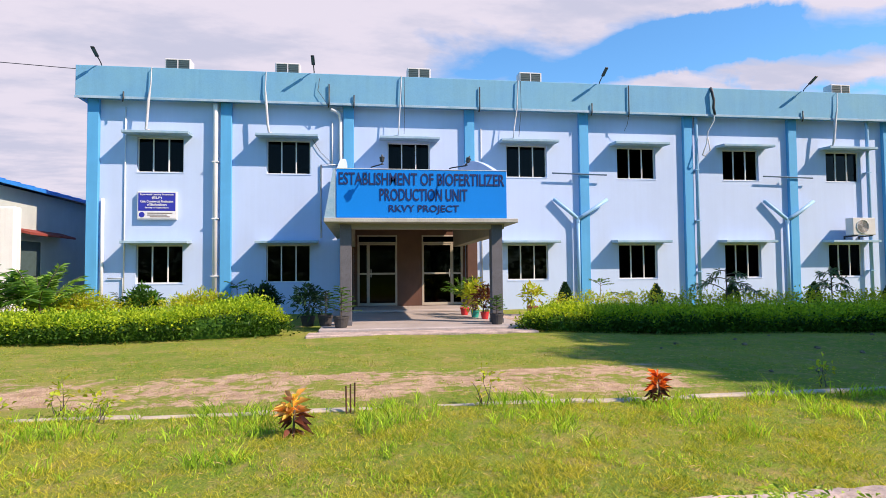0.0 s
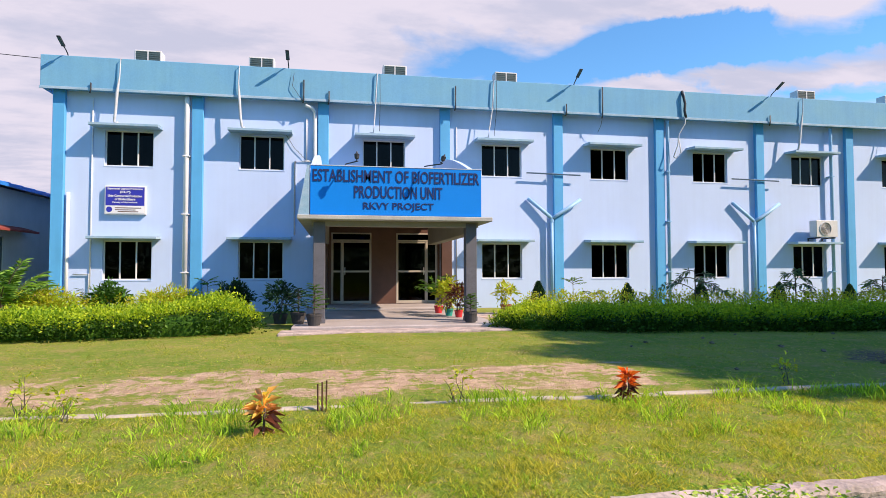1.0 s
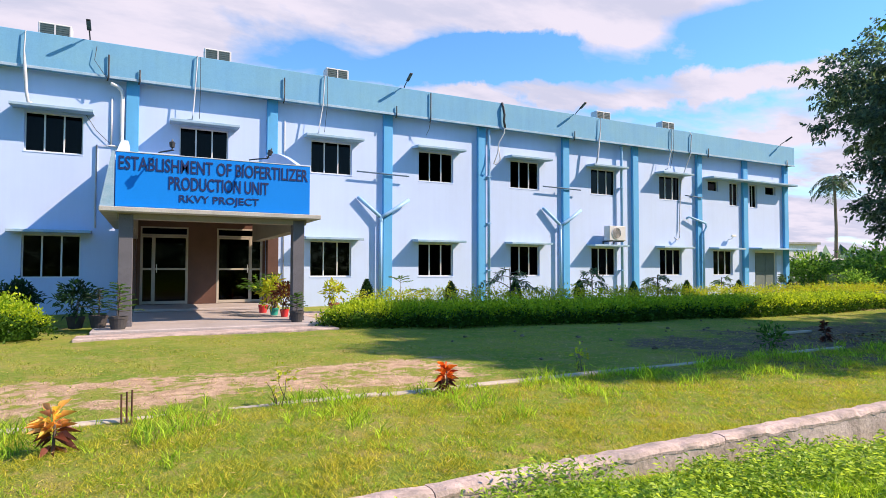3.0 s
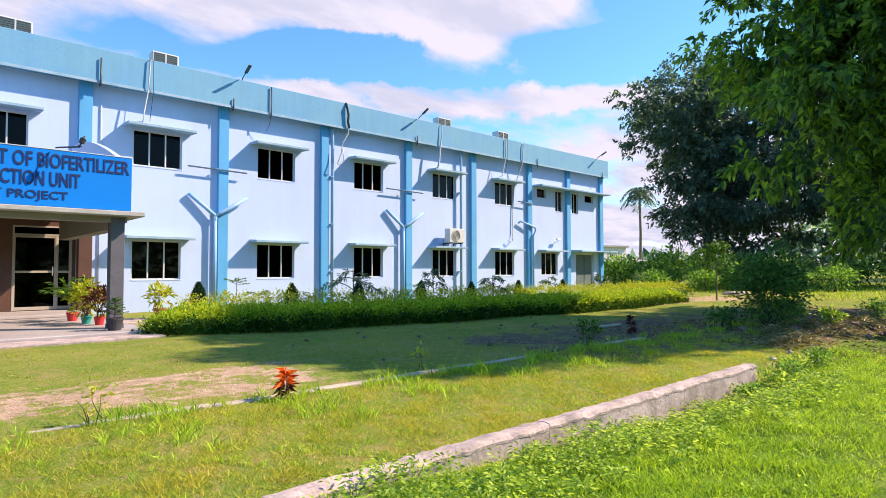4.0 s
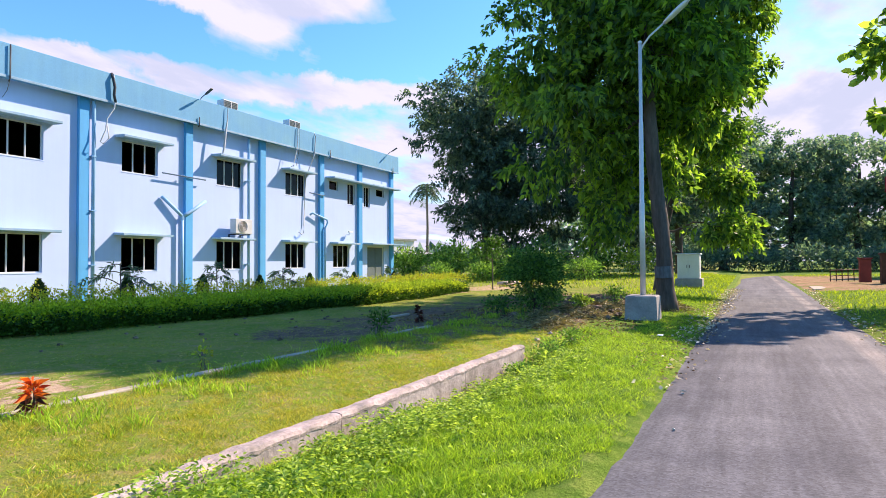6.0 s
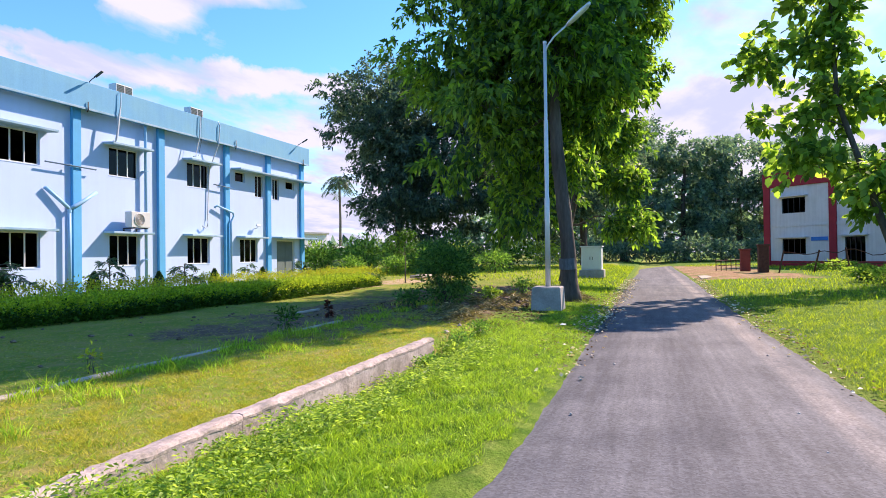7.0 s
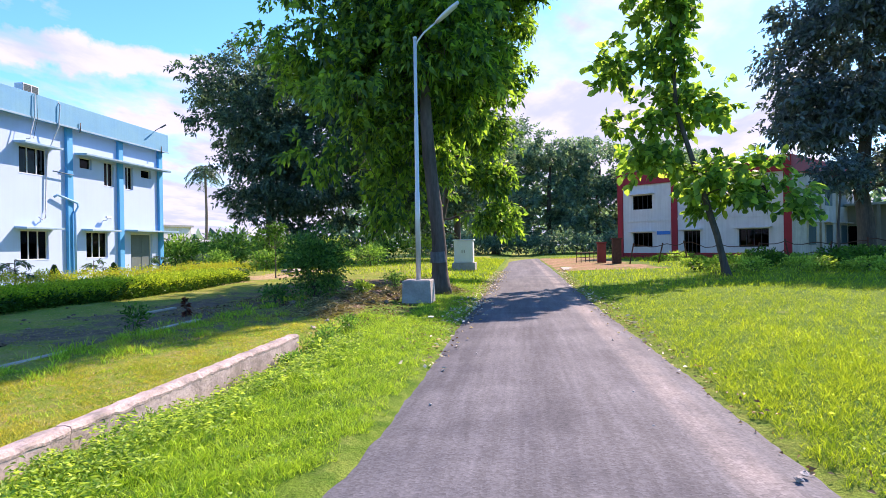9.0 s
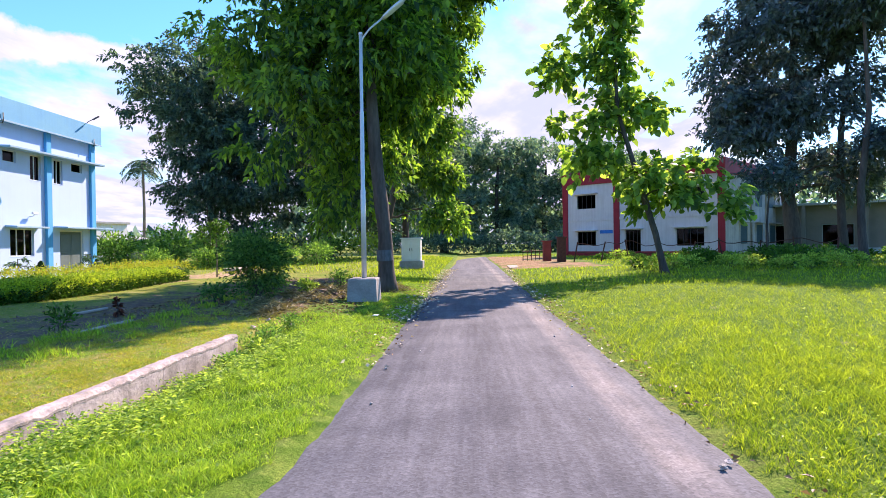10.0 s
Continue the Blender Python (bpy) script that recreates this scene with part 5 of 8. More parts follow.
part("band", Shape().tube([(0, 0, 0.80), (-0.012, 0.006, 0.96), (-0.024, 0.012, 1.12)], [0.245, 0.238, 0.232], 16, caps=False), M_BAND, band, smooth=True)

build_tree("dark_tree", "large dense dark green tree beyond the building", (46.5, 19.9, 0), [(0, 0, -0.1), (0.2, 0.3, 4), (-0.3, 0.5, 9), (0, 0.2, 15)], 0.45,
           [(0, 0.9, 13.2, 4.6, 4.5, 4.8, 4.6), (0, 0.2, 8.0, 4.0, 2.4, 3.6, 2.0), (0, -3.0, 8.0, 4.5, 4.0, 5.0, 2), (0, -0.6, 4.6, 4.0, 3.0, 2.6, 1.4), (1, -2.0, 12.5, 4, 3.5, 3.5, 1.3)],
           165, 26, 12, 1.5, 0.9, (0.36, 0.17), L_DARK, M_BARK, 5, 0.2, 0.5)
build_tree("dark_tree", "dense dark green tree in a shady group", (50, 11.5, 0), [(0, 0, -0.1), (0.3, 0.2, 3), (-0.2, 0.4, 7), (0, 0, 14)], 0.42,
           [(0, 0, 9.0, 5.0, 5.0, 4.5, 3), (0, 1.0, 13.5, 4.5, 5.0, 4.0, 2.5), (0, 3, 6.0, 4, 3.5, 3, 1.3), (0, -3.0, 6.5, 4, 3.5, 3.5, 1.5)], 130, 26, 12, 1.5, 0.9, (0.38, 0.18), L_DARK, M_BARK, 6, 0.2, 0.5)
build_tree("dark_tree", "dense dark green tree in a shady group", (58, 5.5, 0), [(0, 0, -0.1), (0.3, 0.2, 3), (-0.2, 0.4, 8), (0, 0, 12)], 0.42,
           [(0, 0, 10, 5.0, 5.0, 5, 3), (0, 3, 5.5, 4, 3.5, 3, 1.3)], 90, 26, 12, 1.6, 0.9, (0.40, 0.19), L_DARK, M_BARK, 8, 0.2, 0.5)

build_tree("teak_tree", "young teak tree with broad sunlit bright green leaves", (24.0, -8.3, -0.04), [(0, 0, -0.1), (-0.15, 0.4, 1.6), (-0.3, 1.2, 4.0), (-0.2, 1.9, 6.6), (0, 2.0, 11.6)], 0.14,
           [(0, 2.0, 10.4, 0.7, 0.9, 1.7, 1.5), (0, 1.3, 6.7, 1.2, 1.6, 1.3, 1.9), (0, 0.0, 3.7, 1.3, 2.2, 1.0, 2.3), (0, -2.3, 3.1, 1.0, 1.1, 0.6, 0.35), (0, 4.0, 8.4, 0.3, 0.4, 0.7, 0.3), (0, 3.5, 6.1, 0.6, 0.8, 0.6, 0.5), (0, 2.6, 4.4, 0.8, 1.0, 0.6, 0.5), (0, 2.0, 8.5, 0.5, 0.7, 0.8, 0.5)],
           100, 8, 6, 0.55, 0.5, (0.36, 0.27), L_TEAK, M_BARK, 12, 0.3, 0.9, shell=0.5, broad=True)

build_tree("shade_tree", "large dark shade tree over the lane, tinted blue for haze", (38.0, -21.0, 0), [(0, 0, -0.1), (0.2, 0.2, 4), (-0.3, 0.1, 9), (0, 0, 15)], 0.5,
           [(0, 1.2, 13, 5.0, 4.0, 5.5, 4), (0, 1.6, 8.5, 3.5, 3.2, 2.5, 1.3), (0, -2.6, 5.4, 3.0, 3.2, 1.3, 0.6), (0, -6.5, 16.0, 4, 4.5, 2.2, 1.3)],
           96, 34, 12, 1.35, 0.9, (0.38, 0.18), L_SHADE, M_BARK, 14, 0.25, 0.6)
build_tree("shade_tree", "large dark shade tree over the lane, tinted blue for haze", (32.0, -28.0, 0), [(0, 0, -0.1), (0.2, 0.6, 3), (-0.3, 1.6, 6), (0, 2.5, 10)], 0.45,
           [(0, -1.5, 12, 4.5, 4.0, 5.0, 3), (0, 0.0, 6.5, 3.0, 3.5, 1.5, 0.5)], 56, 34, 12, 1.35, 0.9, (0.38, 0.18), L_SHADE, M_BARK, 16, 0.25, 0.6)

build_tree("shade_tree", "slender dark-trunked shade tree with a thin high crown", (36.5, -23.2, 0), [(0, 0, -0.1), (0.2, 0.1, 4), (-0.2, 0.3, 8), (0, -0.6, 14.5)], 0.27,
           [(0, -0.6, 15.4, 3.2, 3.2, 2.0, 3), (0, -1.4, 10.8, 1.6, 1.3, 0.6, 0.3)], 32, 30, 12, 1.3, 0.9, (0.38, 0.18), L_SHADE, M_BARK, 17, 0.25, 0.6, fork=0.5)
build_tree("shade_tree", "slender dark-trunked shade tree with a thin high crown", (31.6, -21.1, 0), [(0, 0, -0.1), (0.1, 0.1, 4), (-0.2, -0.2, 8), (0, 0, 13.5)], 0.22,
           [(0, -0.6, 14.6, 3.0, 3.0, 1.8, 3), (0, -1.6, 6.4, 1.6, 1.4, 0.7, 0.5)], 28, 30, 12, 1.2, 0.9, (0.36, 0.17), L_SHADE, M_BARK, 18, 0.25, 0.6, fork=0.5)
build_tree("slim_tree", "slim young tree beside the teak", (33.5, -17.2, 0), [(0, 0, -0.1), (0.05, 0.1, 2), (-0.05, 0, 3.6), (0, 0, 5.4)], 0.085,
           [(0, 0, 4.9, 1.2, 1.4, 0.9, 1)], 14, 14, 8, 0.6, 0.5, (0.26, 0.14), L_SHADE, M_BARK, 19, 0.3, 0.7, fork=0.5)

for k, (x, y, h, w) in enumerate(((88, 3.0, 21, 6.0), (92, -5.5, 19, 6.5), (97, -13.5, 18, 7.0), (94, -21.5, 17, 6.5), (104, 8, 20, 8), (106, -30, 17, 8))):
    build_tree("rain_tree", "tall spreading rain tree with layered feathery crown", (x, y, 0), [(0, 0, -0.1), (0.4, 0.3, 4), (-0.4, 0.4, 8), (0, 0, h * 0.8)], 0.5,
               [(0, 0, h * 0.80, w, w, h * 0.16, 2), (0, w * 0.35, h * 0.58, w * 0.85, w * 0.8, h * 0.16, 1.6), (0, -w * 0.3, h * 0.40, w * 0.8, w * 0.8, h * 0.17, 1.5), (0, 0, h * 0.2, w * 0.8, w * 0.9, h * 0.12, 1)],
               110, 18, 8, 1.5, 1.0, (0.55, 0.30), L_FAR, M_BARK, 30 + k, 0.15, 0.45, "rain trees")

# ---------------------------------------------------------------- fittings on the building
def pipe(name, points, r, mat, label, category="pipe", group="", clips=()):
    """A pipe or cable with its wall clips."""
    ob = thing(name, points[0], label, category, group)
    rel = [Vector(p) - Vector(points[0]) for p in points]
    part("run", Shape().tube(rel, r, 8), mat, ob, smooth=True)
    r = r if isinstance(r, float) else r[0]
    for p in clips:
        q = Vector(p) - Vector(points[0])
        part("clip", Shape().box(q.x - r * 1.4, q.x + r * 1.4, q.y - r * 1.05, q.y + 0.155, q.z - 0.015, q.z + 0.015), mat, ob)
    return ob


def build_pipes():
    for x, top in ((-4.44, 6.66), (11.85, 6.66), (18.62, 6.66)):
        pipe("downpipe", [(x, WALL_Y - 0.16, top), (x, WALL_Y - 0.16, top - 0.15), (x, WALL_Y - 0.16, 0.05)], 0.075 if x < 0 else 0.06, M_WHITE if x < 0 else M_PIPEBLUE, "plastic rainwater downpipe running down the front wall", "downpipe", "downpipes",
             [(x, WALL_Y - 0.16, z) for z in (1.2, 3.0, 4.8)])
    pipe("downpipe", [(-0.85, WALL_Y - 0.30, 6.53), (-0.66, WALL_Y - 0.20, 6.50), (-0.58, WALL_Y - 0.12, 6.40), (-0.55, WALL_Y - 0.10, 6.2), (-0.55, WALL_Y - 0.10, 4.6), (-0.60, WALL_Y - 0.10, 2.6)], 0.055, M_WHITE, "white rainwater pipe bending from under the parapet", "downpipe", "downpipes")
    pipe("downpipe", [(-7.78, WALL_Y - 0.08, 3.62), (-7.78, WALL_Y - 0.08, 0.05)], 0.05, M_WHITE, "short white plastic pipe at the wall corner", "downpipe", "downpipes")
    pipe("conduit", [(-7.16, WALL_Y - 0.03, 6.5), (-7.16, WALL_Y - 0.03, 0.75)], 0.022, M_WHITE, "thin white electric conduit beside a window", "conduit")
    pipe("water_tap_pipe", [(-7.62, WALL_Y - 0.05, 1.16), (-7.18, WALL_Y - 0.05, 1.16), (-7.18, WALL_Y - 0.05, 0.6)], 0.02, M_GREYCABLE, "thin grey water pipe bend at the wall", "pipe")
    pipe("conduit", [(-1.18, WALL_Y - 0.04, 2.4), (-1.18, WALL_Y - 0.04, 4.78), (-0.60, WALL_Y - 0.04, 4.80)], 0.025, M_WHITE, "thin white electric conduit beside the porch", "conduit")
    pipe("conduit", [(-0.82, WALL_Y - 0.03, 6.2), (-0.82, WALL_Y - 0.03, 4.8)], 0.022, M_WHITE, "thin white electric conduit above the porch", "conduit")
    pipe("conduit", [(4.12, WALL_Y - 0.03, 6.1), (4.12, WALL_Y - 0.03, 0.3)], 0.018, M_GREYCABLE, "thin grey electric conduit beside the porch", "conduit")
    # forked waste pipes and the rods above them
    for x in (7.44, 15.28):
        y = WALL_Y - 0.16
        fork = thing("forked_pipe", (x, y, 0.05), "pale blue forked waste pipe in front of a pilaster", "pipe", "forked pipes")
        part("riser", Shape().tube([(0, 0, 0), (0, 0, 3.05)], 0.06, 8), M_PIPEBLUE, fork, smooth=True)
        part("collar", Shape().tube([(0, 0, 2.86), (0, 0, 3.02)], 0.07, 8), M_PIPEBLUE, fork)
        part("branch", Shape().tube([(0, 0, 3.0), (-0.36, 0.03, 3.30), (-0.84, 0.07, 3.68)], 0.065, 8), M_PIPEBLUE, fork, smooth=True)
        part("branch", Shape().tube([(0, 0, 3.0), (0.16, -0.07, 3.10), (0.5, -0.08, 3.31), (1.05, -0.02, 3.66)], 0.065, 8), M_PIPEBLUE, fork, smooth=True)
        rod = thing("cross_rod", (x + 0.05, y - 0.03, 4.58), "thin grey-blue pipe lying across a pilaster", "pipe", "cross rods")
        part("run", Shape().tube([(-0.95, 0, 0.02), (1.0, 0, -0.02)], 0.026, 6), M_ROD, rod)
        part("bracket", Shape().box(-0.02, 0.02, 0, 0.06, -0.05, 0.05), M_PIPEBLUE, rod)
    pipe("waste_pipe", [(22.68, WALL_Y - 0.10, 3.62), (22.80, WALL_Y - 0.16, 3.72), (23.85, WALL_Y - 0.22, 3.44), (23.90, WALL_Y - 0.22, 3.27), (23.70, WALL_Y - 0.22, 3.0), (23.70, WALL_Y - 0.22, 0.05)], 0.05, M_PIPEBLUE, "pale blue bent waste pipe at a pilaster", "pipe")
    pipe("cross_rod", [(22.55, WALL_Y - 0.19, 4.70), (23.7, WALL_Y - 0.19, 4.66)], 0.026, M_ROD, "thin grey-blue pipe lying across a pilaster", "pipe")
    # insulated lines from the roof units
    yf = WALL_Y - 0.40
    for x, x2, x3, z in ((-6.28, -6.36, -6.42, 5.72), (-2.86, -2.85, -2.76, 5.72), (17.22, 17.10, 16.95, 5.72)):
        pipe("insulated_line", [(x + 0.03, yf + 0.2, 7.70), (x, yf - 0.03, 7.64), (x - 0.02, yf - 0.03, 7.1), (x2, yf - 0.04, 6.6), (x2 + (x3 - x2) * 0.5, yf - 0.05, 6.0), (x3, yf - 0.06, z), (x3 + 0.03, yf + 0.02, z - 0.02), (x3 + 0.05, yf + 0.1, z + 0.02)], [0.012, 0.014, 0.020, 0.046, 0.042, 0.036, 0.032, 0.03], M_GREYCABLE, "white wrapped air-conditioner line hanging from the parapet", "pipe", "insulated lines")
    for x, x2, z in ((1.42, 1.30, 5.72), (5.33, 5.14, 5.72), (21.45, 21.15, 5.8)):
        pipe("insulated_line", [(x + 0.04, yf + 0.2, 7.72), (x, yf - 0.02, 7.66), (x - 0.05, yf - 0.02, 6.7), (x2 + 0.03, yf - 0.03, 6.0), (x2, yf - 0.02, z), (x2 - 0.15, yf, z - 0.03)], 0.02, M_GREYCABLE, "thin grey air-conditioner line hanging from the parapet", "pipe", "insulated lines")
        pipe("cable", [(x + 0.10, yf + 0.2, 7.71), (x + 0.09, yf - 0.01, 7.65), (x + 0.10, yf - 0.01, 6.7), (x2 + 0.2, yf, z + 0.05)], 0.008, M_CABLE, "thin black cable hanging from the parapet", "cable")
    pipe("cable_loop", [(12.35, yf + 0.2, 7.70), (12.35, yf - 0.02, 7.64), (12.40, yf - 0.03, 6.9), (12.38, yf - 0.03, 6.5), (12.15, yf, 6.1), (12.10, yf, 5.7), (11.93, yf, 5.28), (12.02, yf, 5.24), (12.22, yf, 5.45), (12.15, yf, 5.9)], 0.022, M_GREYCABLE, "loose loop of grey cable hanging from the parapet", "cable")
    pipe("cable_bundle", [(12.33, yf + 0.05, 7.68), (12.32, yf - 0.04, 7.50), (12.38, yf - 0.05, 7.2), (12.36, yf - 0.04, 6.95), (12.42, yf - 0.03, 6.7)], 0.045, M_CABLE, "dark bundle of cable tied on the parapet", "cable")
    pipe("long_line", [(22.75, yf + 0.1, 7.70), (22.72, yf - 0.02, 7.5), (22.66, yf, 6.6), (22.40, WALL_Y - 0.08, 5.4), (22.32, WALL_Y - 0.06, 4.2), (22.28, WALL_Y - 0.06, 3.1), (22.22, WALL_Y - 0.1, 2.72), (22.02, WALL_Y - 0.14, 2.62), (21.85, WALL_Y - 0.12, 2.72)], 0.025, M_GREYCABLE, "long grey line hanging down the wall", "pipe")
    # thin dark rods, bent at the foot, on the parapet face
    for x, z0, z1 in ((-0.90, 6.62, 7.32), (-0.11, 6.62, 7.0), (4.02, 6.62, 7.40), (7.92, 6.62, 6.98), (9.25, 6.60, 7.64), (15.85, 6.62, 6.95), (-7.1, 6.62, 6.88), (23.9, 6.62, 7.0), (29.85, 6.62, 6.95)):
        pipe("parapet_spout", [(x, yf, z1), (x, yf, z0 + 0.05), (x - 0.03, yf + 0.02, z0 - 0.05)], 0.022, M_DARKMETAL, "thin dark upright rod on the parapet face", "pipe", "parapet spouts")
    pipe("cable", [(9.25, yf + 0.02, 6.6), (9.22, yf + 0.1, 6.3), (9.15, yf + 0.2, 6.1)], 0.008, M_CABLE, "thin black cable end under the parapet", "cable")
    pipe("cable", [(-1.2, yf - 0.02, 7.5), (-1.25, yf - 0.03, 7.1), (-1.05, yf - 0.03, 6.8), (-0.92, yf - 0.01, 6.62)], 0.008, M_CABLE, "thin black cable sagging from a lamp", "cable")
    pipe("cable", [(-1.45, WALL_Y - 0.05, 5.6), (-1.2, WALL_Y - 0.05, 5.2), (-0.85, WALL_Y - 0.05, 4.85)], 0.008, M_CABLE, "thin black cable sagging beside a window", "cable")
    pipe("overhead_wire", [(-34, 22, 11.2), (-24, 21.3, 9.6), (-14, 20.4, 8.3), (-6, 19.7, 7.65)], 0.012, M_CABLE, "overhead black wire running to the roof", "wire")


def build_ac(name, x, y, z, w=0.86, d=0.34, h=0.62, stand=0.0, label="off-white air-conditioner outdoor unit", turn=0.0, group="roof units"):
    ac = thing(name, (x, y, z), label, "air conditioner", group)
    part("casing", Shape().box(-w / 2, w / 2, 0, d, 0, h, 0.018), M_ACBODY, ac)
    if stand:
        part("back_coil", Shape().box(-w / 2 + 0.05, w / 2 - 0.05, -0.006, 0.004, 0.04, h - 0.04), M_ACGRILL, ac, "dark coil grille")
        for k in range(9):
            zz = 0.06 + (h - 0.12) * k / 8
            part("slat", Shape().box(-w / 2 + 0.05, w / 2 - 0.05, -0.014, -0.007, zz - 0.006, zz + 0.006), M_ACGRILL, ac)
        part("side_rib", Shape().box(-0.02, 0.02, -0.016, -0.006, 0.04, h - 0.04), M_ACBODY, ac)
        for sx in (-1, 1):
            part("stand_leg", Shape().box(sx * w * 0.38 - 0.02, sx * w * 0.38 + 0.02, 0.02, d - 0.02, -stand, 0.0), M_DARKMETAL, ac)
    else:
        cx, r = -w * 0.08, h * 0.40
        part("fan_guard", Shape().lathe([(r, -0.012), (r, 0.012), (r * 0.93, 0.014), (r * 0.93, -0.012)], 24).add([], []), M_ACBODY, ac).matrix_basis = Matrix.Translation((cx, -0.012, h * 0.5)) @ Euler((radians(90), 0, 0)).to_matrix().to_4x4()
        part("fan_opening", Shape().lathe([(r * 0.9, 0), (r * 0.9, 0.006)], 24), M_FAN, ac, "grey-beige fan opening").matrix_basis = Matrix.Translation((cx, -0.002, h * 0.5)) @ Euler((radians(90), 0, 0)).to_matrix().to_4x4()
        for k in range(5):
            part("guard_ring", Shape().tube([(cx + r * (0.2 + 0.16 * k) * math.cos(a * math.pi / 12), -0.018, h * 0.5 + r * (0.2 + 0.16 * k) * math.sin(a * math.pi / 12)) for a in range(25)], 0.006, 4, caps=False), M_ACBODY, ac)
        for sx in (-1, 1):
            part("wall_bracket", Shape().box(sx * w * 0.33 - 0.02, sx * w * 0.33 + 0.02, -0.02, d + 0.24, -0.05, -0.005).box(sx * w * 0.33 - 0.02, sx * w * 0.33 + 0.02, d + 0.20, d + 0.24, -0.13, -0.05), M_DARKMETAL, ac)
    return ac


def build_roof_lamp(x):
    """A small street lamp on the parapet with its head leaning out over the front."""
    y = WALL_Y - 0.28
    lamp = thing("parapet_lamp", (x, y, BAND_TOP), "small grey street lamp leaning out from the parapet", "lamp", "parapet lamps")
    part("arm", Shape().tube([(0, 0, 0), (0, -0.05, 0.07), (0, -0.18, 0.14), (0, -0.34, 0.20)], 0.018, 6), M_DARKMETAL, lamp, smooth=True)
    head = Shape().box(-0.055, 0.055, -0.22, 0.18, -0.022, 0.022, 0.012)
    ob = part("lamp_head", head, M_DARKMETAL, lamp)
    ob.matrix_basis = pose(0.0, -0.47, 0.262, -26, 0, 0)
    lens = part("lens", Shape().box(-0.042, 0.042, -0.19, 0.10, -0.028, -0.023), M_ACGRILL, ob)
    return lamp


def build_board():
    board = thing("notice_board", (-6.18, WALL_Y - 0.004, 2.97), "violet-blue notice board with white lettering", "sign")
    w, h = 1.16, 0.87
    part("box", Shape().box(-w / 2, w / 2, -0.12, 0, 0, h, 0.01), M_FRAME, board)
    part("blue_panel", Shape().box(-w / 2 + 0.035, w / 2 - 0.035, -0.128, -0.121, 0.27, h - 0.035), M_BOARD, board)
    part("white_panel", Shape().box(-w / 2 + 0.035, w / 2 - 0.035, -0.128, -0.121, 0.035, 0.265), M_WHITE, board, "white lower strip")
    y = -0.134
    for text, z, wide, high in (("Experiential Learning Programme", 0.775, 0.98, 0.072), ("(ELP)", 0.675, 0.30, 0.085), ("Unit: Commercial Production", 0.565, 0.96, 0.075), ("of Biofertilizers", 0.465, 0.58, 0.075), ("Faculty of Agriculture", 0.365, 0.70, 0.06)):
        lettering("lettering", text, wide, high, M_WHITE, board, (0, y, z), 0.006, 0.018)
    part("emblem", Shape().prism([(0.085 * math.cos(a * math.pi / 8), 0.15 + 0.085 * math.sin(a * math.pi / 8)) for a in range(16)], "y", -0.1335, -0.1285), M_BOARD, board, at=(-0.44, 0, 0))
    for z, a, b in ((0.20, -0.28, 0.46), (0.14, -0.28, 0.30), (0.085, -0.20, 0.38)):
        part("text_bar", Shape().box(a, b, -0.133, -0.1285, z - 0.012, z + 0.012), M_BROWN, board)


build_pipes()
for x in (-5.72, -2.28, 2.06, 5.96, 18.0, 21.98):
    build_ac("roof_ac_unit", x, WALL_Y + 0.25, 7.58, 0.80, 0.40, 0.62, 0.70, "grey slatted air-conditioner unit standing on the roof")
build_ac("wall_ac_unit", 17.98, WALL_Y - 0.58, 2.47, 0.92, 0.34, 0.62, 0.0, "off-white air-conditioner unit on wall brackets above a sunshade")
for x in (-7.78, -1.38, 8.24, 15.98, 29.45):
    build_roof_lamp(x)
build_board()
cctv = thing("security_camera", (25.75, WALL_Y - 0.02, 2.75), "small white security camera on the wall", "camera")
part("bracket", Shape().tube([(0, 0.02, 0), (0, -0.15, 0.0), (0.06, -0.2, 0.12)], 0.022, 6), M_WHITE, cctv)
part("camera_body", Shape().box(-0.10, 0.22, -0.26, -0.16, 0.10, 0.20, 0.015), M_WHITE, cctv)


# ---------------------------------------------------------------- neighbouring buildings
def build_left_house():
    house = thing("left_house", label="low grey plastered house with blue sheet roof", category="house")
    body = Shape().box(-19, -10.25, 17.6, 36, -0.1, 3.9)
    part("wall", body, M_GREYWALL, house)
    roof = Shape().prism([(-9.85, 3.88), (-9.85, 3.98), (-14.6, 5.0), (-19.4, 3.98), (-19.4, 3.88), (-14.6, 4.9)], "y", 17.0, 36.5)
    part("roof", roof, M_BLUEROOF, house, "blue corrugated roof sheet")
    for k in range(26):
        yy = 17.2 + k * 0.75
        part("roof_rib", Shape().prism([(-9.84, 3.985), (-9.84, 4.01), (-14.6, 5.03), (-14.6, 5.005)], "y", yy, yy + 0.05), M_BLUEROOF, house)
    win = part("window", Shape().box(-10.26, -10.215, 19.35, 20.6, 1.25, 2.35), M_ACGRILL, house, "dark open window")
    part("frame", Shape().box(-10.225, -10.19, 19.29, 19.35, 1.2, 2.4).box(-10.225, -10.19, 20.6, 20.66, 1.2, 2.4).box(-10.225, -10.19, 19.35, 20.6, 2.34, 2.4), M_GREYWALL, win)
    part("red_sunshade", Shape().prism([(-10.25, 2.62), (-9.75, 2.50), (-9.75, 2.57), (-10.25, 2.72)], "y", 19.1, 21.9), M_BRICK, house, "faded red sunshade")
    annex = thing("white_annex", label="sunlit whitewashed low wall beside the grey house", category="wall")
    part("wall", Shape().box(-14, -9.55, 17.95, 18.3, -0.1, 3.22, 0.05), M_LIGHTWALL, annex)


def place_along(ob, origin, way):
    """Turns a thing built along +x to run from origin along a way in the plan."""
    ob.matrix_basis = Matrix.Translation(origin) @ Euler((0, 0, math.atan2(way[1], way[0]))).to_matrix().to_4x4()


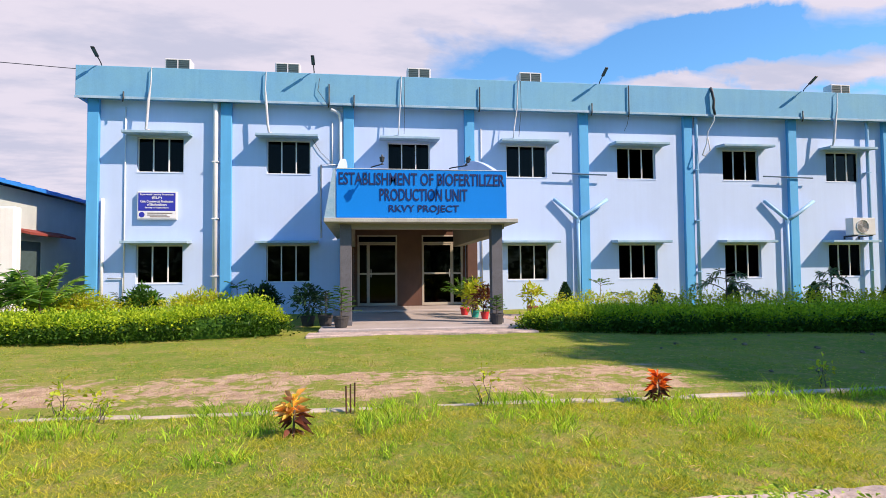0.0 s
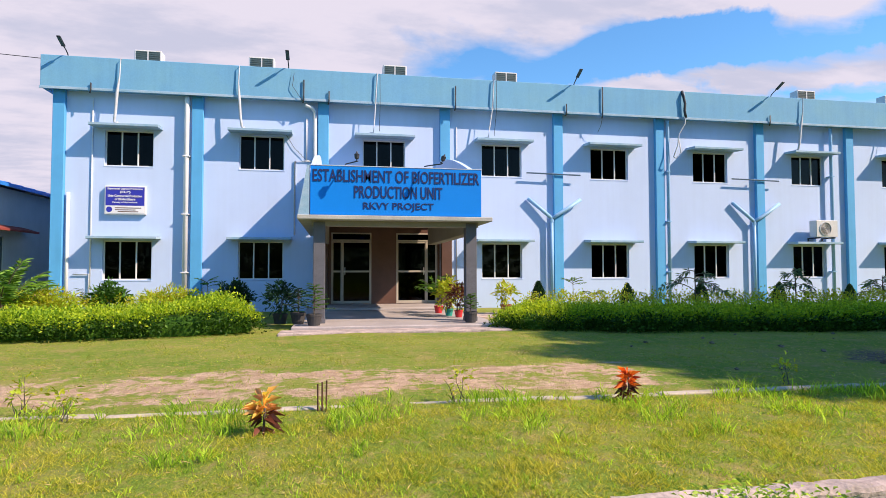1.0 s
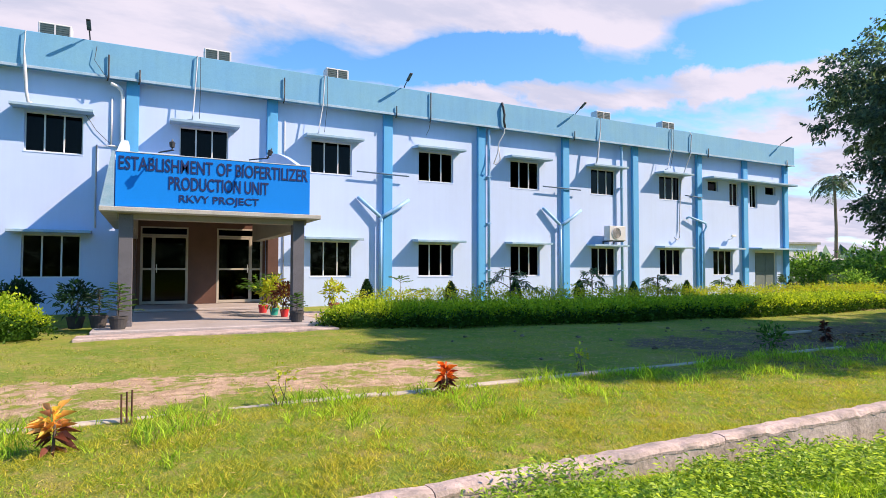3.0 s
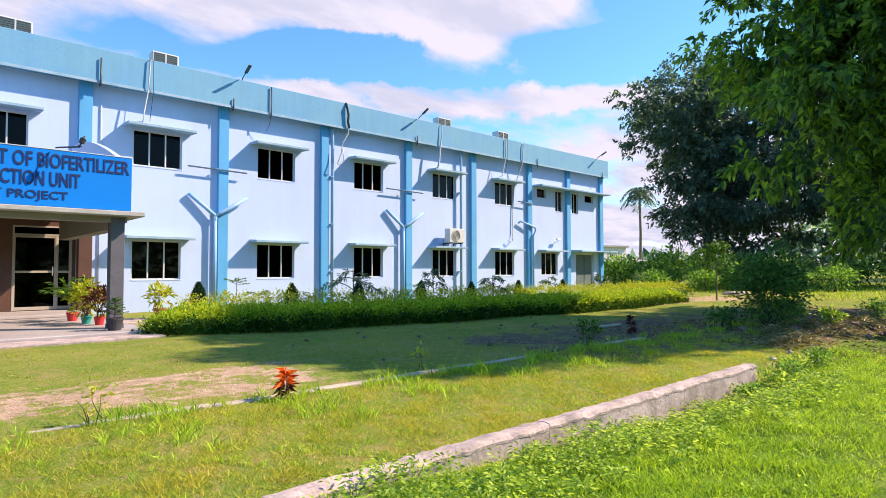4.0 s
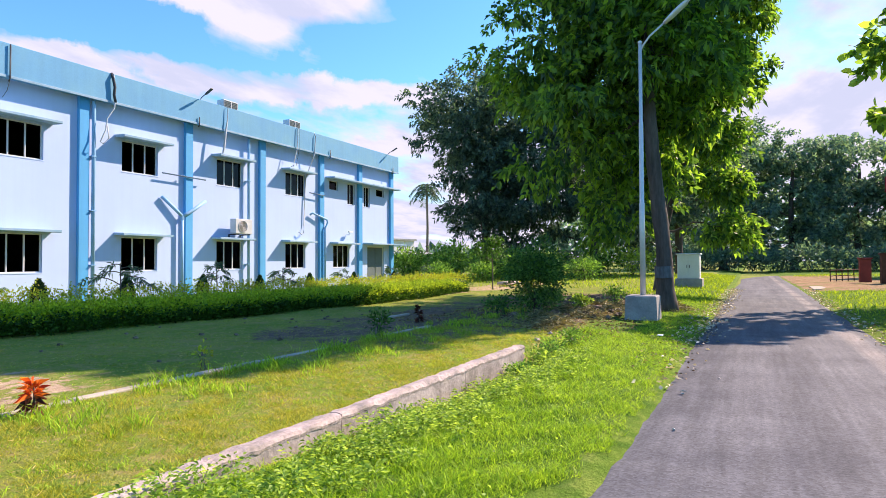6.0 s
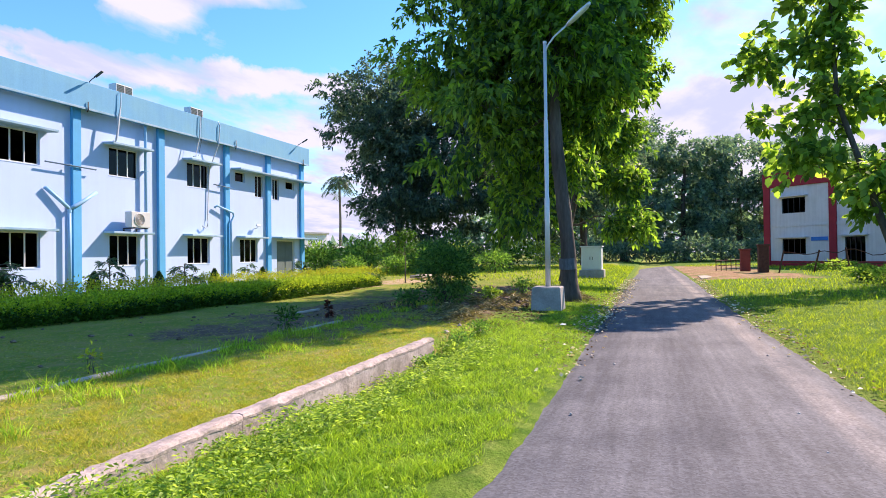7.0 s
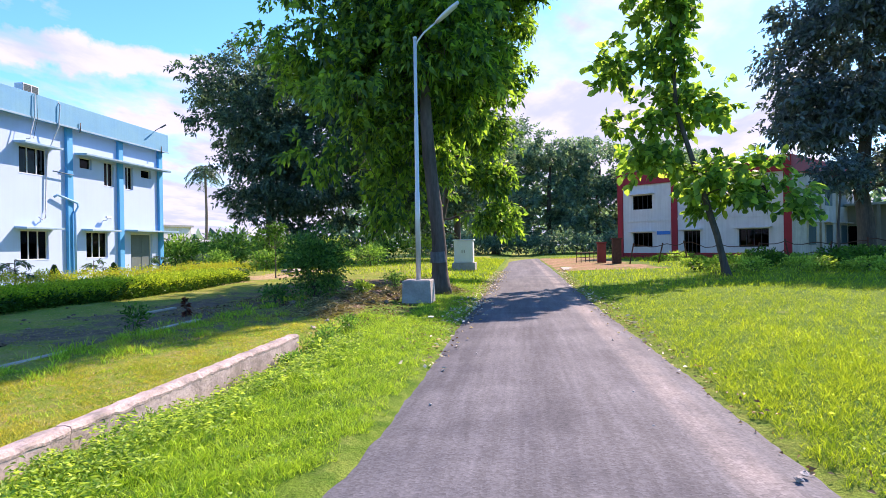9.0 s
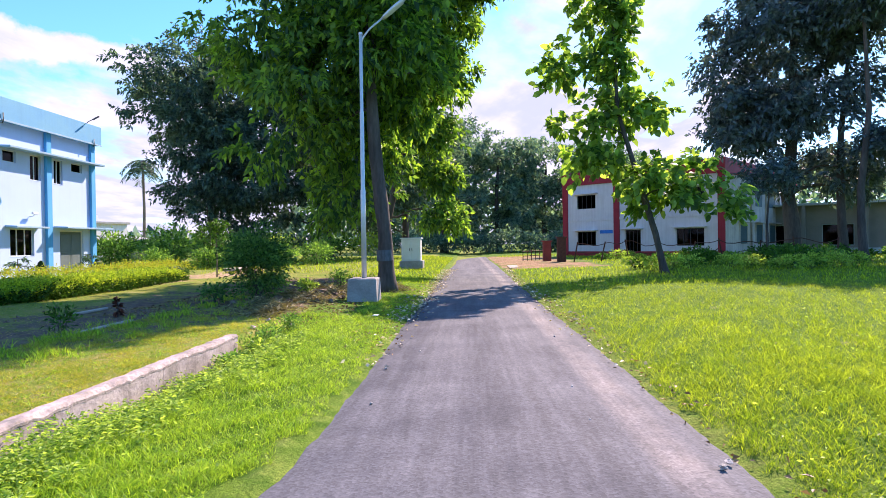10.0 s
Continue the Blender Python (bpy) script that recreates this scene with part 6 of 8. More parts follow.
def build_red_house():
    house = thing("red_trimmed_house", label="two-storey white house with dark red parapet and pillars", category="house")
    L = 14.4
    holes = [(1.4, 3.3, 4.35, 5.6), (1.4, 3.3, 1.0, 2.25), (6.2, 7.6, 0.1, 2.3), (10.7, 12.9, 4.35, 5.6), (10.7, 12.9, 0.9, 2.3)]
    ob = part("front_wall", plain_mesh(grid_wall(0, L, -0.1, 6.6, holes, 0, 0.25), "front_wall"), M_LIGHTWALL, house)
    part("side_wall", Shape().box(L - 0.25, L, 0.25, 20, -0.1, 6.6), M_SIDEWALL, house, "weather-stained cream side wall")
    part("side_wall", Shape().box(0, 0.25, 0.25, 20, -0.1, 6.6), M_LIGHTWALL, house)
    part("back_wall", Shape().box(0.25, L - 0.25, 19.75, 20, -0.1, 6.6), M_LIGHTWALL, house)
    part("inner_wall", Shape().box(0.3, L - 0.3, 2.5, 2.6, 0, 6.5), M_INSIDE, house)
    part("roof", Shape().box(-0.1, L + 0.1, -0.1, 20.1, 6.6, 6.72), M_LIGHTWALL, house)
    part("parapet", Shape().box(-0.16, L + 0.16, -0.16, 0.02, 6.55, 7.75, 0.02).box(L - 0.02, L + 0.16, 0.025, 20.2, 6.55, 7.75, 0.02).box(-0.16, 0.02, 0.025, 20.2, 6.55, 7.75, 0.02), M_REDPAINT, house, "dark red parapet")
    for s in (0.15, 5.4, L - 0.15):
        part("pillar", Shape().box(s - 0.27, s + 0.27, -0.12, 0.0, 0, 6.55, 0.01), M_REDPAINT, house)
    part("plinth_band", Shape().box(-0.02, L + 0.02, -0.05, 0.0, 0.0, 0.45), M_REDPAINT, house)
    part("floor_band", Shape().box(0.45, L - 0.45, -0.06, 0.0, 3.25, 3.45), M_LIGHTWALL, house)
    for k, (a, b, c, d) in enumerate(holes):
        w = part("window" if k != 2 else "door", Shape().box(a, a + 0.05, 0.08, 0.14, c, d).box(b - 0.05, b, 0.08, 0.14, c, d).box(a + 0.05, b - 0.05, 0.08, 0.14, d - 0.05, d).box(a + 0.05, b - 0.05, 0.08, 0.14, c, c + 0.05), M_DARKMETAL, house)
        for j in range(1, 4):
            xm = a + (b - a) * j / 4
            part("bar", Shape().box(xm - 0.02, xm + 0.02, 0.09, 0.13, c + 0.05, d - 0.05), M_DARKMETAL, w)
        pane = part("pane", Shape().box(a + 0.05, b - 0.05, 0.15, 0.156, c + 0.05, d - 0.05), M_GLASS, w)
        part("sunshade", Shape().box(a - 0.25, b + 0.25, -0.5, -0.005, d + 0.06, d + 0.15, 0.01), M_LIGHTWALL, house)
    part("name_plate", Shape().box(3.75, 5.0, -0.05, -0.005, 2.05, 2.35, 0.005), M_BLUEROOF, house)
    for j, s in enumerate((3.6, 7.6, 11.4, 15.4)):
        w = part("side_window", Shape().box(L - 0.002, L + 0.03, s, s + 1.7, 1.0, 2.6), M_ACGRILL, house, "dark shuttered window")
        part("frame", Shape().box(L + 0.002, L + 0.06, s - 0.09, s, 0.95, 2.65).box(L + 0.002, L + 0.06, s + 1.7, s + 1.79, 0.95, 2.65).box(L + 0.002, L + 0.06, s, s + 1.7, 2.6, 2.69), M_SIDEWALL, w)
        part("sunshade", Shape().box(L + 0.002, L + 0.5, s - 0.3, s + 2.0, 2.75, 2.84, 0.01), M_SIDEWALL, house)
        part("side_window", Shape().box(L - 0.002, L + 0.03, s, s + 1.7, 4.2, 5.4), M_ACGRILL, house, "dark shuttered window")
        part("sunshade", Shape().box(L + 0.002, L + 0.5, s - 0.3, s + 2.0, 5.55, 5.64, 0.01), M_SIDEWALL, house)
    for s in (6.2, 10.3, 14.2):
        part("wall_pier", Shape().box(L + 0.001, L + 0.16, s, s + 0.4, 0, 6.55, 0.01), M_SIDEWALL, house)
    part("outdoor_unit", Shape().box(L + 0.05, L + 0.42, 4.0, 5.0, 4.05, 4.7, 0.02), M_ACBODY, house, "pale air-conditioner box")
    place_along(house, (56.0, -9.65, -0.05), (-9.7, -10.6))


def build_long_house():
    house = thing("long_low_house", label="long low cream building in deep tree shade", category="house")
    holes = [(2 + 4.6 * k, 4.4 + 4.6 * k, 0.7, 2.6) for k in range(6)]
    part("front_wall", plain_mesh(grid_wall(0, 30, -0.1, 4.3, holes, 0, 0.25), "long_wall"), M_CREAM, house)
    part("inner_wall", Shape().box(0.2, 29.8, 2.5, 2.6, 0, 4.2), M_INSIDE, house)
    part("roof", Shape().box(-0.6, 30.6, -0.9, 8, 4.3, 4.5, 0.02), M_GREYSLAB, house)
    part("plinth", Shape().box(-0.02, 30.02, -0.06, -0.002, 0, 0.5), M_GREYWALL, house)
    for a, b, c, d in holes:
        w = part("window", Shape().box(a, b, 0.1, 0.16, c, c + 0.06).box(a, b, 0.1, 0.16, d - 0.06, d).box(a, a + 0.06, 0.1, 0.16, c + 0.06, d - 0.06).box(b - 0.06, b, 0.1, 0.16, c + 0.06, d - 0.06), M_GREYWALL, house)
        part("pane", Shape().box(a + 0.06, b - 0.06, 0.12, 0.126, c + 0.06, d - 0.06), M_GLASS, w)
    for k in range(7):
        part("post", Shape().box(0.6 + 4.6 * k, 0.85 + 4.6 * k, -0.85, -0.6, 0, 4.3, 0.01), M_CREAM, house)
    place_along(house, (58, -27, -0.05), (-0.62, -0.78))


def build_far_house():
    house = thing("distant_house", label="distant pale house beyond the bushes", category="house")
    part("wall", Shape().box(0, 10, 0, 8, 0, 4.6), M_LIGHTWALL, house)
    part("roof", Shape().box(-0.3, 10.3, -0.3, 8.3, 4.6, 4.9, 0.02), M_GREYSLAB, house)
    part("stair_head", Shape().box(3.0, 5.0, 2, 5, 4.9, 5.9), M_LIGHTWALL, house)
    part("window", Shape().box(2, 3.5, -0.03, 0.02, 1.6, 3.0), M_ACGRILL, house)
    part("window", Shape().box(6, 7.5, -0.03, 0.02, 1.6, 3.0), M_ACGRILL, house)
    place_along(house, (80, 47, 0), (0.3, 1))
    shed = thing("sheet_roof_shed", label="dark open shed with a sloping sheet roof", category="shed")
    part("roof", Shape().prism([(0, 1.9), (5.5, 2.35), (5.5, 2.42), (0, 1.97)], "y", -1.5, 1.5), M_GREYSLAB, shed)
    for x in (0.1, 5.3):
        for y in (-1.35, 1.3):
            part("post", Shape().box(x, x + 0.1, y, y + 0.1, 0, 1.9 + x * 0.08), M_RUST, shed)
    place_along(shed, (48, 26.5, 0), (0.5, 0.86))


build_left_house()
build_red_house()
build_long_house()
build_far_house()


# ---------------------------------------------------------------- roadside things
def build_pole():
    lamp = thing("street_lamp", (14.43, 2.16, 0), "tall galvanised street lamp on a concrete block", "street lamp")
    block = Shape()
    v = [(-0.36, -0.36, -0.1), (0.36, -0.36, -0.1), (0.36, 0.36, -0.1), (-0.36, 0.36, -0.1), (-0.34, -0.34, 0.43), (0.34, -0.34, 0.43), (0.34, 0.34, 0.43), (-0.34, 0.34, 0.43), (-0.31, -0.31, 0.455), (0.31, -0.31, 0.455), (0.31, 0.31, 0.455), (-0.31, 0.31, 0.455)]
    f = [(3, 2, 1, 0), (8, 9, 10, 11)] + [(i + j * 4, (i + 1) % 4 + j * 4, (i + 1) % 4 + 4 + j * 4, i + 4 + j * 4) for j in (0, 1) for i in range(4)]
    part("concrete_block", block.add(v, f), M_BLOCK, lamp, "rough grey concrete block")
    part("pole", Shape().tube([(0, 0, 0.45), (0, 0, 2.6), (0, 0, 2.62), (0, 0, 4.5), (0, 0, 4.52), (0, 0, 6.38)], [0.062, 0.062, 0.052, 0.052, 0.042, 0.042], 12), M_METAL, lamp, smooth=True)
    part("cap", Shape().lathe([(0.05, 0), (0.05, 0.05), (0.02, 0.07)], 10, (0, 0, 6.38)), M_METAL, lamp)
    part("arm", Shape().tube([(0, 0, 6.1), (0, -0.06, 6.32), (0, -0.22, 6.52), (0, -0.55, 6.78)], 0.024, 8), M_METAL, lamp, smooth=True)
    head = part("lamp_head", Shape().add(*shell_head()), M_METAL, lamp, smooth=True)
    head.matrix_basis = Matrix.Translation((0, -0.80, 6.98)) @ Euler((radians(-40), 0, 0)).to_matrix().to_4x4()
    part("lens", Shape().box(-0.075, 0.075, -0.3, 0.12, -0.05, -0.03, 0.01), M_ACBODY, head)


def shell_head():
    """A long rounded lamp shell."""
    rings, n = 9, 10
    v, f = [], []
    for i in range(rings):
        t = i / (rings - 1)
        r = 0.03 + 0.085 * math.sin(math.pi * min(1, 0.12 + 0.80 * t)) ** 0.7
        for k in range(n):
            a = 2 * math.pi * k / n
            v.append((r * math.cos(a), 0.34 - 0.72 * t, r * 0.55 * math.sin(a)))
    for i in range(rings - 1):
        for k in range(n):
            f.append((i * n + k, i * n + (k + 1) % n, (i + 1) * n + (k + 1) % n, (i + 1) * n + k))
    f.append(tuple(range(n)))
    f.append(tuple((rings - 1) * n + k for k in range(n - 1, -1, -1)))
    return v, f


def build_cabinet():
    box = thing("electric_cabinet", (31.9, 2.62, -0.05), "white metal electric cabinet on a concrete plinth", "cabinet")
    part("plinth", Shape().box(-0.62, 0.62, -0.62, 0.62, 0.0, 0.42, 0.02), M_BLOCK, box)
    part("body", Shape().box(-0.5, 0.5, -0.5, 0.52, 0.42, 1.60, 0.02), M_KIOSK, box)
    part("roof", Shape().box(-0.56, 0.56, -0.56, 0.58, 1.60, 1.67, 0.02), M_KIOSK, box)
    for k in range(2):
        d = part("door", Shape().box(-0.52, -0.5, -0.48 + k * 0.5, -0.01 + k * 0.5, 0.5, 1.55, 0.004), M_KIOSK, box)
        part("handle", Shape().box(-0.55, -0.522, -0.06 + k * 0.12, -0.03 + k * 0.12, 0.95, 1.1), M_DARKMETAL, d)


def build_gate():
    for (x, y), w, h, mat, label in (((42.0, -6.05), 0.55, 1.35, M_BRICK, "square red-painted gate pillar"), ((40.0, -6.75), 0.55, 1.6, M_RUST, "square dark weathered gate pillar")):
        p = thing("gate_pillar", (x, y, -0.05), label, "pillar", "gate pillars")
        part("shaft", Shape().box(-w / 2, w / 2, -w / 2, w / 2, 0, h, 0.02), mat, p)
        part("cap", Shape().box(-w / 2 - 0.06, w / 2 + 0.06, -w / 2 - 0.06, w / 2 + 0.06, h, h + 0.1, 0.02), mat, p)
    fence = thing("pipe_fence", label="sagging rusty pipe fence before the red-trimmed house", category="fence")
    rng = random.Random(4)
    pts = [(39.0 - 0.9 * k, -7.4 - 1.55 * k) for k in range(9)]
    tops = []
    for x, y in pts:
        lean = Vector((rng.uniform(-0.25, 0.25), rng.uniform(-0.3, 0.3), rng.uniform(1.15, 1.45)))
        part("post", Shape().tube([(x, y, -0.1), (x + lean.x, y + lean.y, lean.z)], 0.045, 6), M_RUST, fence)
        tops.append(Vector((x, y, 0)) + lean)
    for a, b in zip(tops, tops[1:]):
        part("rail", Shape().tube(bent(a - Vector((0, 0, 0.1)), b - Vector((0, 0, 0.15)), -0.05, rng), 0.025, 5), M_RUST, fence)
        part("rail", Shape().tube(bent(a - Vector((0, 0, 0.7)), b - Vector((0, 0, 0.65)), -0.04, rng), 0.025, 5), M_RUST, fence)
    barrier = thing("pipe_barrier", (44.5, -4.6, -0.1), "low rusty pipe barrier on the bare yard", "barrier")
    for k in range(6):
        part("post", Shape().tube([(0.3 * k, -0.35 * k, 0), (0.3 * k + 0.1, -0.35 * k, 0.85)], 0.03, 5), M_RUST, barrier)
    part("rail", Shape().tube([(0, 0, 0.7), (1.6, -1.8, 0.75)], 0.03, 5), M_RUST, barrier)
    part("rail", Shape().tube([(0, 0, 0.35), (1.6, -1.8, 0.4)], 0.03, 5), M_RUST, barrier)


build_pole()
build_cabinet()
build_gate()
stakes = thing("iron_stakes", (0.06, 5.34, 0), "three rusty iron stakes in the grass", "stakes")
for dx, dy, h in ((-0.035, 0, 0.24), (0.0, 0.03, 0.25), (0.035, -0.01, 0.27)):
    part("stake", Shape().tube([(dx, dy, -0.1), (dx * 1.1, dy, h)], 0.008, 6), M_RUST, stakes)
solid("culvert_slab", Shape().prism([(32.9, -2.75), (36.7, -2.85), (41.4, -6.5), (37.6, -5.9)], "z", -0.22, -0.13), M_KERB, "pale concrete culvert slab by the gate", "pavement", "structure")
solid("stone_bench", Shape().box(-0.9, 0.9, -0.3, 0.3, 0.0, 0.14, 0.03), M_KERB, "low pale concrete slab on the bare ground", "slab", at=(29.5, 11.4, 0.05))

# ---------------------------------------------------------------- hedges and plants
L_PALM = leaf_material("young_palm_leaves", (0.050, 0.115, 0.085), (0.110, 0.200, 0.110), 0.3)


def build_hedge(name, label, line, wide, high, count, seed, rough=1.0, end_high=None, coat=None):
    """A clipped hedge along a line of (x, y): a solid core coloured dark for shade between leaves, and a coat of small
    leaves with a bumpy top.
    """
    r = np.random.default_rng(seed)
    line = np.array(line, float)
    seg = np.hypot(*np.diff(line, axis=0).T)
    s = np.concatenate([[0], np.cumsum(seg)])
    coat = coat or L_HEDGE
    hedge = thing(name, label=label, category="hedge")

    def along(t):
        return np.stack([np.interp(t, s, line[:, 0]), np.interp(t, s, line[:, 1])], 1)

    def across(t):
        d = along(np.minimum(t + 0.1, s[-1])) - along(np.maximum(t - 0.1, 0))
        d = unit(d)
        return np.stack([-d[:, 1], d[:, 0]], 1)

    def tall(t, u):
        p = np.stack([t, u * 3], 1)
        ends = np.minimum(np.clip(t / 0.5, 0, 1), np.clip((s[-1] - t) / 0.5, 0, 1)) ** 0.5
        top = high if end_high is None else high + (end_high - high) * np.clip((t - s[-1] + 3.2) / 2.6, 0, 1) ** 2
        return top * (0.86 + 0.10 * rough * wobble(p, seed, 1.7) + 0.09 * rough * wobble(p, seed + 1, 0.5)) * (0.45 + 0.55 * ends)

    core = Shape()
    n = max(8, int(s[-1] / 0.3))
    rows = []
    for k in range(n + 1):
        t = np.array([0.15 + (s[-1] - 0.3) * k / n])
        p, q, h = along(t)[0], across(t)[0], tall(t, np.array([0.0]))[0] * 0.70
        w = wide * 0.36
        rows.append([(p[0] + q[0] * w * a, p[1] + q[1] * w * a, h * b) for a, b in ((-1, 0), (-1.02, 0.6), (-0.75, 0.95), (0, 1), (0.75, 0.95), (1.02, 0.6), (1, 0))])
    v = [p for row in rows for p in row]
    f = [(k * 7 + j, k * 7 + j + 1, (k + 1) * 7 + j + 1, (k + 1) * 7 + j) for k in range(n) for j in range(6)]
    f += [tuple(range(7)), tuple(n * 7 + j for j in range(6, -1, -1))]
    part("inner_mass", core.add(v, f), L_HEDGEDARK, hedge, "solid core coloured dark as shaded gaps")
    t = r.uniform(0, s[-1], count)
    kind = r.uniform(0, 1, count)
    u = np.where(kind < 0.55, r.uniform(-1, 1, count), np.sign(r.uniform(-1, 0.6, count)))
    h = tall(t, u)
    z = np.where(kind < 0.55, h * (1 - 0.16 * np.abs(u) ** 4), h * r.uniform(0.04, 0.97, count) ** 0.8)
    bulge = 1 - 0.12 * (z / h) ** 3 + np.where(kind < 0.55, 0.0, 0.16 * wobble(np.stack([t, z * 2 + 5 * u], 1), seed + 5, 0.32))
    p = along(t) + across(t) * (u * wide * 0.5 * bulge)[:, None]
    at = np.stack([p[:, 0], p[:, 1], z], 1) + r.normal(size=(count, 3)) * 0.06
    out = np.concatenate([across(t) * (u * np.where(kind < 0.55, 0.3, 1.0))[:, None], np.where(kind < 0.55, 1.0, 0.45)[:, None]], 1)
    way = out + r.normal(size=(count, 3)) * 0.7
    # lower side leaves take a darker green, with the hedge's shade put in
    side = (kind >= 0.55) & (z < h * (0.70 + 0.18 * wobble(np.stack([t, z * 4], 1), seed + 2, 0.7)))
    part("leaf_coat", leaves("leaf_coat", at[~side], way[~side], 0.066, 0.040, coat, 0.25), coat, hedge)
    part("side_leaves", leaves("side_leaves", at[side], way[side], 0.074, 0.042, L_HEDGESIDE, 0.25), L_HEDGESIDE, hedge, "side leaves with shade darkened into their green")
    sprigs = int(22 * s[-1])
    ts = r.uniform(0.1, s[-1] - 0.1, sprigs)
    us = r.uniform(-0.9, 0.9, sprigs)
    base = along(ts) + across(ts) * (us * wide * 0.5)[:, None]
    hs = tall(ts, us)
    k = np.repeat(np.arange(sprigs), 9)
    lift = r.uniform(-0.02, 0.13, len(k))
    at = np.stack([base[k, 0], base[k, 1], hs[k] + lift], 1) + r.normal(size=(len(k), 3)) * 0.018
    part("top_growth", leaves("top_growth", at, r.normal(size=(len(k), 3)) + (0, 0, 0.5), 0.062, 0.036, coat, 0.25), coat, hedge)
    return hedge


def build_bush(name, label, at, size, count, leaf, mat, seed, category="bush", group="", stems=9, bark=None, droop=0.1, hollow=0.5):
    """A bush or small plant: stems from the foot and leaves in a lumpy round crown."""
    r, rng = np.random.default_rng(seed), random.Random(seed)
    bush = thing(name, at, label, category, group)
    way = unit(r.normal(size=(count, 3)))
    way[:, 2] = np.abs(way[:, 2]) * np.where(r.uniform(0, 1, count) < 0.75, 1, -1)
    far = r.uniform(0.05, 1, count) ** (1 - hollow)
    lump = 1 + 0.22 * np.sin(way[:, 0] * 6 + seed) * np.cos(way[:, 1] * 5 + seed * 2) + 0.15 * np.sin(way[:, 2] * 8 + way[:, 0] * 7)
    p = way * (far * lump)[:, None] * np.array(size) * (1, 1, 0.5) + (0, 0, size[2] * 0.52)
    p[:, 2] = np.maximum(p[:, 2], 0.04)
    wood = Shape()
    for k in range(stems):
        e = p[r.integers(count)]
        wood.tube(bent((rng.uniform(-0.05, 0.05), rng.uniform(-0.05, 0.05), -0.05), e, 0.05, rng, 5), [0.012 * size[2] + 0.001, 0.010 * size[2] + 0.001, 0.007 * size[2] + 0.001, 0.004 * size[2] + 0.001, 0.002], 5, caps=False)
    part("stem", wood, bark or M_BARK, bush)
    part("foliage", leaves("foliage", p, way + r.normal(size=(count, 3)) * 0.6 + (0, 0, 0.2 - droop), *leaf, mat, 0.25, 0.1), mat, bush)
    return bush


def build_cone_tree(at, high, seed):
    r = np.random.default_rng(seed)
    tree = thing("cone_conifer", at, "small dark green cone-shaped conifer", "conifer", "cone conifers")
    n = 1500
    t = r.uniform(0, 1, n) ** 0.8
    a = r.uniform(0, 2 * np.pi, n)
    rad = high * 0.27 * (np.sin(np.pi * np.minimum(1, 0.16 + 0.86 * t)) ** 0.8) * (1 - t * 0.35) * (1 + 0.12 * np.sin(a * 3 + seed)) * r.uniform(0.75, 1.05, n)
    p = np.stack([rad * np.cos(a), rad * np.sin(a), 0.04 + t * high * 0.97], 1)
    way = np.stack([np.cos(a) * 0.5, np.sin(a) * 0.5, np.ones(n)], 1) + r.normal(size=(n, 3)) * 0.25
    part("trunk", Shape().tube([(0, 0, -0.05), (0, 0, high * 0.9)], [0.03, 0.006], 6), M_BARK, tree)
    part("foliage", leaves("foliage", p, way, 0.10, 0.035, L_DARKSHRUB, 0.2), L_DARKSHRUB, tree)
    return tree


def build_frond_plant(name, label, at, high, fronds, length, leaflets, leaf, mat, seed, trunk_r=0.02, droop=0.5, up=0.75, group="", category="plant", bark=None, lowest=0.85, hang=0.0, start=0.18):
    """A palm-like plant: a stem with arching fronds, each with two rows of leaflets."""
    r, rng = np.random.default_rng(seed), random.Random(seed)
    plant = thing(name, at, label, category, group)
    wood = Shape()
    if high > 0.05:
        wood.tube([(0, 0, -0.1), (0.02 * high, 0.01, high * 0.5), (0, 0, high)], [trunk_r * 1.3, trunk_r, trunk_r * 0.8], 8)
    feet, ways = [], []
    for k in range(fronds):
        a = 2.4 * k + rng.uniform(-0.3, 0.3)
        tilt = up * rng.uniform(0.5, 1.25)
        ln = length * rng.uniform(0.75, 1.15)
        rise = lowest + (1 - lowest) * (k + 0.5) / fronds
        z0 = high * rise if high > 0.05 else 0.02
        ln *= 1.0 if lowest > 0.8 else 1.2 - 0.75 * (rise - lowest) / (1 - lowest)
        run = []
        for i in range(8):
            s = i / 7
            d = ln * s
            run.append(Vector((math.cos(a) * d * math.cos(tilt), math.sin(a) * d * math.cos(tilt), z0 + d * math.sin(tilt) - droop * ln * s * s)))
        wood.tube(run, [0.008 * length + 0.004] * 4 + [0.005 * length + 0.002] * 4, 4, caps=False)
        for j in range(leaflets):
            s = start + (0.98 - start) * j / leaflets
            i = min(6, int(s * 7))
            p = run[i].lerp(run[i + 1], s * 7 - i)
            along = (run[i + 1] - run[i]).normalized()
            side = along.cross(Vector((0, 0, 1))).normalized()
            for sign in (-1, 1):
                feet.append(tuple(p))
                ways.append(tuple(side * sign + along * 0.55 + Vector((0, 0, rng.uniform(-0.35, 0.2) + hang * rng.uniform(-1.5, 0.9)))))
    part("stem", wood, bark or M_BARK, plant)
    part("fronds", leaves("fronds", np.array(feet), np.array(ways), *leaf, mat, 0.12, 0.15), mat, plant)
    return plant


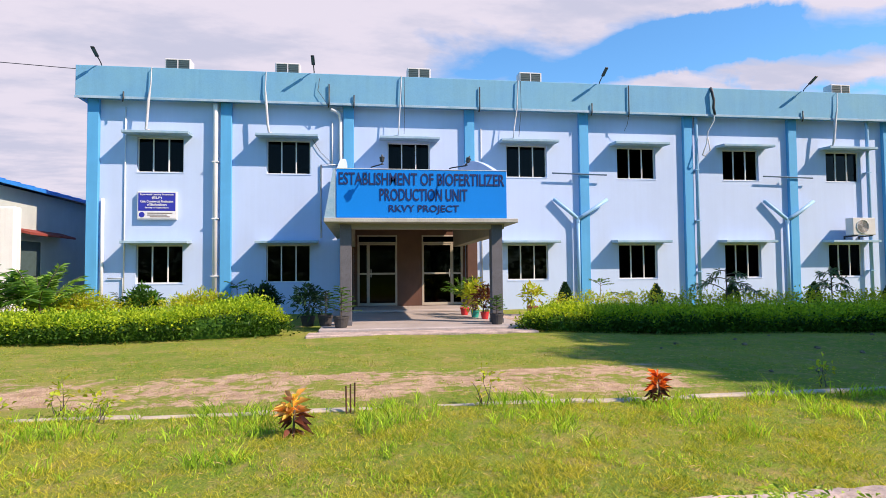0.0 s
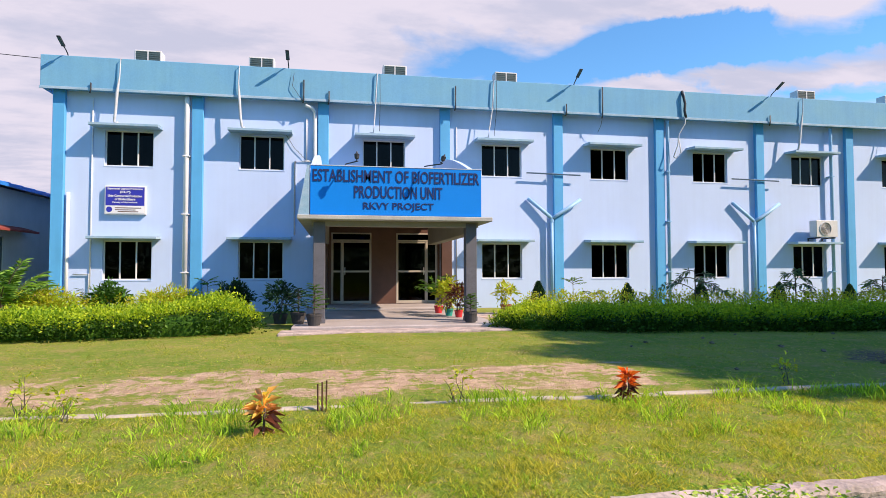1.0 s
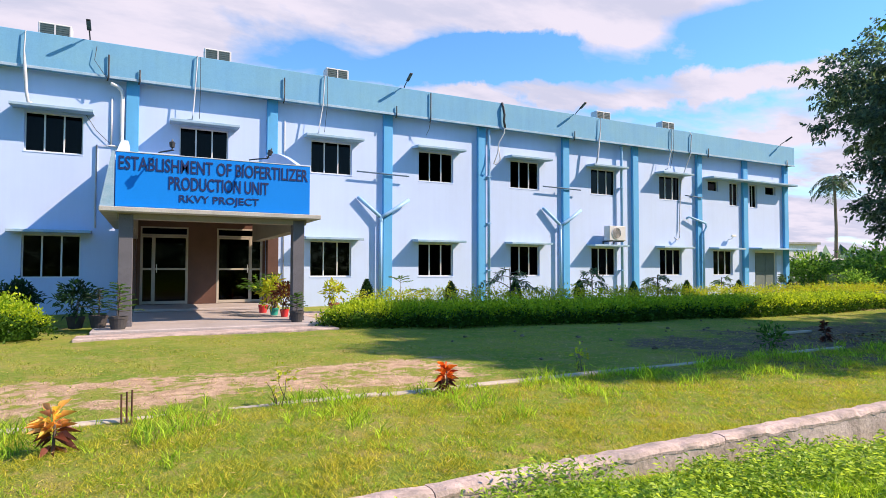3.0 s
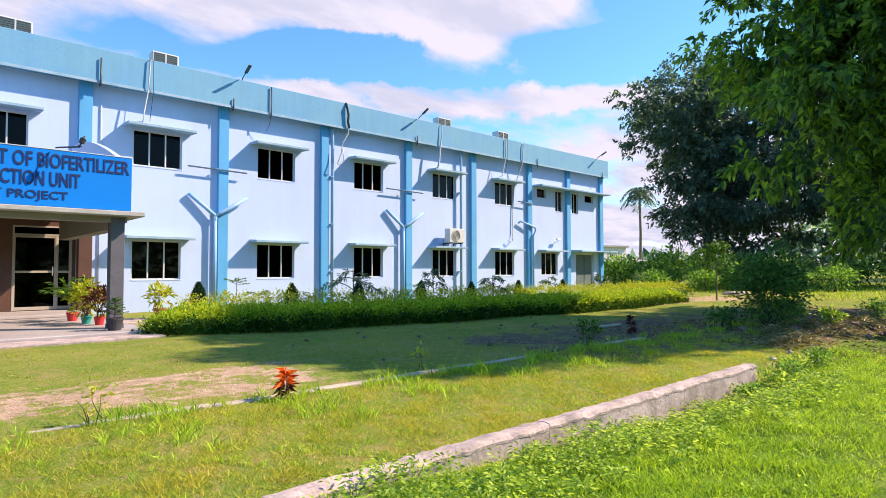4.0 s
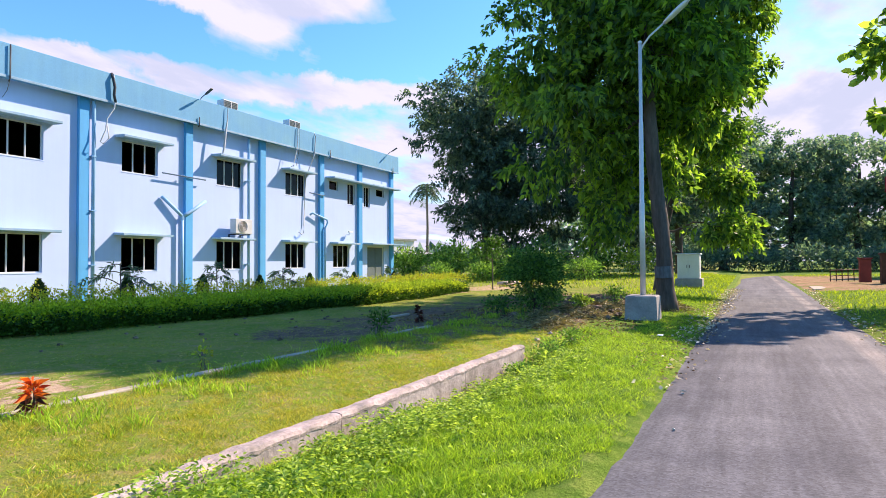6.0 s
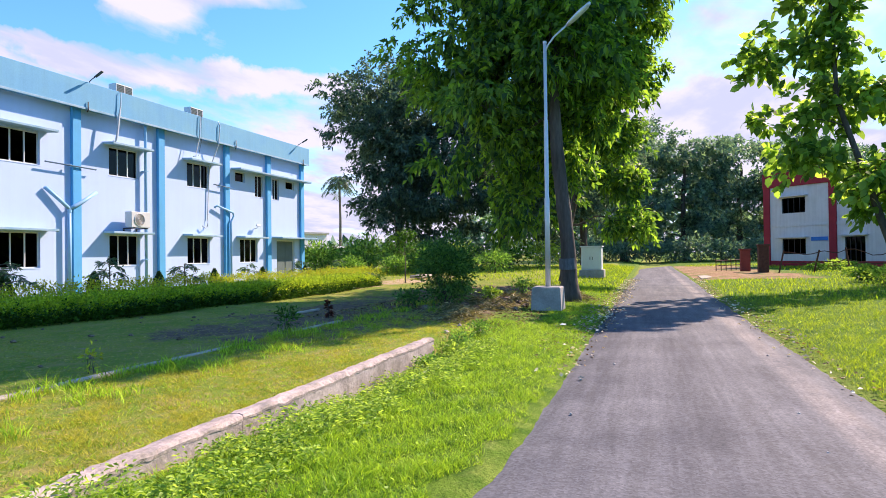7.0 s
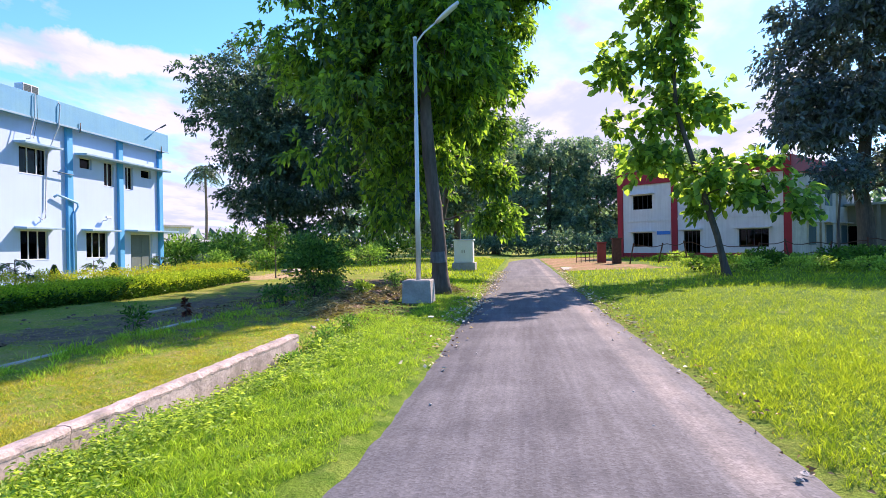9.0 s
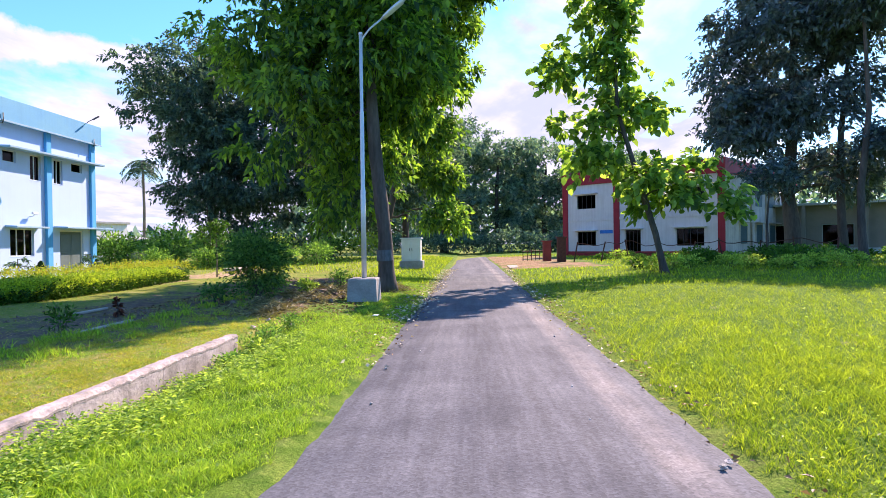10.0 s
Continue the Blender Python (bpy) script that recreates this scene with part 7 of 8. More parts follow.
def build_rosette(name, label, at, high, whorls, per, leaf, mat, low_mat, seed):
    """A croton: a short stem with whorls of broad leaves, the lower ones darker."""
    r = np.random.default_rng(seed)
    plant = thing(name, at, label, "croton plant", "crotons")
    part("stem", Shape().tube([(0, 0, -0.05), (0.01, 0, high * 0.5), (0, 0.01, high * 0.8)], [0.012, 0.010, 0.006], 6), M_BARK, plant)
    for part_name, m, lo, hi, count in (("upper_leaves", mat, 0.45, 0.82, int(whorls * per * 0.7)), ("lower_leaves", low_mat, 0.12, 0.5, int(whorls * per * 0.45))):
        t = r.uniform(lo, hi, count)
        a = r.uniform(0, 2 * np.pi, count)
        lift = (t - 0.36) * 2.6
        way = np.stack([np.cos(a), np.sin(a), lift + r.uniform(-0.25, 0.35, count)], 1)
        p = np.stack([0.01 * np.cos(a), 0.01 * np.sin(a), t * high], 1)
        part(part_name, leaves(part_name, p, way, *leaf, m, 0.3, 0.32), m, plant)
    return plant


def build_pot(at, r, h, mat, label):
    pot = thing("plant_pot", at, label, "pot", "porch pots")
    part("pot_wall", Shape().lathe([(r * 0.72, 0), (r * 0.95, h * 0.8), (r, h * 0.82), (r, h), (r * 0.88, h), (r * 0.86, h * 0.86)], 16), mat, pot, smooth=False)
    part("soil", Shape().lathe([(r * 0.82, h * 0.80), (r * 0.84, h * 0.88)], 14), M_SOIL, pot)
    return pot


build_hedge("hedge", "bright yellow-green clipped hedge before the building's near end", [(-16, 12.45), (-9, 12.4), (-5, 12.45), (-2.9, 12.5), (-1.75, 13.2)], 1.7, 0.46, 46000, 41, 1.2, 0.72)
build_hedge("hedge", "long yellow-green clipped hedge along the front lawn", [(3.95, 13.0), (4.6, 12.5), (6.9, 11.75), (10.3, 11.25), (14, 10.9), (18, 10.9), (21.6, 10.9)], 1.6, 0.44, 64000, 43, 1.5)
build_hedge("flower_border", "low yellow-green border planting behind the hedge", [(5.0, 15.0), (9.0, 14.4), (14, 13.6), (21, 13.2), (28, 13.6)], 1.5, 0.58, 16000, 47, 2.2, coat=L_YELLOW)
build_hedge("flower_border", "low mixed yellow border planting before the wall", [(-16, 14.6), (-10, 14.8), (-7.5, 15.6), (-2.5, 15.6)], 1.0, 0.55, 6000, 49, 2.0, coat=L_YELLOW)

for k, (x, y, h) in enumerate(((6.18, 17, 0.88), (9.08, 17, 0.80), (11.62, 17, 0.85), (14.46, 17, 0.80), (17.15, 17, 0.72), (20.1, 17, 0.74), (24.0, 17.5, 0.72), (28.2, 17.8, 0.7))):
    build_cone_tree((x, y, -0.03), h, 60 + k)
build_bush("dark_bush", "dense dark green rounded bush by the porch", (-2.45, 16.0, -0.03), (0.45, 0.45, 0.95), 1500, (0.12, 0.06), L_DARKSHRUB, 71)
build_bush("green_bush", "fresh green leafy bush under a window", (-5.3, 15.6, -0.03), (0.42, 0.4, 0.95), 1200, (0.13, 0.055), L_SHRUB, 72)
build_bush("yellow_croton_bush", "yellow and green variegated croton bush", (-6.35, 14.9, -0.03), (0.8, 0.5, 0.80), 1500, (0.15, 0.035), L_YELLOW, 73, group="variegated bushes")
build_bush("yellow_croton_bush", "yellow and green variegated croton bush", (-3.75, 15.0, -0.03), (0.8, 0.5, 0.86), 1500, (0.15, 0.035), L_YELLOW, 74, group="variegated bushes")
build_frond_plant("broadleaf_plant", "green broad-leaved plant beside the hedge", (-3.0, 15.4, -0.03), 0.2, 8, 0.9, 7, (0.34, 0.12), L_SHRUB, 75, 0.02, 0.35, 1.0)
build_frond_plant("areca_palm", "bushy green palm with arching fronds", (-7.35, 14.9, 0.0), 0.35, 30, 1.5, 30, (0.30, 0.045), L_FRESH, 76, 0.04, 0.28, 1.1)
build_frond_plant("areca_palm", "bushy green palm with arching fronds", (-8.3, 14.2, 0.0), 0.35, 28, 1.5, 30, (0.30, 0.045), L_SHRUB, 77, 0.04, 0.28, 1.1)
build_frond_plant("dry_plant", "pale straggly half-dry plant by the corner", (-6.75, 15.3, 0.0), 0.6, 7, 0.6, 9, (0.14, 0.03), L_STRAW, 78, 0.015, 0.4, 0.9)
build_frond_plant("fern_plant", "dark spiky plant before the wall", (-5.9, 16.0, 0.0), 0.45, 10, 0.6, 10, (0.14, 0.02), L_DARKSHRUB, 79, 0.02, 0.3, 0.9)
for k, (x, y, h, n, ln) in enumerate(((9.42, 14.0, 1.30, 7, 1.05), (12.95, 14.6, 1.3, 9, 0.62), (15.0, 13.8, 1.1, 8, 0.8), (18.6, 14.2, 1.0, 6, 0.6), (22.6, 14.4, 1.1, 7, 0.6), (26.3, 14.6, 1.1, 7, 0.7))):
    build_frond_plant("young_palm", "young dark fishtail palm standing behind the hedge", (x, y, -0.03), h, n, ln * 1.05, 15, (0.20, 0.036), L_PALM, 80 + k, 0.016, 0.62, 0.62, "young palms", lowest=0.45, hang=0.9, start=0.30)
for k, (x, y, h) in enumerate(((6.95, 16.2, 1.0), (-3.2, 16.4, 1.0), (7.7, 16.4, 0.6))):
    build_frond_plant("thin_sapling", "thin sapling with sparse feathery leaves by the wall", (x, y, -0.03), h, 6, 0.42, 8, (0.10, 0.035), L_SHRUB, 90 + k, 0.009, 0.2, 0.6, "thin saplings", bark=M_PALEBARK)
build_frond_plant("star_plant", "flat star-shaped green conifer sapling", (6.85, 15.0, -0.03), 0.4, 12, 0.55, 14, (0.10, 0.03), L_SHRUB, 94, 0.02, 0.1, 0.15, lowest=0.5)

# porch plants
for (x, y), r, h, mat, label in (((-0.30, 12.78), 0.17, 0.24, M_BLACKPOT, "dark cement flower pot at a porch column"), ((-0.66, 13.3), 0.17, 0.24, M_BLACKPOT, "dark cement flower pot at a porch column"), ((3.12, 12.86), 0.16, 0.24, M_BLACKPOT, "dark cement flower pot at a porch column"),
                                 ((2.92, 15.9), 0.125, 0.20, M_REDPOT, "red plastic flower pot on the porch"), ((3.02, 14.9), 0.115, 0.18, M_TEALPOT, "teal plastic flower pot on the porch"), ((3.16, 14.35), 0.11, 0.18, M_REDPOT, "red plastic flower pot on the porch"), ((-1.1, 13.9), 0.17, 0.24, M_BLACKPOT, "dark cement flower pot beside the porch")):
    build_pot((x, y, 0.087 if -0.74 < x and y > 12.45 else 0.03), r, h, mat, label)
build_pot((4.75, 15.6, 0.06), 0.16, 0.26, M_TERRA, "terracotta flower pot on the side path")
build_frond_plant("monkey_puzzle_plant", "layered dark green conifer in a pot", (-0.30, 12.78, 0.3), 0.66, 26, 0.34, 16, (0.06, 0.022), L_SHRUB, 101, 0.012, 0.15, 0.35, lowest=0.15)
build_frond_plant("monkey_puzzle_plant", "layered dark green conifer in a pot", (-0.66, 13.3, 0.3), 0.55, 24, 0.32, 16, (0.06, 0.022), L_DARKSHRUB, 102, 0.012, 0.15, 0.35, lowest=0.15)
build_frond_plant("monkey_puzzle_plant", "layered green conifer in a pot", (3.12, 12.86, 0.3), 0.42, 22, 0.24, 14, (0.05, 0.02), L_SHRUB, 103, 0.010, 0.15, 0.45, lowest=0.15)
build_frond_plant("potted_areca", "yellow-green potted palm on the porch", (2.92, 15.9, 0.26), 0.25, 13, 1.0, 14, (0.20, 0.035), L_SHRUB, 104, 0.02, 0.3, 1.1)
build_bush("potted_croton", "yellow variegated croton in a pot", (3.02, 14.9, 0.24), (0.32, 0.32, 0.75), 420, (0.16, 0.045), L_YELLOW, 105, "plant")
build_bush("potted_croton", "dark red and yellow croton in a pot", (3.16, 14.35, 0.24), (0.24, 0.24, 0.65), 280, (0.14, 0.045), L_MAROON, 106, "plant")
build_bush("potted_croton", "pale yellow variegated plant in a pot", (4.75, 15.6, 0.28), (0.26, 0.26, 0.6), 160, (0.2, 0.06), L_YELLOW, 107, "plant")
build_bush("potted_shrub", "dark green shrub in a pot beside the porch", (-1.1, 13.9, 0.25), (0.35, 0.35, 0.7), 420, (0.14, 0.05), L_DARKSHRUB, 108, "plant")

# lawn plants
build_rosette("croton_plant", "orange and yellow croton growing in the grass", (-0.36, 4.70, 0), 0.33, 6, 9, (0.150, 0.046), L_ORANGE, L_MAROON, 111)
build_rosette("croton_plant", "bright red croton growing in the grass", (2.92, 5.28, 0), 0.30, 6, 9, (0.130, 0.042), L_RED, L_MAROON, 112)
build_rosette("croton_plant", "small brown and red croton in the tree shade", (10.6, 6.0, 0), 0.40, 6, 9, (0.12, 0.04), L_MAROON, L_MAROON, 113)
build_bush("pale_shrub", "sparse pale green shrub on the lawn edge", (8.35, 5.45, 0), (0.24, 0.24, 0.46), 190, (0.09, 0.035), L_SHRUB, 114, hollow=0.3)
for k, (x, y, h) in enumerate(((1.30, 5.40, 0.40), (-2.4, 5.5, 0.36), (-2.75, 5.2, 0.3), (5.05, 5.75, 0.28), (-2.0, 5.35, 0.3))):
    build_bush("yellow_weed", "thin yellowish flowering weed in the grass", (x, y, 0), (0.13, 0.13, h), 46, (0.06, 0.026), L_YELLOW, 120 + k, "weed", "yellow weeds", 5, hollow=0.4)

# bushes by the road and beyond the building
build_bush("roadside_bush", "dense dark green roadside bush in half shade", (13.25, 4.35, 0), (0.72, 0.72, 1.62), 5200, (0.10, 0.045), L_BUSH, 131)
for k, (x, y, s, mat) in enumerate(((12.4, 5.0, 0.5, L_BUSH), (15.2, 4.6, 0.55, L_BUSH), (16.6, 5.2, 0.5, L_BUSH), (15.9, 4.0, 0.35, L_WEED), (14.3, 4.9, 0.6, L_BUSH), (18.3, 3.6, 0.5, L_FRESH))):
    build_bush("low_bush", "low straggly green bush under the tree", (x, y, 0), (s * 0.7, s * 0.7, s), 330, (0.10, 0.045), mat, 140 + k, group="low bushes", hollow=0.3)
rng = random.Random(77)
for k in range(22):
    x, y = rng.uniform(31, 47), rng.uniform(9, 27)
    s = rng.uniform(0.9, 1.9)
    build_bush("wild_bush", "rank green wild bush beyond the lawn", (x, y, 0), (s * 0.95, s * 0.95, s * 1.15), 900, (0.22, 0.09), (L_FRESH, L_WEED, L_FRESH)[k % 3], 150 + k, group="wild bushes")
for k, (x, y, s) in enumerate(((34.0, 20.5, 1.9), (33.5, 23.0, 1.6), (36.0, 18.0, 2.3), (38.5, 15.0, 1.8), (35.0, 13.0, 1.3))):
    build_bush("papaya_bush", "tall leafy bright green bush beside the building", (x, y, 0), (s * 0.75, s * 0.75, s * 1.1), 1300, (0.30, 0.12), L_FRESH, 180 + k, group="tall bushes")
build_tree("sapling_tree", "slim young tree with a small light green crown", (24.5, 10.2, 0), [(0, 0, -0.1), (0.02, 0, 0.9), (0, 0.03, 1.8)], 0.035, [(0, 0, 1.75, 0.7, 0.75, 0.4, 1), (0, 0, 2.1, 0.4, 0.4, 0.3, 0.6)], 22, 8, 6, 0.22, 0.2, (0.13, 0.06), L_SHRUB, M_PALEBARK, 190)
for k in range(26):
    x, y = rng.uniform(24, 44), rng.uniform(-24, -7.5)
    if abs(y + 5.5) < 1.6 or (x > 36 and y > -9):
        continue
    s = rng.uniform(0.35, 0.75)
    build_bush("field_bush", "low leafy bush at the field's edge", (x, y, 0), (s, s, s * 0.9), 330, (0.16, 0.08), (L_WEED, L_SHRUB)[k % 2], 210 + k, group="field bushes")
for k in range(20):
    x, y = rng.uniform(27.5, 35), rng.uniform(-26, -12.5)
    s = rng.uniform(0.55, 1.05)
    build_bush("field_bush", "rank dark green bush under the shade trees", (x, y, 0), (s * 1.1, s * 1.1, s), 520, (0.20, 0.085), (L_SHRUB, L_FRESH, L_SHRUB)[k % 3], 360 + k, group="field bushes")
for k in range(14):
    y = -8.0 - 1.15 * k
    build_bush("field_bush", "low leafy bush at the field's edge", (25.5 + rng.uniform(-1, 1.2), y, 0), (0.62, 0.6, 0.62), 380, (0.15, 0.075), L_WEED, 240 + k, group="field bushes")

for k in range(16):
    y = 14 - 2.9 * k
    s = rng.uniform(1.6, 2.6)
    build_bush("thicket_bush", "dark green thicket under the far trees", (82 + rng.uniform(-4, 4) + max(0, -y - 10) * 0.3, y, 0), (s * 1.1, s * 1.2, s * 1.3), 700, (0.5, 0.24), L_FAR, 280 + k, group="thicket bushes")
for k in range(6):
    s = rng.uniform(1.2, 2.0)
    build_bush("thicket_bush", "dark green thicket under the far trees", (50 + rng.uniform(-2, 4), 22 - 2.6 * k, 0), (s * 1.1, s * 1.2, s * 1.2), 700, (0.36, 0.16), (L_DARK, L_SHRUB, L_WEED)[k % 3], 300 + k, group="thicket bushes")

# palm tree far off
build_frond_plant("coconut_palm", "tall thin palm tree far beyond the building", (90, 50.3, 0), 15.0, 17, 3.4, 26, (0.9, 0.14), L_DARK, 260, 0.22, 1.05, 0.75, "", "palm tree", M_PALEBARK)


def build_weeds():
    """Broad-leaved weeds along the ditch, in one mesh."""
    n = 420
    xy = np.stack([RNG.uniform(-1.5, 9.0, n), 2.42 + 0.24 * RNG.normal(size=n)], 1)
    xy = xy[(xy[:, 1] > 1.2) & (xy[:, 1] < 2.84)]
    clumps = len(xy)
    each = 72
    z = ground_z(xy)
    size = RNG.uniform(0.4, 0.95, clumps) * np.where((np.abs(xy[:, 0] - 4.2) < 0.35) | (np.abs(xy[:, 0] - 2.3) < 0.4), 1.5, 1.0)
    k = np.repeat(np.arange(clumps), each)
    a, t = RNG.uniform(0, 2 * np.pi, len(k)), RNG.uniform(0.15, 1, len(k))
    rad = 0.13 * size[k] * RNG.uniform(0.1, 1, len(k))
    at = np.stack([xy[k, 0] + rad * np.cos(a), xy[k, 1] + rad * np.sin(a), z[k] + t * 0.21 * size[k]], 1)
    way = np.stack([np.cos(a), np.sin(a), RNG.uniform(-0.1, 0.8, len(k))], 1)
    tagged(new("ditch_weeds", leaves("ditch_weeds", at, way, 0.046, 0.017, L_WEED, 0.25, 0.2)), "leafy green weeds growing along the drain ditch", "weeds", kind="stuff")
    n = 1500
    p = scatter(n, 0, 20, 1.2, 2.6, 0.8)
    a = RNG.uniform(0, 2 * np.pi, n)
    at = np.concatenate([p, (ground_z(p) + RNG.uniform(0.02, 0.14, n))[:, None]], 1)
    tagged(new("verge_weeds", leaves("verge_weeds", at, np.stack([np.cos(a), np.sin(a), RNG.uniform(-0.2, 0.7, n)], 1), 0.036, 0.018, L_WEED, 0.25)), "small broad weeds among the verge grass", "weeds", kind="stuff")
    n = 6000
    p = scatter(n, 1.5, 26, -16, -2.4, 0.9, (2, -2))
    a = RNG.uniform(0, 2 * np.pi, n)
    at = np.concatenate([p, (ground_z(p) + RNG.uniform(0.02, 0.16, n))[:, None]], 1)
    tagged(new("field_weeds", leaves("field_weeds", at, np.stack([np.cos(a), np.sin(a), RNG.uniform(-0.2, 0.7, n)], 1), 0.04, 0.02, L_WEED, 0.25)), "small broad weeds among the field grass", "weeds", kind="stuff")
    p = np.concatenate([scatter(4200, 10.5, 20, 2.0, 6.5), scatter(700, 8, 30, 0.6, 1.5), scatter(260, 3, 26, -2.4, -2.1)])
    n = len(p)
    a = RNG.uniform(0, 2 * np.pi, n)
    at = np.concatenate([p, (ground_z(p) + 0.012 + np.where(p[:, 1] < 1.0, 0.03, 0.0))[:, None]], 1)
    tagged(new("fallen_leaves", leaves("fallen_leaves", at, np.stack([np.cos(a), np.sin(a), RNG.uniform(-0.1, 0.25, n)], 1), 0.06, 0.03, L_LITTER, 0.35)), "brown fallen leaves under the roadside tree", "leaves", kind="stuff")
    x = RNG.uniform(7, 34, 1500)
    left, right = road_edges(x)
    p = np.stack([x, np.where(RNG.uniform(0, 1, 1500) < 0.72, left + 0.20 * RNG.normal(size=1500), right + 0.16 * RNG.normal(size=1500))], 1)
    p = p[(p[:, 0] > 11) | (RNG.uniform(0, 1, 1500) < 0.3)]
    a = RNG.uniform(0, 2 * np.pi, len(p))
    at = np.concatenate([p, np.maximum(ground_z(p), ROAD_Z)[:, None] + 0.02], 1)
    tagged(new("pale_litter", leaves("pale_litter", at, np.stack([np.cos(a), np.sin(a), RNG.uniform(-0.1, 0.3, len(p))], 1), 0.085, 0.045, L_PALELITTER, 0.35)), "pale dry leaves blown along the road's edges", "leaves", kind="stuff")
    heaps = np.array([(15.6, 3.0), (16.4, 3.7), (13.4, 3.2), (17.9, 1.75), (12.2, 3.9), (18.6, 2.6), (14.4, 4.1), (11.2, 3.3)])
    k = RNG.integers(0, len(heaps), 5200)
    off = RNG.normal(size=(len(k), 2)) * (0.42, 0.24)
    p = heaps[k] + off
    z = ground_z(p) + 0.01 + np.exp(-(off[:, 0] / 0.45) ** 2 - (off[:, 1] / 0.28) ** 2) * RNG.uniform(0, 0.22, len(k))
    a = RNG.uniform(0, 2 * np.pi, len(k))
    tagged(new("cut_brush", leaves("cut_brush", np.concatenate([p, z[:, None]], 1), np.stack([np.cos(a), np.sin(a), RNG.uniform(-0.3, 0.6, len(k))], 1), 0.17, 0.022, L_BRUSH, 0.3)), "low heaps of cut weeds and dry twigs under the tree", "brush", kind="stuff")
    p = np.concatenate([scatter(4500, -6, 10, 3.2, 8.6, 0.5), scatter(2500, 9, 22, 3.2, 9)])
    a = RNG.uniform(0, 2 * np.pi, len(p))
    at = np.concatenate([p, (ground_z(p) + RNG.uniform(0.01, 0.05, len(p)))[:, None]], 1)
    tagged(new("dry_grass", leaves("dry_grass", at, np.stack([np.cos(a), np.sin(a), RNG.uniform(0, 0.5, len(p))], 1), 0.055, 0.0045, L_STRAW, 0.2)), "dry straw lying in the mown grass", "straw", kind="stuff")


L_PALELITTER = leaf_material("pale_litter_leaves", (0.40, 0.34, 0.27), (0.62, 0.56, 0.46), 0.15)
L_BRUSH = leaf_material("cut_brush_leaves", (0.13, 0.12, 0.055), (0.30, 0.27, 0.13), 0.2)
L_LITTER = leaf_material("brown_litter", (0.10, 0.055, 0.03), (0.26, 0.17, 0.09), 0.15)


M_CLOD = material("grey_brown_clods", (0.24, 0.18, 0.13), 0.98, 0.4, 6, 40, 0.6, obj_random=0.35)


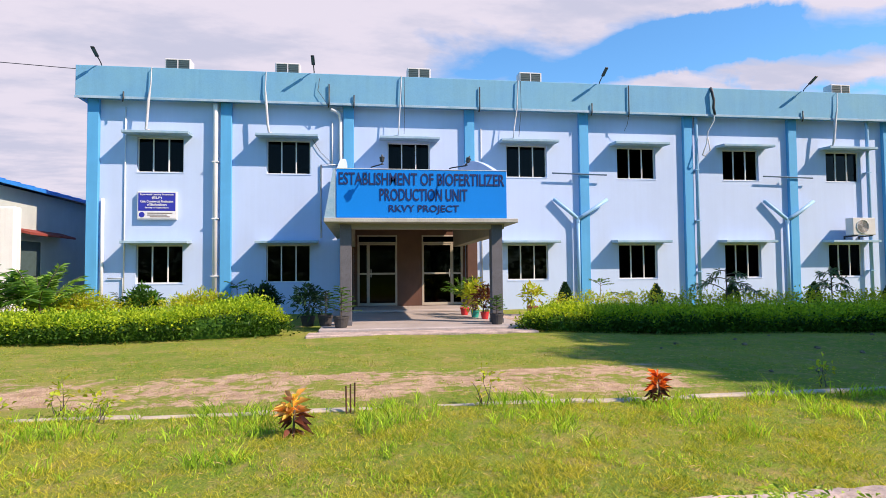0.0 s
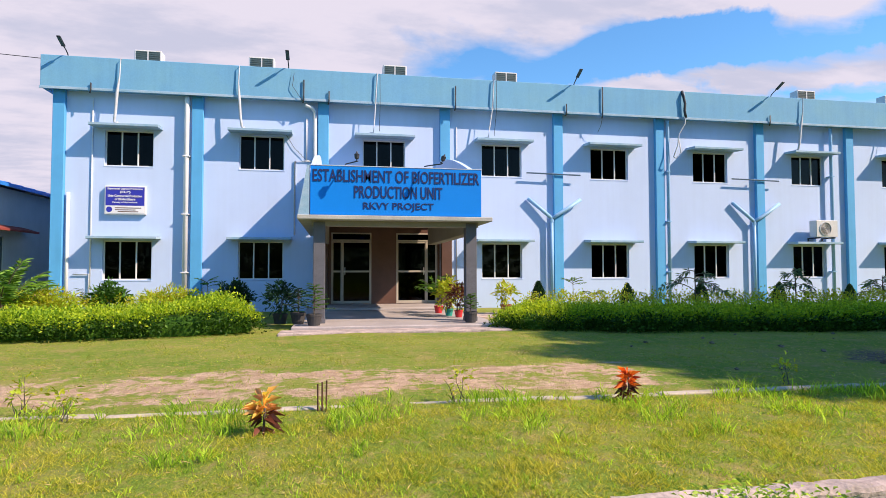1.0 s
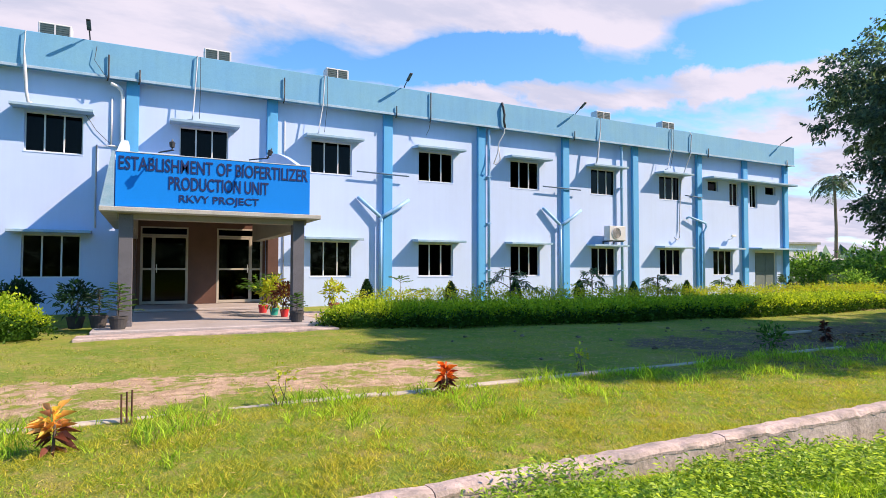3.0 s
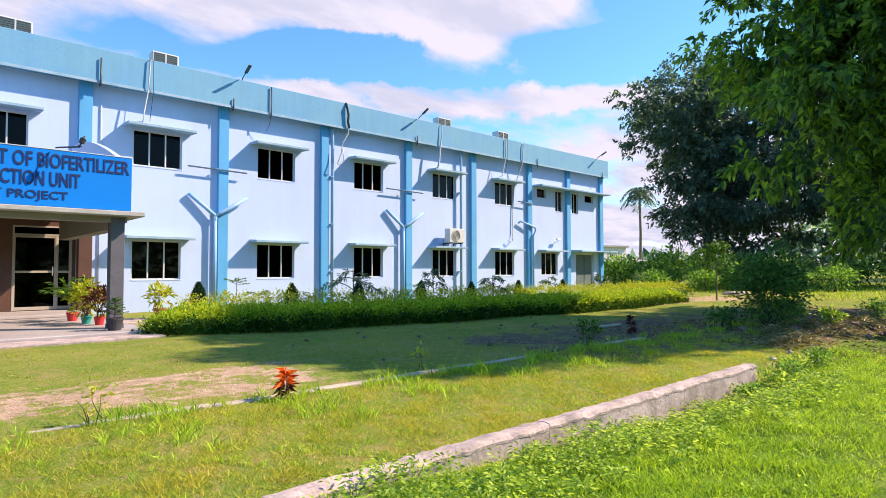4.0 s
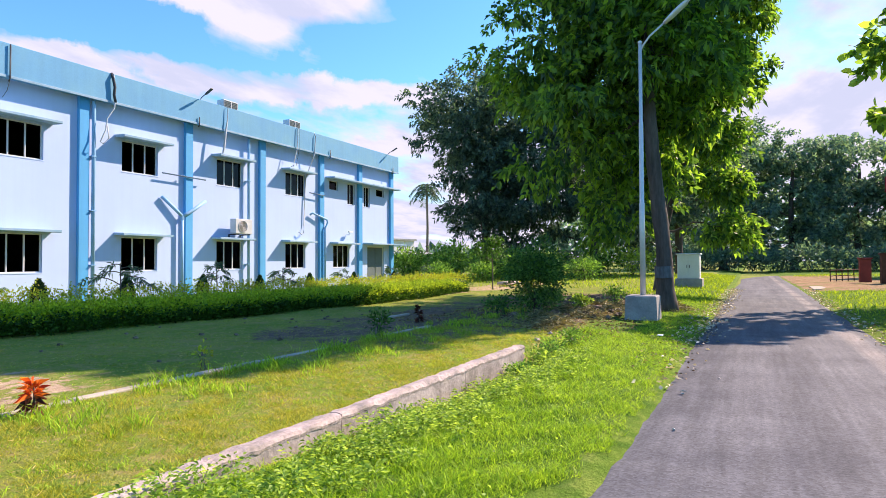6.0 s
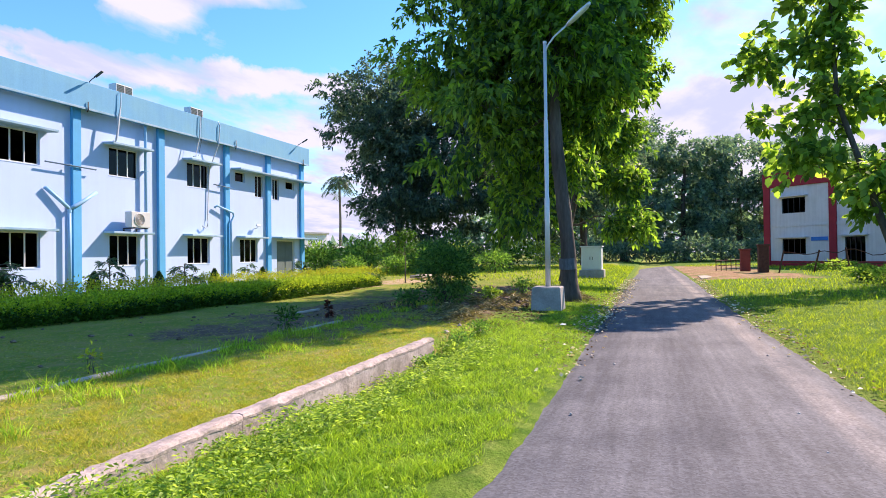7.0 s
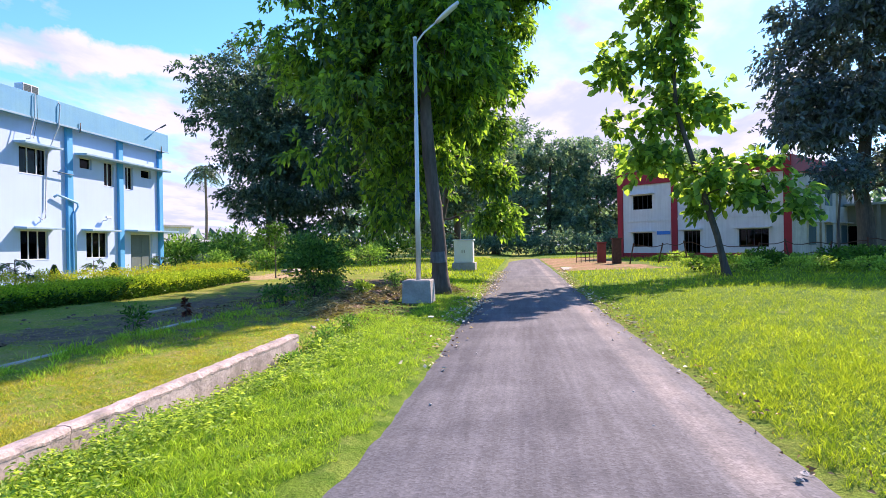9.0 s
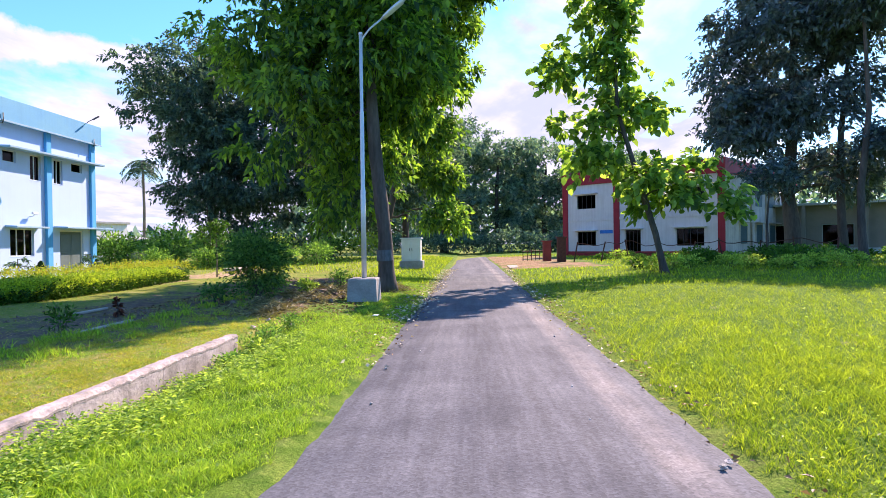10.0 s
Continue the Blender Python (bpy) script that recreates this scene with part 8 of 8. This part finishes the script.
def build_stones():
    rng = random.Random(31)

    def stone(at, size, label, mat=M_STONE):
        s = Shape()
        v, f = [], []
        for i in range(5):
            for k in range(7):
                t, a = math.pi * i / 4, 2 * math.pi * k / 7
                j = 1 + rng.uniform(-0.4, 0.3)
                v.append((size * j * math.sin(t) * math.cos(a), size * 0.8 * j * math.sin(t) * math.sin(a), size * 0.55 * j * math.cos(t) + size * 0.3))
        for i in range(4):
            for k in range(7):
                f.append((i * 7 + k, i * 7 + (k + 1) % 7, (i + 1) * 7 + (k + 1) % 7, (i + 1) * 7 + k))
        solid("stone", s.add(v, f), mat, label, "stone", group="loose stones", at=at)

    for x, y, size in ((4.05, -1.98, 0.035), (4.15, -2.06, 0.03), (6.2, -1.4, 0.018), (3.35, -2.12, 0.035), (5.6, 0.55, 0.02), (8.2, 0.3, 0.018), (9.4, -1.7, 0.02), (7.1, 0.62, 0.022), (5.1, -1.35, 0.015)):
        stone((x, y, ROAD_Z + 0.008), size, "small pale stone lying on the road")
    for x, y, size in ((8.95, 2.9, 0.10), (9.25, 3.02, 0.07), (9.6, 2.75, 0.08), (10.4, 2.75, 0.06), (10.1, 3.05, 0.06), (9.1, 2.65, 0.06), (10.9, 2.8, 0.07), (9.9, 2.9, 0.05)):
        stone((x, y, float(ground_z(np.array([[x, y]]))[0])), size, "rough broken concrete lump at the drain's end", M_CONC)
    for k in range(34):
        x, y = rng.uniform(4.6, 12.5), rng.uniform(5.8, 10.2)
        stone((x, y, float(ground_z(np.array([[x, y]]))[0])), rng.uniform(0.02, 0.055), "small dark clod on the shaded lawn", M_CLOD)
    for k in range(46):
        a = rng.uniform(0, 6.28)
        x, y = 14.8 + 2.8 * math.cos(a) * rng.uniform(0.3, 1.1), 3.9 + 1.3 * math.sin(a) * rng.uniform(0.3, 1.1)
        stone((x, y, float(ground_z(np.array([[x, y]]))[0])), rng.uniform(0.04, 0.15), "clod of dug earth under the tree", M_CLOD)
    solid("paper_scrap", Shape().prism([(-0.08, -0.04), (0.07, -0.05), (0.09, 0.03), (-0.05, 0.05)], "z", 0.0, 0.012), M_WHITE, "white scrap of paper lying in the verge grass", "litter", at=(11.0, 1.35, -0.05))


build_weeds()
build_stones()
for k, (x, y, s) in enumerate(((8.95, 2.70, 0.30), (9.5, 2.85, 0.26), (10.2, 2.7, 0.22), (8.4, 2.62, 0.24), (7.6, 2.68, 0.2))):
    build_bush("drain_weed", "bushy green weed at the end of the drain", (x, y, float(ground_z(np.array([[x, y]]))[0])), (s, s, s * 1.15), 260, (0.07, 0.028), (L_FRESH, L_WEED)[k % 2], 330 + k, "weed", "drain weeds", hollow=0.3)


# ---------------------------------------------------------------- far woods that close the horizon
def build_far_woods():
    r = np.random.default_rng(99)
    n = 34000
    a = r.uniform(0, 2 * np.pi, n)
    dist = r.uniform(120, 165, n) + 12 * np.sin(a * 7)
    top = 13 + 3.5 * np.sin(a * 9 + 1) + 2.5 * np.sin(a * 23 + 2) + 1.5 * np.sin(a * 51)
    top = np.where((np.cos(a - 1.35) > 0.80), top * 0.55, top)
    top = np.where(np.cos(a - 1.75) > 0.78, 3.0, top)
    top = np.where(np.cos(a - 0.52) > 0.985, 3.5, top)
    z = top * r.uniform(0.02, 1, n) ** 0.7
    at = np.stack([dist * np.cos(a) + 15, dist * np.sin(a), z], 1)
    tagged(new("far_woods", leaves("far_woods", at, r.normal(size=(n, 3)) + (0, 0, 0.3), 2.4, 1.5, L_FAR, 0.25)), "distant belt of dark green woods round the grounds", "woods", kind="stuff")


build_far_woods()
